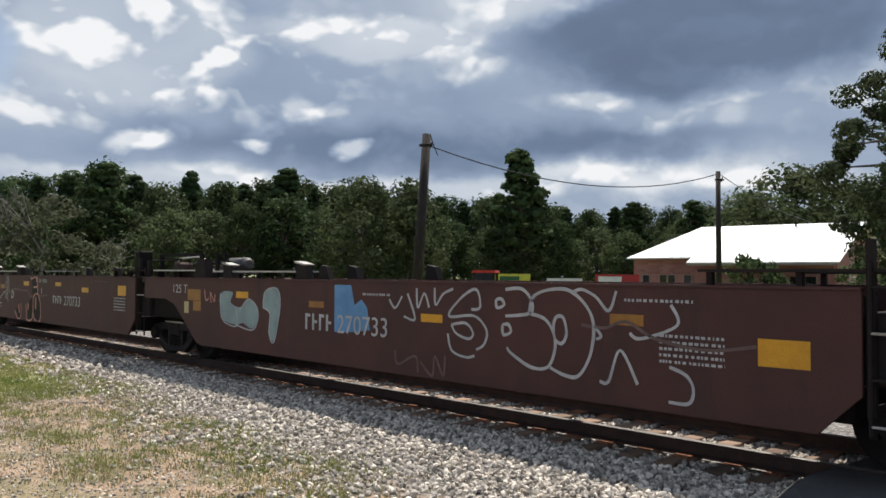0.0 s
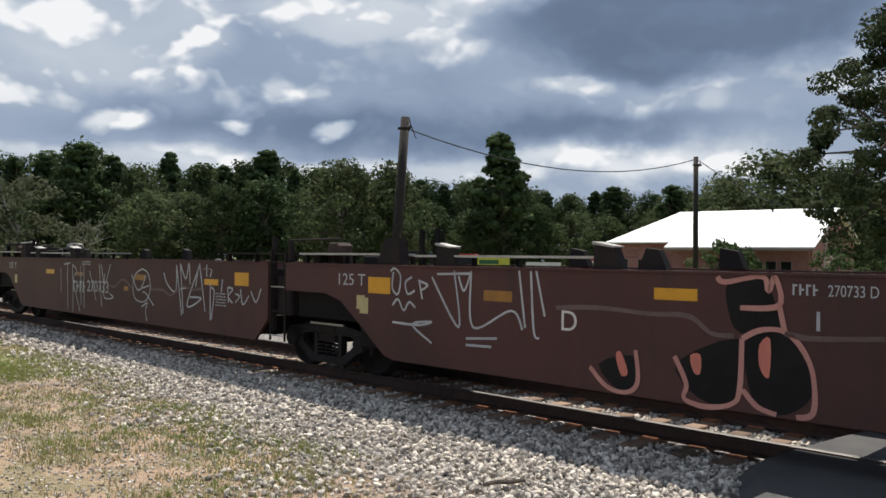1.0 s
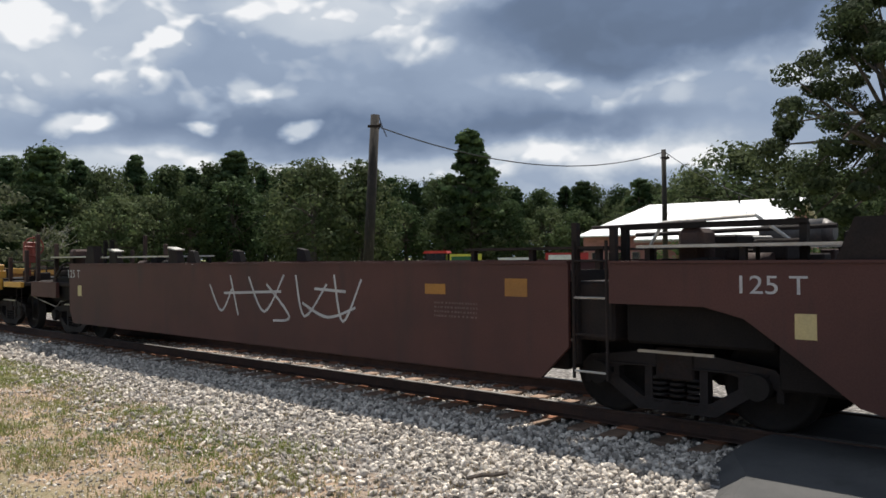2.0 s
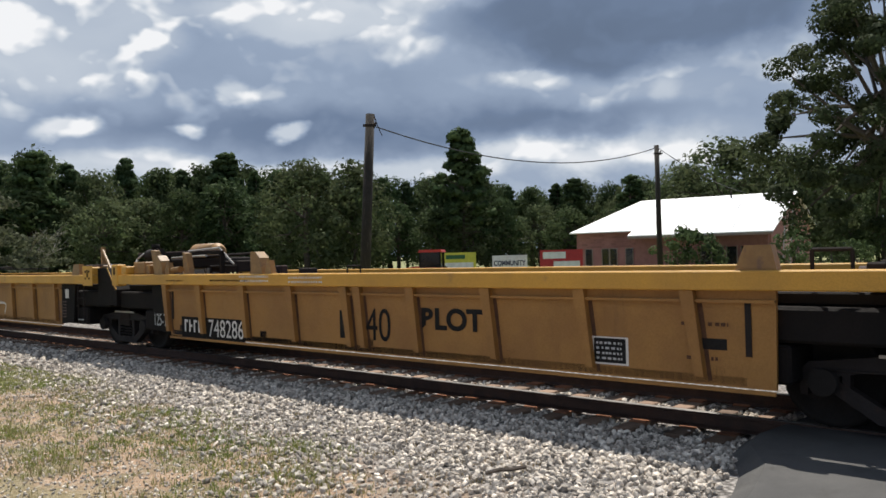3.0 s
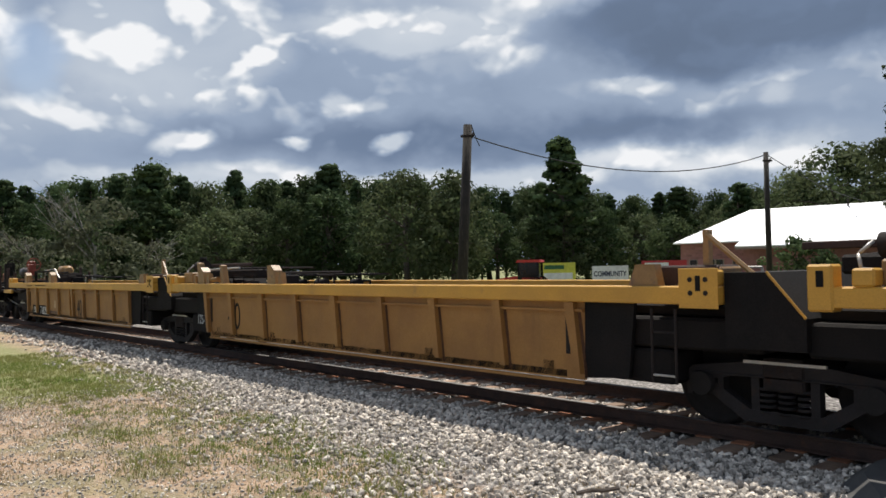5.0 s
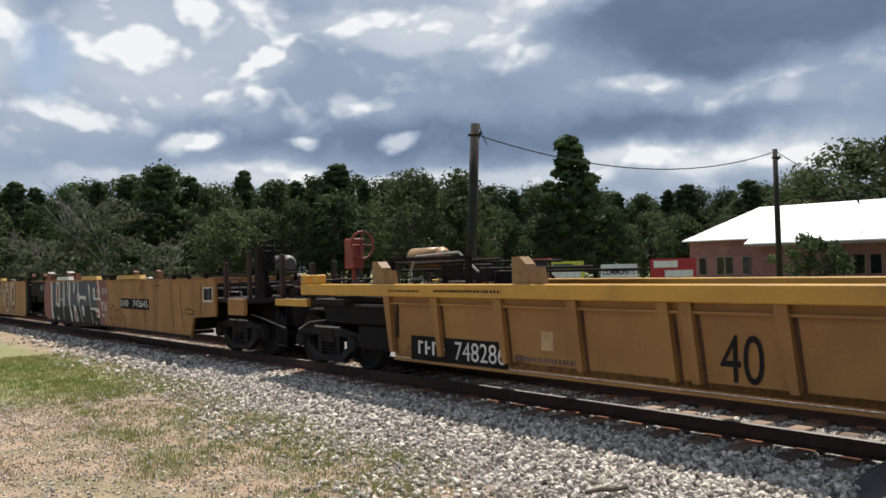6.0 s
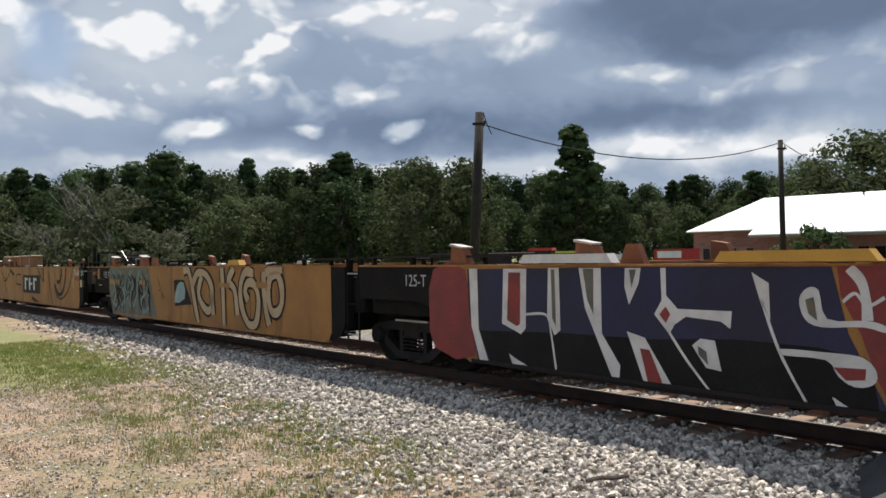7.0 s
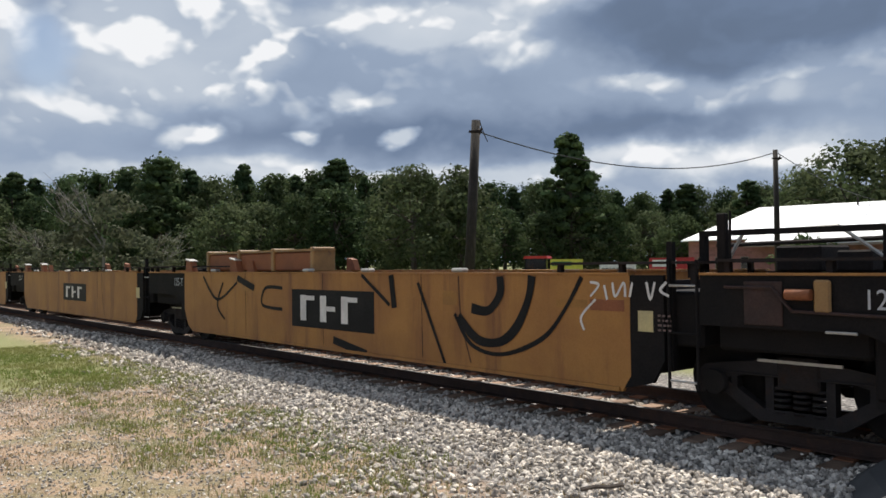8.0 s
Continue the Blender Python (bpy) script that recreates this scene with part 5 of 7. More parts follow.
        part("hose", pipe([(a + 0.72, -1.1, zt + 0.42), (a + 0.62, -1.2, zt + 0.3), (a + 0.66, -1.25, zt + 0.16), (a + 0.9, -1.25, zt + 0.14)], 0.018, 8), BRIGHTCAP, u)
        part("push_rod", pipe([(a + 1.3, -1.05, zt + 0.30), (a + 3.0, -1.05, zt + 0.33)], 0.022), BRIGHTCAP, u)
    if not first:
        ladder(u, b - 1.45, 0.5, 1.3, GRIME, 0.3)
    for x in (c0 + 0.12, c0 + 0.5, c1 - 0.12):
        part("chord_bracket", boxes((x - 0.10, x + 0.10, WALL - 0.04, WALL + 0.16, zt + 0.003, zt + 0.17), bevel=0.02), CHORD, u)
    for x in (a + 2.1, a + 5.3):
        g = part("container_guide", prism(bmesh.new(), [(x - 0.16, zt + 0.003), (x + 0.16, zt + 0.003), (x + 0.10, zt + 0.26), (x - 0.02, zt + 0.36), (x - 0.16, zt + 0.36)], WALL + 0.02, WALL + 0.2), TANK, u)
        part("gusset", prism(bmesh.new(), [(x + 0.2, zt + 0.003), (x + 0.38, zt + 0.003), (x + 0.33, zt + 0.22), (x + 0.27, zt + 0.22)], WALL + 0.04, WALL + 0.14), TANK, g)
    part("container_guide", prism(bmesh.new(), [(b - 1.75, zt + 0.003), (b - 1.35, zt + 0.003), (b - 1.4, zt + 0.24), (b - 1.65, zt + 0.24)], WALL + 0.02, WALL + 0.14), TANK, u)
    if first:
        return u
    part("valve_box", boxes((b - 1.2, b - 0.72, -1.3, -0.9, zt - 0.15, zt + 0.2), bevel=0.02), TANK, u)
    part("brace", pipe([(b - 0.95, -1.2, zt + 0.55), (b - 0.35, -1.3, zt + 0.1)], 0.03), TANK, u)
    part("brace", boxes((b - 0.99, b - 0.92, -1.22, -1.14, zt + 0.0, zt + 0.6)), TANK, u)
    part("walkway", boxes((a + 0.5, a + 5.2, 0.9, 1.35, zt + 0.12, zt + 0.16)), GRIME, u)
    part("top_pipe", pipe([(a + 0.3, -0.5, zt + 0.28), (a + 1.0, -0.5, zt + 0.34), (a + 5.0, -0.4, zt + 0.30)], 0.022), GRIME, u)
    part("top_pipe", pipe([(a + 0.3, 0.3, zt + 0.2), (a + 5.0, 0.3, zt + 0.2)], 0.03), GRIME, u)
    return u


def smooth_unit(length, label, first=False, last=False):
    u = empty("well_car", Matrix(), label, "railcar", "units of the smooth yellow well car")
    a, b = -length / 2, length / 2
    zt, zb = 1.635, 0.31
    r0 = b - 1.35 if not first else b + 0.2
    x0 = a - 0.45 if not last else a + 1.2
    d0 = a + 1.85
    lower = [(d0, 0.80), (a + 2.05, 0.45), (a + 2.3, zb)]
    if last:
        d0, lower = x0, [(x0, 0.6), (x0 + 0.2, zb)]
    right = [(r0 - 0.12, zb), (r0, 0.5)] if not first else [(b - 1.2, zb), (b - 1.0, 0.78), (r0, 0.84)]
    side_walls(u, [(r0, zt), (d0, zt), *lower, *right], ORANGE, "side_wall", "smooth ochre yellow side wall")
    if not last:
        side_walls(u, [(d0 - 0.003, zt), (x0, zt), (x0, 1.12), (d0 - 0.65, 1.12), (d0 - 0.25, 0.95), (d0 - 0.003, 0.8)], BLACK, "end_plate", "black painted end of the side wall")
    if not first:
        side_walls(u, [(r0 + 0.45, zt), (r0 + 0.003, zt), (r0 + 0.003, 0.5), (r0 - 0.1, zb + 0.04), (r0 + 0.3, 0.45), (r0 + 0.45, 0.7)], BLACK, "end_plate", "black painted end of the side wall")
    part("top_lip", boxes((x0, r0, WALL - 0.02, WALL + 0.10, zt + 0.003, zt + 0.028), (x0, r0, -WALL - 0.10, -WALL + 0.02, zt + 0.003, zt + 0.028)), ORANGE, u)
    part("bottom_lip", boxes((a + 2.35, r0 - 1.45 if first else r0 - 0.15, WALL - 0.02, WALL - 0.003, zb, zb + 0.05)), GRIME if first else ORANGE, u)
    well_floor(u, a + 2.5, b - 2.0, zb, zt, GRIME)
    end_deck(u, a - 0.35, a + 2.0, 1.5, BLACK)
    under_frame(u, a + 1.2, a + 2.2, 0.5, 1.1)
    # added black block, so no lit ground shows past the bogie
    under_frame(u, a - 0.35, a + 1.19, 0.86, 1.37, "body_bolster")
    clutter(u, a - 0.3, a + 1.9, 1.5, 7 + len(MOVING), 9)
    under_frame(u, b - 1.7, b - 1.2, 0.5, 0.85)
    part("end_frame", boxes((b - 1.3, b - 0.5, -1.42, 1.42, 0.86, 1.45), bevel=0.03), BLACK, u)
    if not first:
        ladder(u, r0 + 0.5, 0.42, 1.8, BLACK, 0.35)
        part("end_post", boxes((r0 + 0.46, r0 + 0.53, -1.5, -1.43, 0.6, 2.0)), BLACK, u)
    for x in (a + 2.05, a + 4.4):
        guide(u, x, zt + 0.03, RUSTPAINT)
    part("guide_post", prism(bmesh.new(), [(a + 4.85, zt + 0.03), (a + 5.2, zt + 0.03), (a + 5.1, zt + 0.26), (a + 4.95, zt + 0.26)], WALL + 0.1, WALL + 0.2), RUSTPAINT, u)
    for x in (a + 3.4, a + 7.4, a + 9.3, a + 11.6):
        part("hinge_block", boxes((x - 0.12, x + 0.12, WALL, WALL + 0.14, zt + 0.03, zt + 0.09), bevel=0.02), BRIGHTCAP, u)
    walkway(u, a - 0.3, a + 2.0, zt + 0.14, GRIME)
    walkway(u, b - 2.6, b - 0.5, zt + 0.12, GRIME)
    part("guide_rail", boxes((a + 2.2, a + 4.3, WALL + 0.05, WALL + 0.09, zt + 0.13, zt + 0.16)), GRIME, u)
    for x in (a + 5.0, a + 8.0, a + 10.8):
        part("weld_seam", ribbon(bmesh.new(), [(x, zt), (x + 0.02, zb + 0.1)], 0.014, WALL - 0.002), GRIME, u)
    # crease in the sheet, its shade drawn as a dark line
    part("crease", ribbon(bmesh.new(), [(b - 4.3, zt - 0.02), (b - 4.25, 1.0), (b - 4.05, zb + 0.1)], 0.03, WALL - 0.002), RUST_SHADE, u)
    return u


def flap(unit, x0, x1, z, mat=None, plate=False):
    """A folded yellow flap hung over the top edge."""
    f = part("top_flap", prism(bmesh.new(), [(x0, z + 0.02), (x1, z + 0.02), (x1 - 0.08, z + 0.13), (x0 + 0.08, z + 0.13)], WALL - 0.10, WALL + 0.05), mat or CHORD, unit, "folded flap along the top edge")
    if plate:
        part("flap_plate", prism(bmesh.new(), [(x0 + 0.02, z), (x1 - 0.02, z), (x1 - 0.45, z - 0.36), (x0 + 0.4, z - 0.36)], WALL - 0.016, WALL - 0.004), ORANGE, f)


BOGIE = bogie_proto()
FIRST = [BOGIE]


def add_bogie(place):
    if FIRST:
        return on_train(FIRST.pop(), place)
    return on_train(copy_thing(BOGIE, Matrix()), place)


RED_AT = (-13.75, 1.6, 16.95, 32.27, 47.6, 63.0)
TTX_AT = (66.9, 81.87, 97.35, 112.85, 128.2, 143.5)
DTTX_AT = (147.75, 163.35, 178.65, 194.6, 210.1, 225.6)
for places, shift in ((RED_AT, 0.0), (TTX_AT, 0.2), (DTTX_AT, -0.35)):
    for place in places:
        add_bogie(place + shift)

# unit k lies between bogie k (its right end) and bogie k + 1 (its left end)


def couple(make, places, label):
    out = []
    for k in range(5):
        length = places[k + 1] - places[k]
        out.append(on_train(make(length, label, first=k == 0, last=k == 4), places[k] + length / 2))
    return out


RED = couple(red_unit, RED_AT, "oxide brown steel well car unit with spray-painted tags")
TTX = couple(ttx_unit, TTX_AT, "faded yellow ribbed steel well car unit with a bright top chord")
DTTX = couple(smooth_unit, DTTX_AT, "ochre yellow smooth-sided well car unit with large spray paintings")
car_end(RED[4], -1, L_RED / 2 + 1.45, 1.30, BROWN, 1.15, 1.6, 0.36)
car_end(TTX[0], 1, L_TTX / 2 + 1.8, 1.27, CHORD, 0.8, 1.3, 0.13)
car_end(TTX[4], -1, L_TTX / 2 + 1.45, 1.27, CHORD, 0.85, 1.3, 0.13)
car_end(DTTX[0], 1, L_DTTX / 2 + 1.65, 1.24, ORANGE, 1.0, 0.85, 0.34)
part("chord_end_bracket", boxes((L_TTX / 2 - 0.24, L_TTX / 2 + 0.22, WALL - 0.04, WALL + 0.1, 1.05, 1.354), bevel=0.02), CHORD, TTX[0])
hand_brake(TTX[0], L_TTX / 2 + 0.75, 1.75, HANDBRAKE)
hand_brake(TTX[4], -L_TTX / 2 + 0.6, 1.8, HANDBRAKE)
hand_brake(DTTX[0], L_DTTX / 2 + 1.55, 1.8, BLACK)
part("brake_mast", boxes((L_DTTX / 2 + 1.4, L_DTTX / 2 + 1.58, -1.2, -1.05, 1.2, 2.3)), GRIME, DTTX[0])
air_tank(DTTX[0], L_DTTX / 2 + 0.35, 1.95, 0.7, 0.2, GREYTANK, -0.2)
air_tank(RED[1], -L_RED / 2 + 0.5, 2.02, 0.7, 0.15, GREYTANK, 0.0)
air_tank(RED[3], -L_RED / 2 + 0.5, 2.02, 0.6, 0.15, GREYTANK, 0.3)
for k in (0, 2, 4):
    air_tank(TTX[k], -L_TTX / 2 + 1.1, 1.96, 0.8, 0.19, TANK, 0.0)
    brake_gear(TTX[k], -L_TTX / 2 + 2.7, 1.56, 0.4)
part("brake_housing", boxes((6.36, 6.64, -1.46, -1.15, 1.73, 2.32), bevel=0.03), BLACK, RED[2])
brake_gear(RED[1], -L_RED / 2 + 0.2, 1.72, 0.52)
brake_gear(RED[3], -L_RED / 2 + 0.2, 1.72, 0.4)
brake_gear(DTTX[1], -L_DTTX / 2 + 0.2, 1.66, 0.45)
flap(DTTX[0], 1.75, 3.65, 1.66, None, True)
flap(DTTX[0], -1.6, 0.0, 1.66)
flap(DTTX[0], -4.4, -2.9, 1.66, WHITEPAINT)
flap(DTTX[1], 2.3, 2.9, 1.66)
rack = part("folded_rack", boxes((-5.1, -0.5, -1.4, -1.0, 1.68, 2.04), bevel=0.03), RUSTPAINT, DTTX[2], "folded rusty steel rack along the top")
part("rack_edge", boxes((-5.15, -0.45, -1.42, -0.98, 2.05, 2.09)), TANK, rack)
for x in (-5.15, -3.6, -2.1, -0.6):
    part("rack_end", boxes((x, x + 0.12, -1.44, -0.96, 1.67, 2.12), bevel=0.02), TANK, rack)

# gear on the black end of the second smooth unit
u = DTTX[1]
part("end_bracket", boxes((-6.89, -6.73, WALL - 0.05, WALL - 0.003, 1.29, 1.60), bevel=0.02), TANK, u, "tan bracket on the black end")
part("valve", tube(bmesh.new(), (-7.14, WALL - 0.06, 1.46), (-6.9, WALL - 0.06, 1.46), 0.055, seg=12), RUSTPAINT, u)
part("grab_iron", pipe([(-6.78, WALL - 0.04, 1.12), (-6.5, WALL - 0.04, 1.12)], 0.014), BRIGHTCAP, u)
part("leaning_post", boxes((-7.98, -7.88, -1.42, -1.34, 1.5, 2.28), bevel=0.01), BLACK, u)
part("lever", pipe([(-7.84, -1.4, 1.66), (-7.83, -1.4, 2.30)], 0.014), BLACK, u)
part("pipe_run", pipe([(-7.8, WALL - 0.03, 1.52), (-7.3, WALL - 0.03, 1.52), (-7.1, WALL - 0.03, 1.30), (-6.2, WALL - 0.03, 1.28)], 0.016), RUSTDARK, u)
part("door_plate", boxes((-7.6, -7.2, WALL - 0.02, WALL - 0.003, 1.15, 1.58), bevel=0.008), RUSTDARK, u)

# ---- paint, stencils and sprayed tags on the cars ----

u = RED[1]
filled(u, PALEBLUE, WALL - 0.004, 3, [
    [(-4.75, 1.44), (-4.28, 1.47), (-4.36, 1.29), (-4, 1.2), (-3.71, 1.36), (-3.41, 1.22), (-3.4, 0.97), (-3.59, 0.83), (-3.89, 0.92), (-4.1, 0.88), (-4.41, 0.9), (-4.7, 1.01)],
    [(-3.17, 1.47), (-2.95, 1.57), (-2.71, 1.53), (-2.67, 1.24), (-2.75, 0.8), (-2.85, 0.65), (-3, 0.79), (-2.98, 1.13), (-3.2, 1.22)],
], "pale grey-green sprayed letters")
sprayed(u, SILVER, 0.025, WALL - 0.008, [
    [(-4.75, 1.44), (-4.7, 1.01), (-4.41, 0.87), (-4.1, 0.88), (-4.15, 1.19)],
    [(-4.14, 0.88), (-3.59, 0.81), (-3.38, 0.97), (-3.41, 1.22), (-3.71, 1.36), (-4, 1.16)],
    [(-3.2, 1.22), (-3.17, 1.47), (-2.95, 1.57), (-2.71, 1.53), (-2.65, 1.24), (-2.83, 0.65), (-3, 0.79), (-2.98, 1.13), (-3.2, 1.22)],
])
filled(u, SKYBLUE, WALL - 0.004, 1, [
    [(-1.09, 1.65), (-0.66, 1.65), (-0.57, 1.35), (-0.4, 1.44), (-0.26, 1.32), (-0.19, 0.99), (-0.6, 0.94), (-1.08, 0.92)],
], "sky blue sprayed block")
part("operator_mark", block_letters(bmesh.new(), -1.88, 0.92, 0.77, 0.26, WALL - 0.008, 4), SILVER, u)
lettering("270733", -1, 0.91, 0.280, WALL - 0.012, SILVER, u, "lettering", 1.22)
part("stencil", bars(bmesh.new(), -0.37, 1.48, 0.66, 0.08, WALL - 0.004, 1, 1), SILVER, u)
part("stencil", bars(bmesh.new(), 4.67, 0.9, 0.73, 0.33, WALL - 0.004, 5, 2), SILVER, u)
part("stencil", bars(bmesh.new(), 4.24, 1.52, 0.82, 0.07, WALL - 0.004, 1, 3), SILVER, u)
sprayed(u, SILVER, 0.035, WALL - 0.008, [
    [(0.26, 1.46), (0.39, 1.34), (0.54, 1.51)],
    [(0.66, 1.55), (0.82, 1.2), (0.58, 1.23)],
    [(0.85, 1.63), (0.88, 1.36), (1.01, 1.56), (1.11, 1.37)],
    [(1.22, 1.64), (1.24, 1.41), (1.39, 1.56), (1.58, 1.63)],
    [(1.92, 1.37), (2.07, 1.4), (2.05, 1.58), (1.95, 1.63), (1.71, 1.5), (1.5, 1.27), (1.97, 1.29), (2.19, 1.12), (2.15, 0.94), (2.01, 0.86)],
    [(1.48, 1.04), (1.56, 0.82), (1.82, 0.75), (1.98, 0.78)],
    [(1.55, 1.16), (1.82, 1.19), (1.95, 1.07), (1.87, 0.99), (1.64, 1.05), (1.55, 1.16)],
], "silver sprayed tag")
sprayed(u, SILVER, 0.04, WALL - 0.008, [
    [(2.35, 1.51), (2.37, 1.41), (2.49, 1.45), (2.44, 1.52), (2.35, 1.51)],
    [(2.46, 1.2), (2.48, 1.08), (2.6, 1.12), (2.56, 1.21), (2.46, 1.2)],
    [(2.51, 1.64), (2.78, 1.65), (2.94, 1.5), (2.9, 1.36), (2.51, 1.31)],
    [(2.9, 1.36), (2.96, 1.56), (3.22, 1.65), (3.51, 1.64), (3.75, 1.46), (3.84, 1.24), (3.79, 0.92), (3.63, 0.68), (3.43, 0.67), (3.22, 0.74)],
    [(2.9, 1.36), (3.14, 1.3), (3.27, 1.14), (3.29, 0.95), (3.18, 0.74), (2.92, 0.72), (2.61, 0.86), (2.54, 0.93)],
    [(3.31, 1.34), (3.41, 1.33), (3.46, 1.15), (3.39, 1.03), (3.29, 1.08), (3.27, 1.24), (3.31, 1.34)],
], "large silver sprayed bubble letters")
sprayed(u, SILVER, 0.035, WALL - 0.008, [
    [(3.53, 1.61), (3.67, 1.66), (3.87, 1.58), (4.04, 1.43), (4.14, 1.65)],
    [(3.83, 1.27), (3.94, 1.15), (3.87, 1.11)],
    [(4.31, 1.2), (4.45, 1.15), (4.88, 1.31), (4.81, 1.52)],
    [(3.92, 0.65), (4.04, 0.66), (4.19, 1.01), (4.41, 0.66)],
    [(4.79, 0.88), (4.98, 0.81), (5.06, 0.68), (5.01, 0.53), (4.78, 0.52)],
])
sprayed(u, DULLSPRAY, 0.035, WALL - 0.008, [
    [(0.4, 0.74), (0.46, 0.55), (0.83, 0.69), (0.89, 0.47)],
    [(0.94, 0.62), (1.18, 0.45), (1.23, 0.72), (1.4, 0.47), (1.43, 0.74)],
    [(3.67, 1.26), (3.98, 1.24), (4.27, 1.32), (4.62, 1.16), (5.2, 1.08), (5.72, 1.15)],
])
part("reflector", boxes((5.73, 6.22, WALL - 0.004, WALL - 0.001, 0.97, 1.23)), REFLECT, u)
part("reflector", boxes((4.05, 4.48, WALL - 0.004, WALL - 0.001, 1.28, 1.4)), REFLECT_DULL, u)
part("reflector", boxes((0.94, 1.37, WALL - 0.004, WALL - 0.001, 1.17, 1.28)), REFLECT, u)
part("reflector", boxes((-1.79, -1.38, WALL - 0.004, WALL - 0.001, 1.28, 1.38)), REFLECT_DULL, u)
part("reflector", boxes((-6.11, -5.55, WALL - 0.004, WALL - 0.001, 1.28, 1.5)), REFLECT_DULL, u)
part("reflector", boxes((-4.16, -3.73, WALL - 0.004, WALL - 0.001, 1.37, 1.49)), REFLECT, u)

part("placard", boxes((-5.86, -5.54, WALL - 0.004, WALL - 0.001, 1.08, 1.27)), REFLECT_DULL, u)
sprayed(u, PINK, 0.035, WALL - 0.008, [
    [(-5.38, 1.5), (-5.32, 1.3), (-5.2, 1.34)],
    [(-5.11, 1.25), (-5.14, 1.45), (-4.98, 1.28), (-4.96, 1.42)],
])

u = RED[2]
part("reflector", boxes((-6.06, -5.58, WALL - 0.004, WALL - 0.001, 1.32, 1.55)), REFLECT, u)
part("reflector", boxes((-3.82, -3.36, WALL - 0.004, WALL - 0.001, 1.31, 1.44)), REFLECT_DULL, u)
part("reflector", boxes((-1.45, -0.97, WALL - 0.004, WALL - 0.001, 1.43, 1.55)), REFLECT, u)
part("placard", boxes((-6.32, -6.14, WALL - 0.004, WALL - 0.001, 1.08, 1.28)), PALESIGN, u)
lettering("D", -2.62, 1.03, 0.230, WALL - 0.008, WHITEPAINT, u, "lettering", 0.21)
lettering("270733 D", 0.27, 1.53, 0.100, WALL - 0.008, SILVER, u, "lettering", 0.41)
part("operator_mark", block_letters(bmesh.new(), -0.04, 1.53, 0.24, 0.10, WALL - 0.008, 4), SILVER, u)
part("stencil", boxes((0.17, 0.2, WALL - 0.004, WALL - 0.001, 1.22, 1.39)), SILVER, u)
sprayed(u, SILVER, 0.03, WALL - 0.008, [
    [(-5.57, 1.64), (-5.48, 1.68), (-5.36, 1.57), (-5.41, 1.33), (-5.53, 1.41), (-5.51, 1.63)],
    [(-5.13, 1.57), (-5.26, 1.49), (-5.21, 1.34), (-5.07, 1.39)],
    [(-4.99, 1.54), (-4.92, 1.28)],
    [(-4.99, 1.52), (-4.82, 1.47), (-4.96, 1.39)],
    [(-5.52, 1.17), (-5.41, 1.26), (-5.29, 1.11), (-5.18, 1.23), (-5.06, 1.16)],
    [(-5.52, 0.94), (-5, 0.93), (-4.73, 0.99), (-5.11, 0.93), (-4.73, 0.71)],
], "silver sprayed tag")
sprayed(u, SILVER, 0.03, WALL - 0.008, [
    [(-4.74, 1.58), (-4.24, 0.95), (-4.33, 1.67)],
    [(-4.25, 1.6), (-4.15, 1.42), (-4.03, 1.67)],
    [(-4.03, 1.67), (-3.99, 0.97), (-3.37, 1.21), (-3.19, 0.99)],
    [(-3.25, 1.69), (-3.15, 1.02)],
    [(-3.07, 1.69), (-3.02, 1), (-2.94, 0.91)],
    [(-2.99, 1.69), (-2.86, 1.17)],
    [(-4.64, 1.62), (-4.03, 1.64)],
    [(-4.11, 0.82), (-3.59, 0.86)],
    [(-4.11, 0.74), (-3.68, 0.75)],
], "thin angular silver tag")
sprayed(u, DULLSPRAY, 0.05, WALL - 0.008, [
    [(-2.7, 1.28), (-2.13, 1.31), (-1.5, 1.28), (-1.06, 1.28), (-0.82, 1.13), (-0.59, 1.12)],
    [(-0.11, 1.18), (0.14, 1.15), (0.73, 1.19)],
])
filled(u, BLACKSPRAY, WALL - 0.004, 3, [
    [(-2.12, 0.7), (-1.7, 0.83), (-1.64, 0.54), (-1.87, 0.45)],
    [(-1.18, 0.82), (-0.53, 1.1), (-0.52, 0.62), (-0.75, 0.44), (-1.05, 0.55)],
    [(-0.48, 1.07), (-0.16, 1.18), (0.07, 0.99), (0.14, 0.65), (-0.1, 0.44), (-0.39, 0.5)],
    [(-0.65, 1.63), (-0.32, 1.66), (-0.19, 1.43), (-0.13, 1.2), (-0.53, 1.15), (-0.65, 1.36)],
])
sprayed(u, PINK, 0.05, WALL - 0.008, [
    [(-2.23, 0.66), (-2.01, 0.47), (-1.76, 0.44), (-1.63, 0.57), (-1.66, 0.89)],
    [(-1.21, 0.87), (-1.08, 0.61), (-1.1, 0.46), (-0.87, 0.41), (-0.61, 0.47), (-0.53, 0.62), (-0.51, 1.1)],
    [(-0.51, 1.1), (-0.34, 1.19), (-0.13, 1.2), (0.02, 1.09), (0.14, 0.85), (0.15, 0.5), (-0, 0.43)],
    [(-0.5, 0.62), (-0.36, 0.48), (-0.18, 0.43)],
    [(-0.76, 1.68), (-0.68, 1.63), (-0.32, 1.69), (-0.26, 1.56), (-0.2, 1.69), (-0.16, 1.43), (-0.53, 1.39)],
    [(-0.16, 1.43), (-0.11, 1.21)],
], "salmon outlined sprayed shapes")
filled(u, SALMON, WALL - 0.008, 3, [
    [(-1.9, 0.81), (-1.84, 0.86), (-1.75, 0.65), (-1.83, 0.61)],
    [(-1.04, 0.89), (-0.93, 0.91), (-0.93, 0.73), (-1, 0.73)],
    [(-0.34, 1.06), (-0.24, 1.12), (-0.25, 0.76), (-0.34, 0.85)],
])
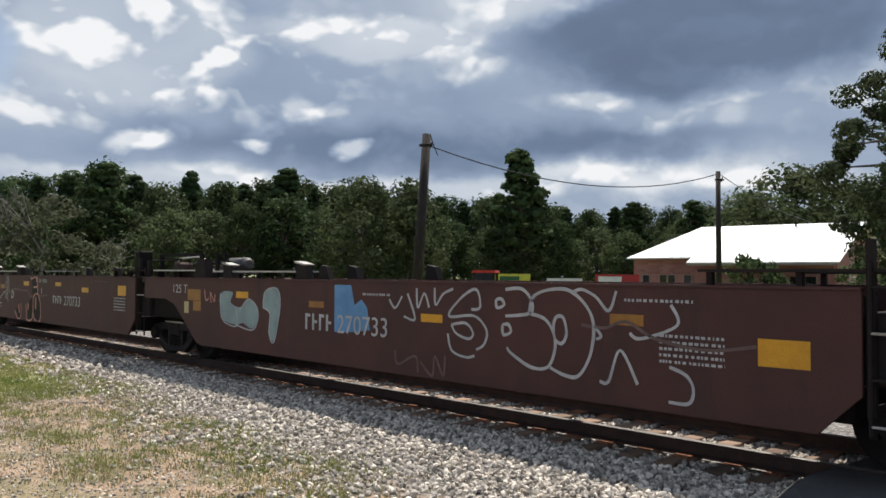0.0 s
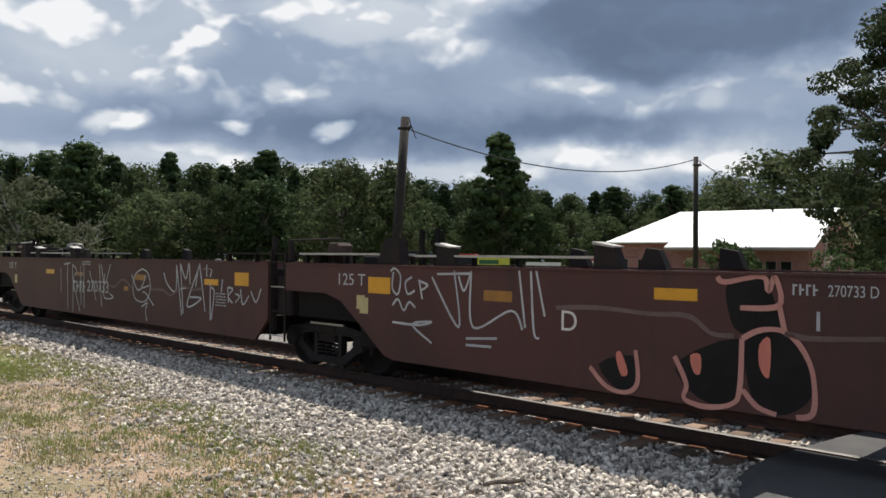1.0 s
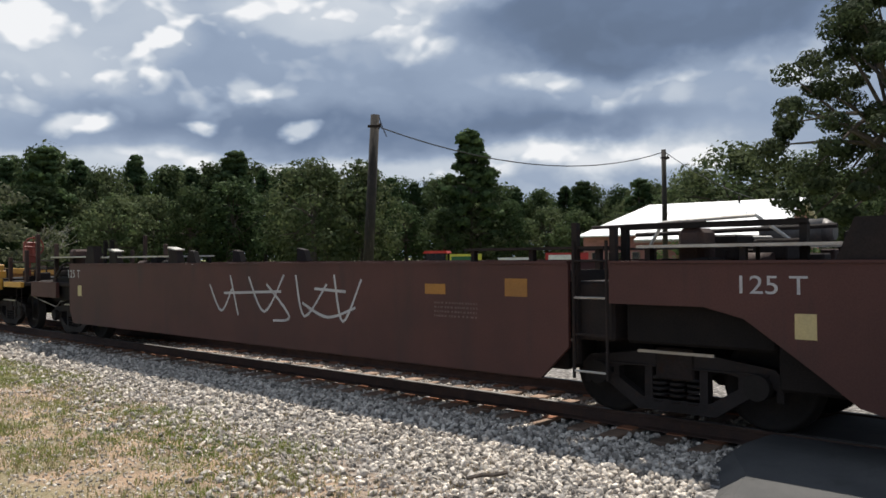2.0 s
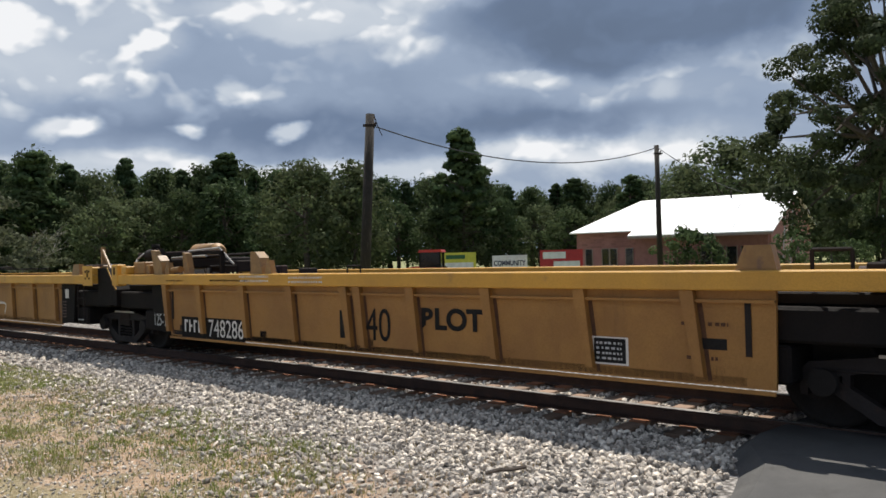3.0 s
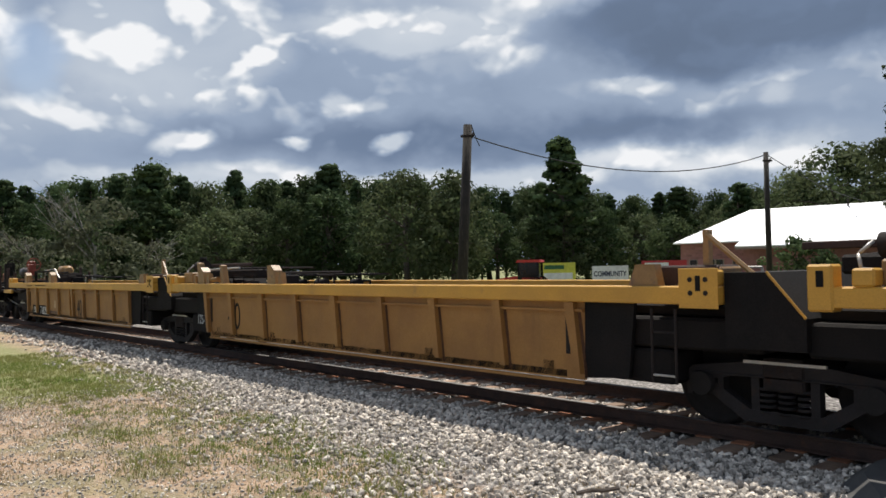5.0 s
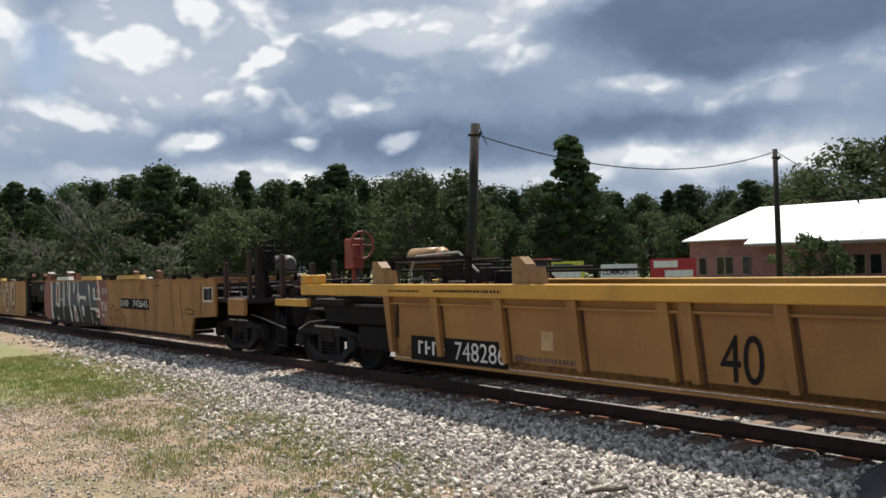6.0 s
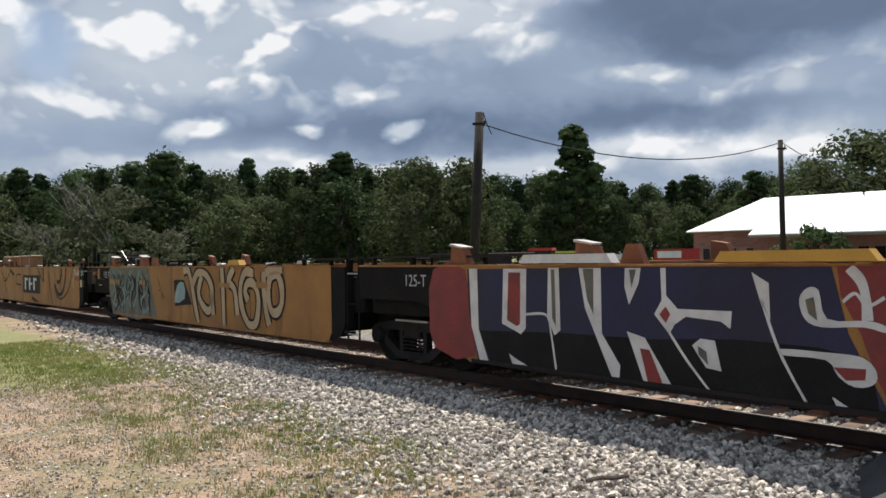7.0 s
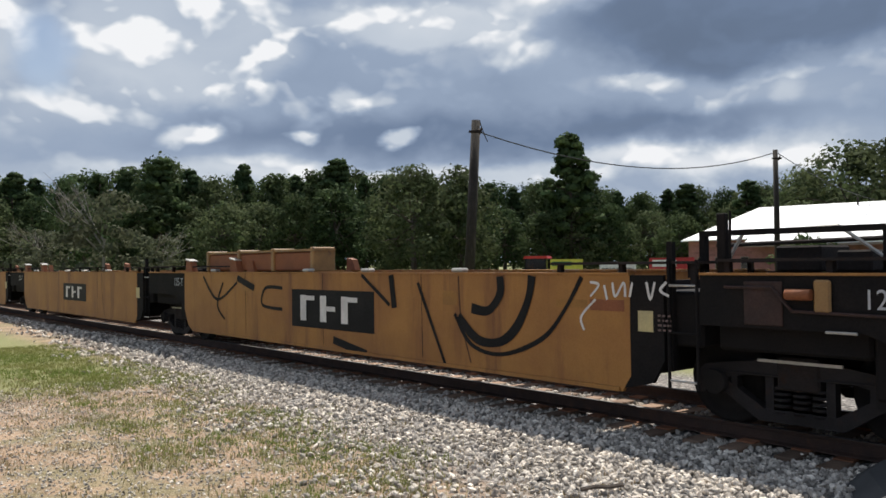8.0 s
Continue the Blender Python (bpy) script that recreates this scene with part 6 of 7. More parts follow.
part("operator_mark", block_letters(bmesh.new(), 1.18, 0.98, 0.75, 0.21, WALL - 0.008, 4), SILVER, u)
lettering("270733", 2.05, 0.95, 0.250, WALL - 0.008, SILVER, u, "lettering", 1.18)
part("reflector", boxes((5.66, 6.12, WALL - 0.004, WALL - 0.001, 1.29, 1.52)), REFLECT, u)
part("reflector", boxes((3.33, 3.78, WALL - 0.004, WALL - 0.001, 1.32, 1.44)), REFLECT, u)
part("reflector", boxes((1.33, 1.77, WALL - 0.004, WALL - 0.001, 1.45, 1.55)), REFLECT, u)
part("stencil", bars(bmesh.new(), 5.43, 0.92, 0.69, 0.34, WALL - 0.004, 5, 4), SILVER, u)
part("stencil", bars(bmesh.new(), 4.11, 1.58, 0.89, 0.05, WALL - 0.004, 1, 5), DULLSPRAY, u)

u = RED[3]
sprayed(u, SILVER, 0.028, WALL - 0.008, [
    [(-2.74, 1.49), (-2.69, 0.88)],
    [(-2.52, 1.58), (-2.11, 1.62)],
    [(-2.31, 1.58), (-2.23, 0.49)],
    [(-1.97, 1.58), (-1.9, 0.44)],
    [(-1.97, 1.58), (-1.71, 1.43), (-1.9, 1.17), (-1.45, 0.47)],
    [(-1.46, 1.55), (-1.39, 0.64)],
    [(-1.27, 1.59), (-1.21, 0.57)],
    [(-0.92, 1.45), (-0.51, 0.78)],
    [(-0.36, 1.61), (-0.19, 0.65)],
    [(-0.25, 1.61), (-0.03, 1.18), (0.27, 1.62)],
    [(-0.04, 1.4), (-0.06, 0.88), (0.44, 0.88), (0.22, 0.97)],
], "tall thin silver tag")
lettering("270733", -1.03, 0.97, 0.260, WALL - 0.012, SILVER, u, "lettering", 1.21)
part("operator_mark", block_letters(bmesh.new(), -1.88, 0.93, 0.77, 0.27, WALL - 0.012, 4), SILVER, u)
sprayed(u, SILVER, 0.03, WALL - 0.008, [
    [(1.87, 1.54), (2.14, 1.46), (2.27, 1.19), (2.14, 0.93), (1.87, 0.85), (1.54, 0.92), (1.44, 1.14), (1.54, 1.41), (1.87, 1.54)],
    [(1.37, 1.41), (1.63, 1.12), (1.83, 1.13), (2.06, 1.4)],
    [(1.83, 1.13), (2.21, 1.2)],
    [(1.91, 1.07), (2.1, 1.02), (2.44, 0.8)],
    [(1.87, 0.75), (2.14, 0.84), (2.06, 0.68), (2.14, 0.47)],
], "silver sprayed circle tag")
sprayed(u, SILVER, 0.035, WALL - 0.008, [
    [(2.87, 1.48), (3.02, 1.26), (3.38, 1.13), (3.41, 1.64)],
    [(3.41, 1.64), (3.64, 0.68)],
    [(3.56, 1.67), (3.7, 0.72)],
    [(3.56, 1.67), (3.79, 1.38), (3.91, 1.68), (3.96, 1.28)],
    [(3.52, 1.18), (3.82, 1.21)],
    [(4.28, 1.61), (4.18, 1.24)],
    [(4.31, 1.63), (3.85, 0.87), (4.41, 1.03), (3.96, 1.04)],
    [(4.32, 1.68), (4.44, 1.23), (4.55, 0.8)],
    [(4.59, 1.66), (4.6, 1.44)],
    [(4.78, 1.57), (4.73, 1.44)],
    [(4.73, 1.32), (4.76, 0.65), (4.88, 1.15), (4.78, 1.25)],
    [(5.17, 1.41), (5.13, 1.17)],
], "tall angular silver tag")
sprayed(u, DULLSPRAY, 0.05, WALL - 0.008, [
    [(0.17, 1.15), (0.52, 1.13), (0.89, 1.29), (1.16, 1.23), (1.42, 1.11)],
    [(2.29, 1.13), (2.85, 1.13), (3.18, 1.04), (3.67, 1.23), (4.07, 1.18), (4.49, 1.23)],
])
part("reflector", boxes((1.5, 2.02, WALL - 0.004, WALL - 0.001, 1.3, 1.42)), REFLECT_DULL, u)
part("reflector", boxes((4.5, 5.01, WALL - 0.004, WALL - 0.001, 1.29, 1.4)), REFLECT, u)
part("reflector", boxes((-3.79, -3.21, WALL - 0.004, WALL - 0.001, 1.33, 1.44)), REFLECT, u)
part("reflector", boxes((0.98, 1.2, WALL - 0.004, WALL - 0.001, 1.06, 1.15)), REFLECT_DULL, u)
part("reflector", boxes((-1.74, -1.31, WALL - 0.004, WALL - 0.001, 1.32, 1.41)), REFLECT_DULL, u)
part("stencil", bars(bmesh.new(), 4.93, 0.91, 0.37, 0.26, WALL - 0.004, 5, 6), SILVER, u)
part("stencil", bars(bmesh.new(), 4.46, 1.56, 0.32, 0.04, WALL - 0.004, 1, 7), SILVER, u)
part("stencil", bars(bmesh.new(), -1.4, 1.57, 0.54, 0.11, WALL - 0.004, 2, 12), SILVER, u)
sprayed(u, SILVER, 0.03, WALL - 0.008, [
    [(5.35, 1.27), (5.39, 1)],
    [(5.35, 1.27), (5.53, 1.24), (5.38, 1.11), (5.53, 1)],
    [(5.62, 1.16), (5.76, 1.13), (5.62, 1.01)],
    [(5.79, 1.25), (5.87, 0.99), (6.07, 1.15)],
    [(6.13, 1.23), (6.29, 1.05), (6.45, 1.28)],
])
part("reflector", boxes((5.58, 6.04, WALL - 0.004, WALL - 0.001, 1.31, 1.54)), REFLECT, u)

u = RED[4]
sprayed(u, SILVER, 0.04, WALL - 0.008, [
    [(-0.11, 1.52), (0.12, 0.86)],
    [(0.44, 1.5), (0.87, 0.95), (1.41, 1.54)],
    [(1.71, 1.54), (1.92, 0.92), (2.46, 1.41)],
    [(2.63, 1.55), (2.82, 0.88), (3.23, 1.49)],
    [(-0.31, 1.22), (1.33, 1.28)],
    [(0.94, 1.39), (1.54, 0.9), (1.11, 0.82)],
    [(2.17, 1.34), (2.89, 1.31)],
    [(1.87, 1.12), (2.47, 0.93), (3.1, 1.09)],
    [(-0.76, 1.36), (-0.4, 0.92), (-0.06, 1.3)],
], "silver sprayed tag")
part("reflector", boxes((5.79, 6.12, WALL - 0.004, WALL - 0.001, 1.32, 1.53)), REFLECT_DULL, u)
part("reflector", boxes((4.47, 4.83, WALL - 0.004, WALL - 0.001, 1.32, 1.45)), REFLECT_DULL, u)
part("stencil", bars(bmesh.new(), 4.63, 1.02, 0.74, 0.22, WALL - 0.004, 4, 8), DULLSPRAY, u)

lettering("125 T", -6.75, 1.42, 0.17, WALL - 0.004, SILVER, RED[1], "lettering", 0.62)
part("placard", boxes((-6.25, -6.06, WALL - 0.003, WALL + 0.001, 1.02, 1.25)), PALESIGN, RED[1])

lettering("125 T", -6.75, 1.42, 0.17, WALL - 0.004, SILVER, RED[2], "lettering", 0.62)
part("placard", boxes((-6.25, -6.06, WALL - 0.003, WALL + 0.001, 1.02, 1.25)), PALESIGN, RED[2])

lettering("125 T", -6.75, 1.42, 0.17, WALL - 0.004, SILVER, RED[3], "lettering", 0.62)
part("placard", boxes((-6.25, -6.06, WALL - 0.003, WALL + 0.001, 1.02, 1.25)), PALESIGN, RED[3])

lettering("125 T", -6.75, 1.42, 0.17, WALL - 0.004, SILVER, RED[4], "lettering", 0.62)
part("placard", boxes((-6.25, -6.06, WALL - 0.003, WALL + 0.001, 1.02, 1.25)), PALESIGN, RED[4])

u = TTX[0]
part("number_plate", boxes((-4.65, -2.62, SHEET - 0.004, SHEET - 0.001, 0.39, 0.78)), BLACK, u)
lettering("748286", -3.72, 0.46, 0.300, SHEET - 0.012, WHITEPAINT, u, "lettering", 1.07)
part("operator_mark", block_letters(bmesh.new(), -4.53, 0.51, 0.62, 0.22, SHEET - 0.012, 4), WHITEPAINT, u)
lettering("40", 0.39, 0.61, 0.450, SHEET - 0.008, BLACKSPRAY, u, "lettering", 0.50)
lettering("BLOT", 1.49, 0.82, 0.260, SHEET - 0.008, BLACKSPRAY, u, "lettering", 1.06, bold=0.014)
part("slot", boxes((-0.18, -0.02, SHEET - 0.004, SHEET - 0.001, 0.61, 1.01)), BLACKSPRAY, u)
part("stencil", bars(bmesh.new(), -2.6, 1.4, 0.82, 0.14, CHORDFACE - 0.004, 2, 9), WHITEPAINT, u)
part("stencil", bars(bmesh.new(), -1.26, 1.39, 0.84, 0.13, CHORDFACE - 0.004, 2, 10), WHITEPAINT, u)
part("placard", boxes((4.09, 4.54, SHEET - 0.004, SHEET - 0.001, 0.54, 0.84)), WHITEPAINT, u)
part("placard", boxes((4.12, 4.51, SHEET - 0.007, SHEET - 0.004, 0.56, 0.825)), BLACKSPRAY, u)
part("stencil", bars(bmesh.new(), 4.15, 0.58, 0.33, 0.22, SHEET - 0.008, 4, 21), SILVER, u)
part("stencil", bars(bmesh.new(), 5.15, 0.98, 0.5, 0.08, SHEET - 0.004, 1, 22), RUST_SHADE, u)
part("stencil", boxes((5.28, 5.62, SHEET - 0.004, SHEET - 0.001, 0.77, 0.88)), BLACKSPRAY, u)
part("stencil", bars(bmesh.new(), 5.2, 0.64, 0.35, 0.08, SHEET - 0.004, 1, 23), RUST_SHADE, u)
lettering("125-T", -5.63, 0.58, 0.230, SHEET - 0.012, SILVER, u, "lettering", 0.46)
part("stencil", bars(bmesh.new(), -3.5, 1.41, 1.18, 0.06, CHORDFACE - 0.004, 1, 11), BLACK, u)
part("stencil", bars(bmesh.new(), -5, 1.41, 0.61, 0.05, CHORDFACE - 0.004, 1, 12), BLACK, u)

u = TTX[1]
lettering("40", -5.02, 0.71, 0.410, SHEET - 0.008, BLACKSPRAY, u, "lettering", 0.49)
sprayed(u, BLACKSPRAY, 0.05, SHEET - 0.008, [
    [(-2.5, 1.28), (-2.22, 0.98), (-2.09, 0.83), (-1.81, 0.85), (-1.62, 1.05), (-1.44, 1.27)],
    [(-2.09, 0.96), (-1.78, 0.97)],
], "dark looped cable stain")
part("placard", boxes((5.52, 5.7, SHEET - 0.01, SHEET - 0.007, 1.03, 1.23)), WHITEPAINT, u)
part("stencil", bars(bmesh.new(), 5.03, 0.58, 0.53, 0.40, SHEET - 0.004, 6, 13), DULLSPRAY, u)
sprayed(u, WHITEPAINT, 0.05, SHEET - 0.004, [
    [(1.43, 0.85), (1.84, 0.82), (1.77, 0.58)],
])

u = TTX[2]
lettering("40", -4.84, 0.58, 0.500, SHEET - 0.008, BLACKSPRAY, u, "lettering", 0.46)
sprayed(u, FADED, 0.09, SHEET - 0.004, [
    [(1.42, 0.98), (1.97, 0.99), (2.11, 0.83), (1.93, 0.58)],
    [(1.59, 0.96), (1.64, 0.59)],
    [(1.1, 1.01), (1.21, 0.57)],
    [(2.14, 0.94), (2.31, 0.78)],
], "faded pale spray marks")
lettering("125-T", -5.85, 0.66, 0.2, SHEET - 0.006, SILVER, u, "lettering", 0.45)

for k in (1, 3):
    lettering("125-T", -5.85, 0.66, 0.2, SHEET - 0.006, SILVER, TTX[k], "lettering", 0.45)
lettering("40", -4.35, 0.62, 0.55, SHEET - 0.004, BLACKSPRAY, TTX[3], "lettering", 0.55)

u = TTX[4]
part("number_plate", boxes((-4.78, -2.67, SHEET - 0.004, SHEET - 0.001, 0.41, 0.77)), BLACK, u)
lettering("748286", -3.75, 0.47, 0.260, SHEET - 0.012, WHITEPAINT, u, "lettering", 1.04)
part("operator_mark", block_letters(bmesh.new(), -4.6, 0.5, 0.67, 0.20, SHEET - 0.012, 4), WHITEPAINT, u)
lettering("40", 0.46, 0.55, 0.490, SHEET - 0.008, BLACKSPRAY, u, "lettering", 0.48)
part("stencil", bars(bmesh.new(), -2.55, 0.51, 1.08, 0.14, SHEET - 0.004, 1, 14), DULLSPRAY, u)
part("stencil", bars(bmesh.new(), -5.21, 1.41, 0.78, 0.07, CHORDFACE - 0.004, 1, 15), BLACK, u)
part("stencil", bars(bmesh.new(), -4.09, 1.41, 1.42, 0.08, CHORDFACE - 0.004, 1, 16), BLACK, u)
part("placard", boxes((-2.06, -1.86, SHEET - 0.004, SHEET - 0.001, 0.71, 0.95)), FADED, u)

u = DTTX[0]
filled(u, NAVY, WALL - 0.004, 1, [
    [(-5.52, 1.6), (-2.88, 1.63), (-0.45, 1.63), (-0.31, 1.02), (0.03, 0.34), (-1.3, 0.3), (-2.92, 0.29), (-5.33, 0.35), (-5.5, 1)],
], "navy and black sprayed mural field")
filled(u, REDSPRAY, WALL - 0.004, 2, [
    [(-0.4, 1.63), (0.51, 1.61), (0.64, 1.26), (0.55, 0.77), (0.48, 0.49), (0.08, 0.35), (-0.2, 1.02)],
    [(-6.28, 1.6), (-5.58, 1.6), (-5.37, 0.4), (-6.26, 0.45), (-6.39, 0.98)],
], "dark red sprayed field")
filled(u, BLACKSPRAY, WALL - 0.006, 1, [
    [(-5.3, 0.76), (-3.72, 0.82), (-2.47, 0.83), (-1.44, 0.9), (-0.58, 0.88), (-0.13, 0.79), (-0.05, 0.33), (-1.46, 0.26), (-3.74, 0.28), (-5.04, 0.3)],
])
filled(u, WHITEPAINT, WALL - 0.008, 1, [
    [(-5.48, 1.61), (-5.31, 1.61), (-5.3, 0.78), (-5.1, 0.33), (-5.28, 0.33), (-5.45, 0.83)],
    [(-4.79, 1.61), (-4.36, 1.61), (-4.39, 0.84), (-4.48, 0.76), (-4.83, 0.88)],
    [(-3.98, 1.62), (-3.8, 1.62), (-3.79, 0.85), (-3.89, 0.78), (-4.01, 0.99)],
    [(-3.48, 1.62), (-3.14, 1.62), (-3.14, 0.85), (-2.88, 0.5), (-2.9, 0.33), (-2.99, 0.33), (-3.18, 0.71), (-3.39, 1.14)],
    [(-2.79, 1.62), (-2.57, 1.62), (-2.6, 1.45), (-2.74, 1.2), (-2.8, 1.4)],
    [(-2.31, 1.62), (-2.24, 1.62), (-2.24, 1.32), (-2.1, 1.18), (-1.46, 1.18), (-1.48, 1.0), (-1.59, 1.07), (-2.0, 1.1), (-2.14, 1.01), (-2.21, 0.9), (-2.4, 1.11), (-2.3, 1.27)],
    [(-2.78, 0.9), (-2.53, 0.84), (-2.18, 0.33), (-2.55, 0.33)],
    [(-1.93, 0.8), (-1.83, 0.88), (-1.66, 0.87), (-1.59, 0.56), (-1.77, 0.58)],
    [(-1.24, 1.58), (-1.06, 1.47), (-1.05, 1.11), (-1.14, 1.25)],
    [(-4.71, 0.49), (-4.55, 0.42), (-4.28, 0.33), (-4.63, 0.33)],
    [(-0.47, 0.44), (-0.27, 0.33), (-0.42, 0.33)],
], "white sprayed edges of large block letters")
filled(u, WHITEPAINT, WALL - 0.008, 3, [
    [(-0.76, 1.32), (-0.68, 1.43), (-0.57, 1.41), (-0.5, 1.15), (-0.15, 1.15), (0.01, 1.11), (0.01, 1.05), (-0.18, 1.09), (-0.55, 1.07), (-0.71, 1.14)],
    [(-0.95, 0.84), (-0.52, 0.84), (-0.19, 0.82), (-0.07, 0.69), (-0.11, 0.58), (-0.27, 0.55), (-0.41, 0.63), (-0.52, 0.77), (-0.92, 0.78)],
])
sprayed(u, WHITEPAINT, 0.03, WALL - 0.008, [
    [(-4.39, 1.02), (-4.03, 1.03), (-3.95, 0.81), (-3.87, 0.33)],
    [(-2.21, 0.92), (-1.99, 0.63), (-1.72, 0.33)],
    [(-1.14, 1.31), (-0.96, 0.8), (-0.7, 0.33)],
])
sprayed(u, WHITEPAINT, 0.09, WALL - 0.008, [[(-0.29, 1.62), (-0.19, 1.5), (-0.15, 1.34), (-0.14, 1.15)]])
filled(u, REDSPRAY, WALL - 0.012, 1, [
    [(-4.69, 1.56), (-4.47, 1.56), (-4.49, 0.89), (-4.55, 0.86), (-4.73, 0.93)],
    [(-2.33, 1.11), (-2.25, 1.2), (-2.19, 1.12), (-2.25, 1.02)],
    [(-2.6, 0.72), (-2.47, 0.71), (-2.3, 0.34), (-2.5, 0.35)],
    [(-0.45, 0.71), (-0.16, 0.72), (-0.17, 0.62), (-0.34, 0.6)],
])
filled(u, GREYGREEN, WALL - 0.012, 1, [
    [(-3.41, 1.61), (-3.25, 1.61), (-3.26, 1.07), (-3.35, 1.24)],
    [(-3.93, 1.6), (-3.87, 1.6), (-3.86, 0.89), (-3.92, 0.99)],
    [(-2.73, 1.6), (-2.63, 1.6), (-2.7, 1.4)],
    [(-1.86, 0.8), (-1.76, 0.75), (-1.74, 0.61), (-1.85, 0.71)],
    [(-0.7, 1.32), (-0.62, 1.35), (-0.59, 1.13), (-0.67, 1.19)],
])
part("number_plate", boxes((1.75, 3.95, WALL - 0.004, WALL - 0.001, 0.88, 1.16)), BLACK, u)
lettering("742645", 2.77, 0.95, 0.180, WALL - 0.012, WHITEPAINT, u, "lettering", 1.13)
part("operator_mark", block_letters(bmesh.new(), 1.82, 0.94, 0.68, 0.17, WALL - 0.012, 4), WHITEPAINT, u)
part("placard", boxes((7.35, 7.85, WALL - 0.004, WALL - 0.001, 1.15, 1.48)), WHITEPAINT, u)
part("placard", boxes((7.39, 7.62, WALL - 0.007, WALL - 0.004, 1.19, 1.45)), GRIME, u)
part("placard", boxes((7.64, 7.82, WALL - 0.007, WALL - 0.004, 1.2, 1.46)), GRIME, u)
sprayed(u, WHITEPAINT, 0.03, WALL - 0.012, [
    [(0.1, 1.03), (0.13, 0.78)],
    [(0.1, 1.03), (0.23, 0.98), (0.13, 0.91), (0.24, 0.77)],
    [(0.27, 1.01), (0.4, 1.03)],
    [(0.33, 1.01), (0.34, 0.76)],
    [(0.43, 1.01), (0.44, 0.73)],
    [(0.54, 1.02), (0.55, 0.74)],
    [(0.44, 0.87), (0.55, 0.88)],
    [(-0.35, 1.31), (-0.24, 1.39), (-0.14, 1.28), (0.01, 1.36)],
    [(0.14, 0.71), (0.24, 0.61), (0.39, 0.69), (0.52, 0.49)],
])
lettering("2018", 0.16, 1.27, 0.160, WALL - 0.012, WHITEPAINT, u, "lettering", 0.44)
sprayed(u, BLACKSPRAY, 0.03, WALL - 0.008, [
    [(0.85, 0.76), (0.99, 0.87), (1.2, 0.95), (1.32, 0.79), (1.57, 0.84), (1.87, 0.73), (2.09, 0.63), (2.17, 0.48), (2.08, 0.32), (1.79, 0.32), (1.47, 0.25), (1.27, 0.39), (0.97, 0.46), (0.85, 0.76)],
    [(0.89, 0.66), (1.02, 0.53)],
    [(1.36, 0.69), (1.44, 0.57), (1.52, 0.71)],
    [(1.64, 0.65), (1.75, 0.5), (1.87, 0.67)],
])
part("reflector", boxes((0.8, 1.21, WALL - 0.004, WALL - 0.001, 1.18, 1.27)), REFLECT_DULL, u)
# shade of creases, ridges and an oval recess painted as flat lines
sprayed(u, RUST_SHADE, 0.03, WALL - 0.004, [
    [(5.45, 1.59), (5.47, 1.04), (5.61, 0.49)],
    [(6.02, 1.59), (6.06, 1.06), (6.25, 0.44)],
    [(7.22, 1.58), (7.18, 0.82)],
    [(6.32, 0.94), (6.58, 0.97), (6.89, 0.91), (6.62, 0.85), (6.32, 0.88)],
    [(4.36, 1.51), (4.7, 1.51)],
], "creases, ridges and a recess drawn as dark rust-brown lines")

u = DTTX[1]
filled(u, GREYGREEN, WALL - 0.004, 1, [
    [(-5.92, 1.61), (-2.76, 1.64), (-2.41, 0.95), (-2.14, 0.38), (-3.59, 0.24), (-5.63, 0.31), (-5.93, 1)],
], "grey-green sprayed mural field")
sprayed(u, TEAL, 0.1, WALL - 0.008, [
    [(-5.6, 1.53), (-5.3, 1.23), (-5.72, 0.69), (-5.02, 0.53)],
    [(-5, 1.53), (-4.63, 1.04), (-4.83, 0.44)],
    [(-4.07, 1.54), (-4.26, 1.06), (-3.83, 0.6), (-3.57, 1.08)],
    [(-3.39, 1.55), (-3.57, 0.89), (-3.18, 0.46), (-2.63, 0.67), (-2.78, 1.11)],
])
rnd = random.Random(17)
for mat, wide, count, lift in ((BLACKSPRAY, 0.055, 15, 0.012), (PALEBLUE, 0.035, 9, 0.016), (BLACKSPRAY, 0.02, 9, 0.020)):
    curls = []
    for i in range(count):
        x, z = -5.65 + 3.0 * (i + rnd.random() * 0.7) / count, rnd.uniform(1.25, 1.5)
        pts = [(x, z)]
        for k in range(4):
            x, z = min(-2.6, max(-5.8, x + rnd.uniform(-0.28, 0.3))), max(0.42, z - rnd.uniform(0.1, 0.3))
            pts.append((x, z))
        curls.append(pts)
    sprayed(u, mat, wide, WALL - lift, curls)
filled(u, BLACKSPRAY, WALL - 0.004, 1, [
    [(-0.95, 1.33), (-0.32, 1.34), (0.14, 0.77), (-0.91, 0.7)],
])
filled(u, PALEBLUE, WALL - 0.008, 2, [
    [(-0.72, 1.22), (-0.33, 1.27), (-0.28, 0.89), (-0.91, 0.78)],
])
sprayed(u, BLACKSPRAY, 0.27, WALL - 0.008, [
    [(-0.32, 1.55), (-0.05, 1.57), (0.15, 1.28), (0.34, 0.78), (0.53, 0.37)],
    [(0.2, 1.21), (0.51, 1.5), (0.97, 1.47), (1.28, 1.18), (1.27, 0.78), (1.05, 0.66), (0.73, 0.81), (0.55, 1.08), (0.74, 1.44)],
    [(1.27, 1.11), (1.35, 0.58)],
    [(1.82, 1.62), (1.87, 1.14), (1.91, 0.38)],
    [(2.42, 1.62), (2.16, 1.34), (2.45, 1.16), (2.58, 0.63)],
], "black shadow of sprayed letters")
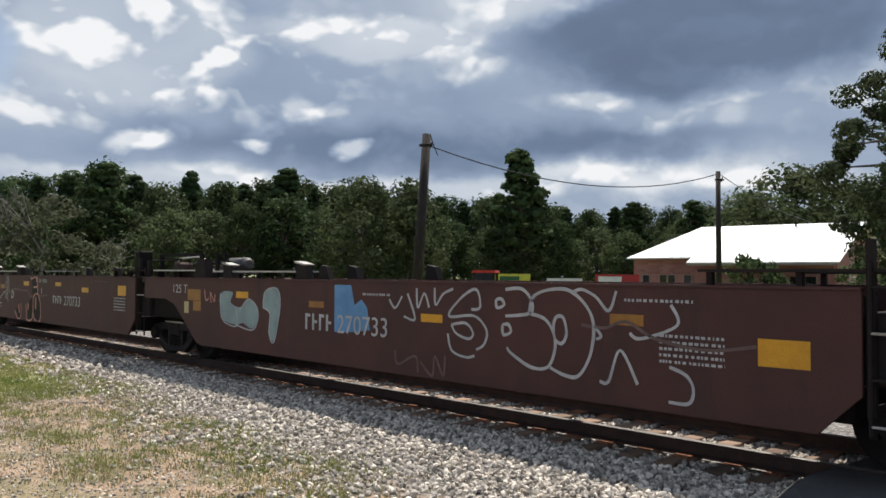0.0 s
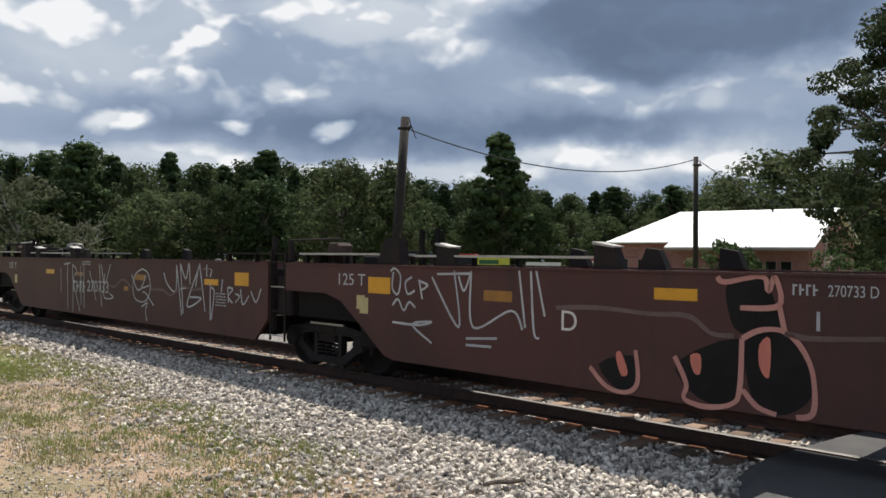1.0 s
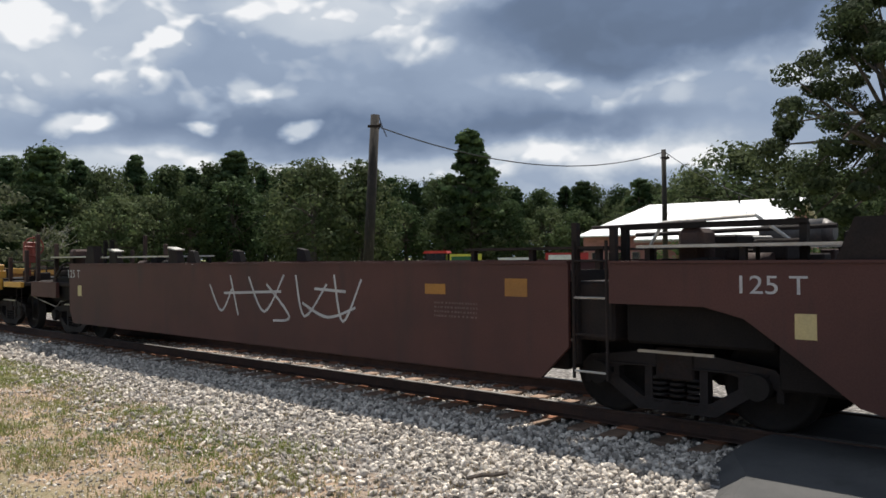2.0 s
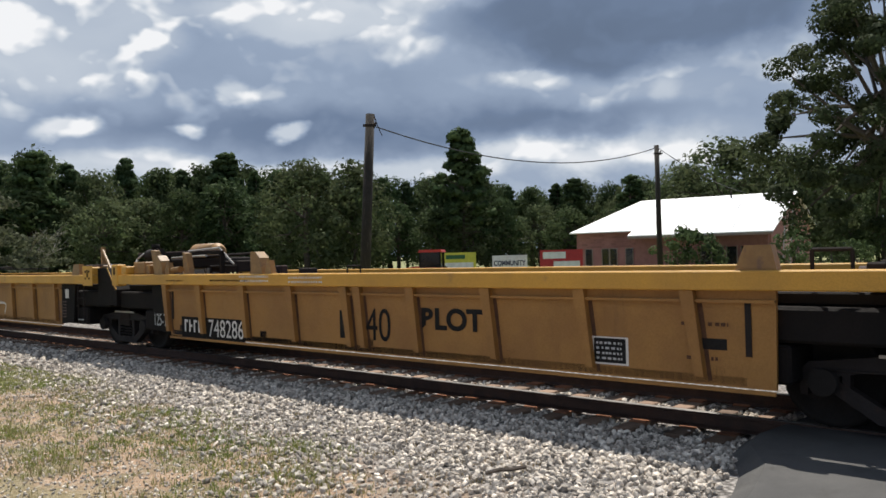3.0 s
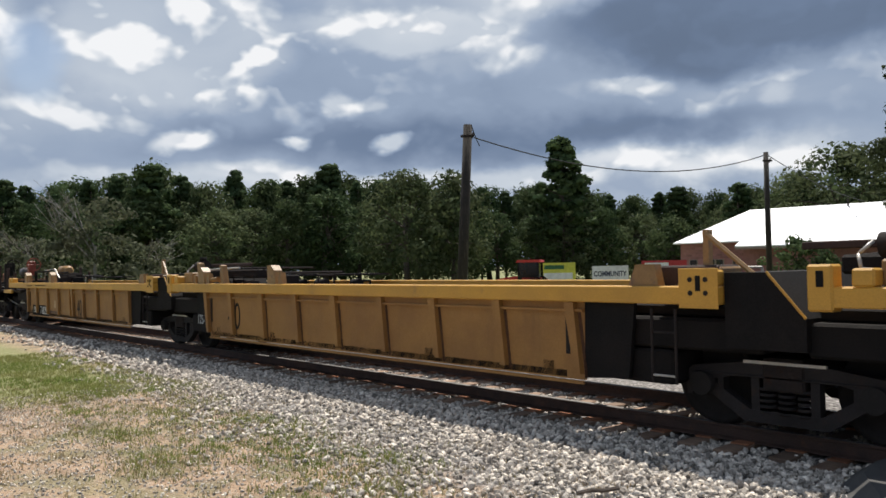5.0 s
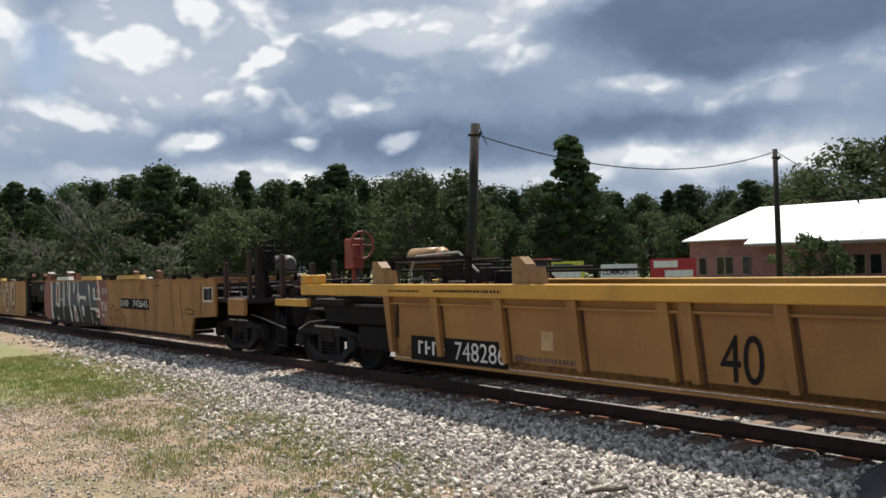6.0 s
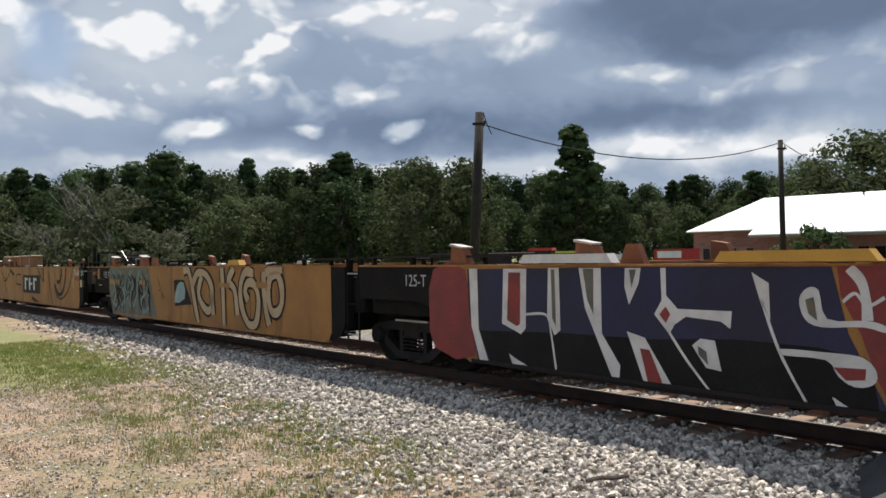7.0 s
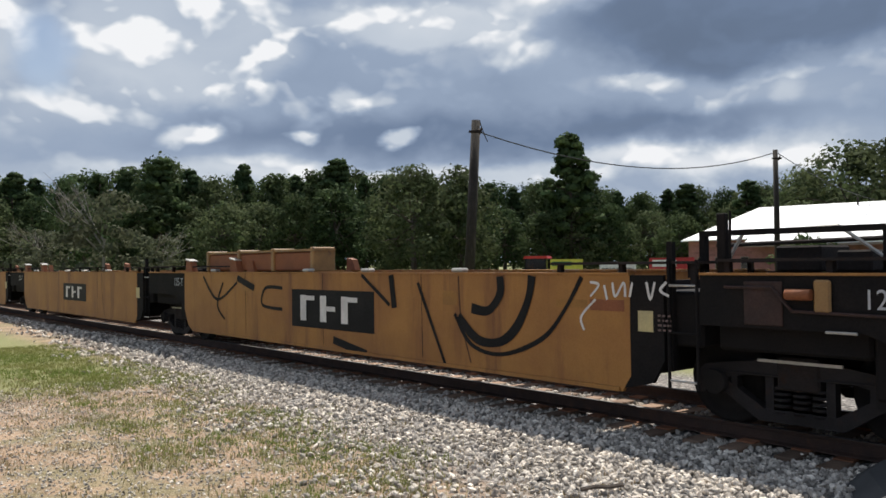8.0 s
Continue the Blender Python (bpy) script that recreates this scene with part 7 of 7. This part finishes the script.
sprayed(u, BLACKSPRAY, 0.27, WALL - 0.008, [
    [(3.33, 1.51), (2.96, 1.53), (2.74, 1.24), (2.78, 0.83), (3.07, 0.48), (3.43, 0.52), (3.55, 0.99), (3.36, 1.29), (3.08, 1.31), (2.95, 1.13), (3.08, 0.96)],
    [(3.79, 1.54), (3.79, 1.17), (3.86, 0.8), (3.99, 0.5)],
    [(3.85, 1.52), (4.21, 1.58), (4.55, 1.59)],
    [(3.97, 1.18), (4.06, 1.42), (4.36, 1.48), (4.52, 1.26), (4.52, 0.96), (4.35, 0.77), (4.12, 0.77), (3.99, 0.97), (3.97, 1.18)],
])
sprayed(u, CREAM, 0.17, WALL - 0.012, [
    [(-0.32, 1.55), (-0.05, 1.57), (0.15, 1.28), (0.34, 0.78), (0.53, 0.37)],
    [(0.2, 1.21), (0.51, 1.5), (0.97, 1.47), (1.28, 1.18), (1.27, 0.78), (1.05, 0.66), (0.73, 0.81), (0.55, 1.08), (0.74, 1.44)],
    [(1.27, 1.11), (1.35, 0.58)],
    [(1.82, 1.62), (1.87, 1.14), (1.91, 0.38)],
    [(2.42, 1.62), (2.16, 1.34), (2.45, 1.16), (2.58, 0.63)],
], "cream sprayed letters")
sprayed(u, CREAM, 0.17, WALL - 0.012, [
    [(3.33, 1.51), (2.96, 1.53), (2.74, 1.24), (2.78, 0.83), (3.07, 0.48), (3.43, 0.52), (3.55, 0.99), (3.36, 1.29), (3.08, 1.31), (2.95, 1.13), (3.08, 0.96)],
    [(3.79, 1.54), (3.79, 1.17), (3.86, 0.8), (3.99, 0.5)],
    [(3.85, 1.52), (4.21, 1.58), (4.55, 1.59)],
    [(3.97, 1.18), (4.06, 1.42), (4.36, 1.48), (4.52, 1.26), (4.52, 0.96), (4.35, 0.77), (4.12, 0.77), (3.99, 0.97), (3.97, 1.18)],
])
part("reflector", boxes((1.67, 2.23, WALL - 0.016, WALL - 0.013, 1.2, 1.3)), REFLECT_DULL, u)
part("reflector", boxes((3.45, 3.95, WALL - 0.016, WALL - 0.013, 1.22, 1.34)), REFLECT_DULL, u)
part("reflector", boxes((-5.86, -5, WALL - 0.016, WALL - 0.013, 1.17, 1.3)), REFLECT_DULL, u)
part("reflector", boxes((-3.37, -2.93, WALL - 0.016, WALL - 0.013, 1.18, 1.3)), REFLECT_DULL, u)
sprayed(u, BLACKSPRAY, 0.02, WALL - 0.004, [
    [(-2.05, 1.39), (-1.85, 1.1), (-1.98, 1.05)],
    [(-1.85, 1.01), (-1.59, 0.86)],
    [(-1.72, 1.02), (-1.79, 0.81)],
])

u = DTTX[2]
part("logo_board", boxes((-1.06, 1.6, WALL - 0.004, WALL - 0.001, 0.67, 1.35)), BLACKSPRAY, u)
part("operator_mark", block_letters(bmesh.new(), -0.73, 0.79, 2.05, 0.46, WALL - 0.012, 3), WHITEPAINT, u)
sprayed(u, BLACKSPRAY, 0.06, WALL - 0.008, [
    [(3.59, 1.08), (3.94, 0.67), (4.55, 0.58), (5.27, 0.83), (5.65, 1.2), (5.93, 1.61)],
    [(2.75, 1.51), (3.01, 1.02), (3.39, 0.31)],
    [(-4.02, 1.44), (-4.31, 0.95), (-3.95, 0.66)],
    [(-5.04, 1.56), (-4.31, 1.07), (-3.34, 1.45)],
    [(-1.41, 1.36), (-2.09, 1.35), (-2.22, 1.02), (-1.42, 0.96)],
    [(1.25, 1.62), (2.03, 1.15)],
], "thin black sprayed arcs")
sprayed(u, BLACKSPRAY, 0.13, WALL - 0.008, [
    [(3.67, 1.05), (4.06, 0.75), (4.5, 0.74), (4.82, 0.95), (5.04, 1.32), (5.11, 1.62)],
    [(4.52, 1.61), (4.52, 1.38), (4.29, 1.15), (3.95, 1.17)],
    [(2.07, 1.62), (2.15, 1.11)],
    [(0.37, 0.5), (1.39, 0.33)],
    [(-3.33, 1.54), (-2.57, 1.34)],
], "broad black sprayed arcs")
sprayed(u, WHITEPAINT, 0.03, WALL - 0.008, [
    [(6.06, 1.55), (6.19, 1.52), (6.06, 1.38)],
    [(6.27, 1.52), (6.31, 1.35)],
    [(6.39, 1.55), (6.43, 1.39), (6.55, 1.55), (6.57, 1.39)],
    [(6.67, 1.55), (6.63, 1.39)],
    [(6.86, 1.56), (6.91, 1.37), (6.97, 1.56)],
    [(7.12, 1.56), (7.04, 1.47), (7.15, 1.41)],
    [(5.96, 0.98), (5.92, 1.14), (6.14, 1.35)],
])
part("reflector", boxes((5.52, 6.01, WALL - 0.004, WALL - 0.001, 1.24, 1.34)), REFLECT_DULL, u)
part("reflector", boxes((3.33, 3.65, WALL - 0.004, WALL - 0.001, 1.2, 1.4)), REFLECT_DULL, u)
part("placard", boxes((6.74, 6.94, WALL - 0.007, WALL - 0.004, 1.01, 1.24)), PALESIGN, u)
part("stencil", bars(bmesh.new(), 7, 1.01, 0.18, 0.21, WALL - 0.004, 4, 17), DULLSPRAY, u)
part("repaint", boxes((6.05, 6.55, WALL - 0.004, WALL - 0.001, 1.22, 1.35)), RUSTPAINT, u)
part("reflector", boxes((-3.08, -2.57, WALL - 0.004, WALL - 0.001, 1.28, 1.4)), REFLECT_DULL, u)

u = DTTX[3]
part("logo_board", boxes((-0.55, 1.94, WALL - 0.004, WALL - 0.001, 0.75, 1.29)), BLACKSPRAY, u)
part("operator_mark", block_letters(bmesh.new(), -0.22, 0.84, 1.92, 0.36, WALL - 0.012, 3), WHITEPAINT, u)

for k in range(5):
    lettering("125-T", (-6.96, -6.42, -6.72, -6.72, -6.72)[k], 1.34, 0.18, WALL - 0.004, SILVER, DTTX[k], "lettering", 0.5)
    part("placard", boxes((6.35, 6.6, WALL - 0.003, WALL + 0.001, 0.98, 1.25)), PALESIGN, DTTX[k]) if k > 2 else None



def motions():
    times = [0.5 * i for i in range(17)]
    for ob, place in MOVING:
        walk(ob, [(t, track_pose(place - SPEED * t)) for t in times])
    for w, x in WHEELS:
        walk(w, [(i / FPS, pose(x, 0, 0.482, 0, 88.0 * i, 0)) for i in range(0, 241)])


motions()
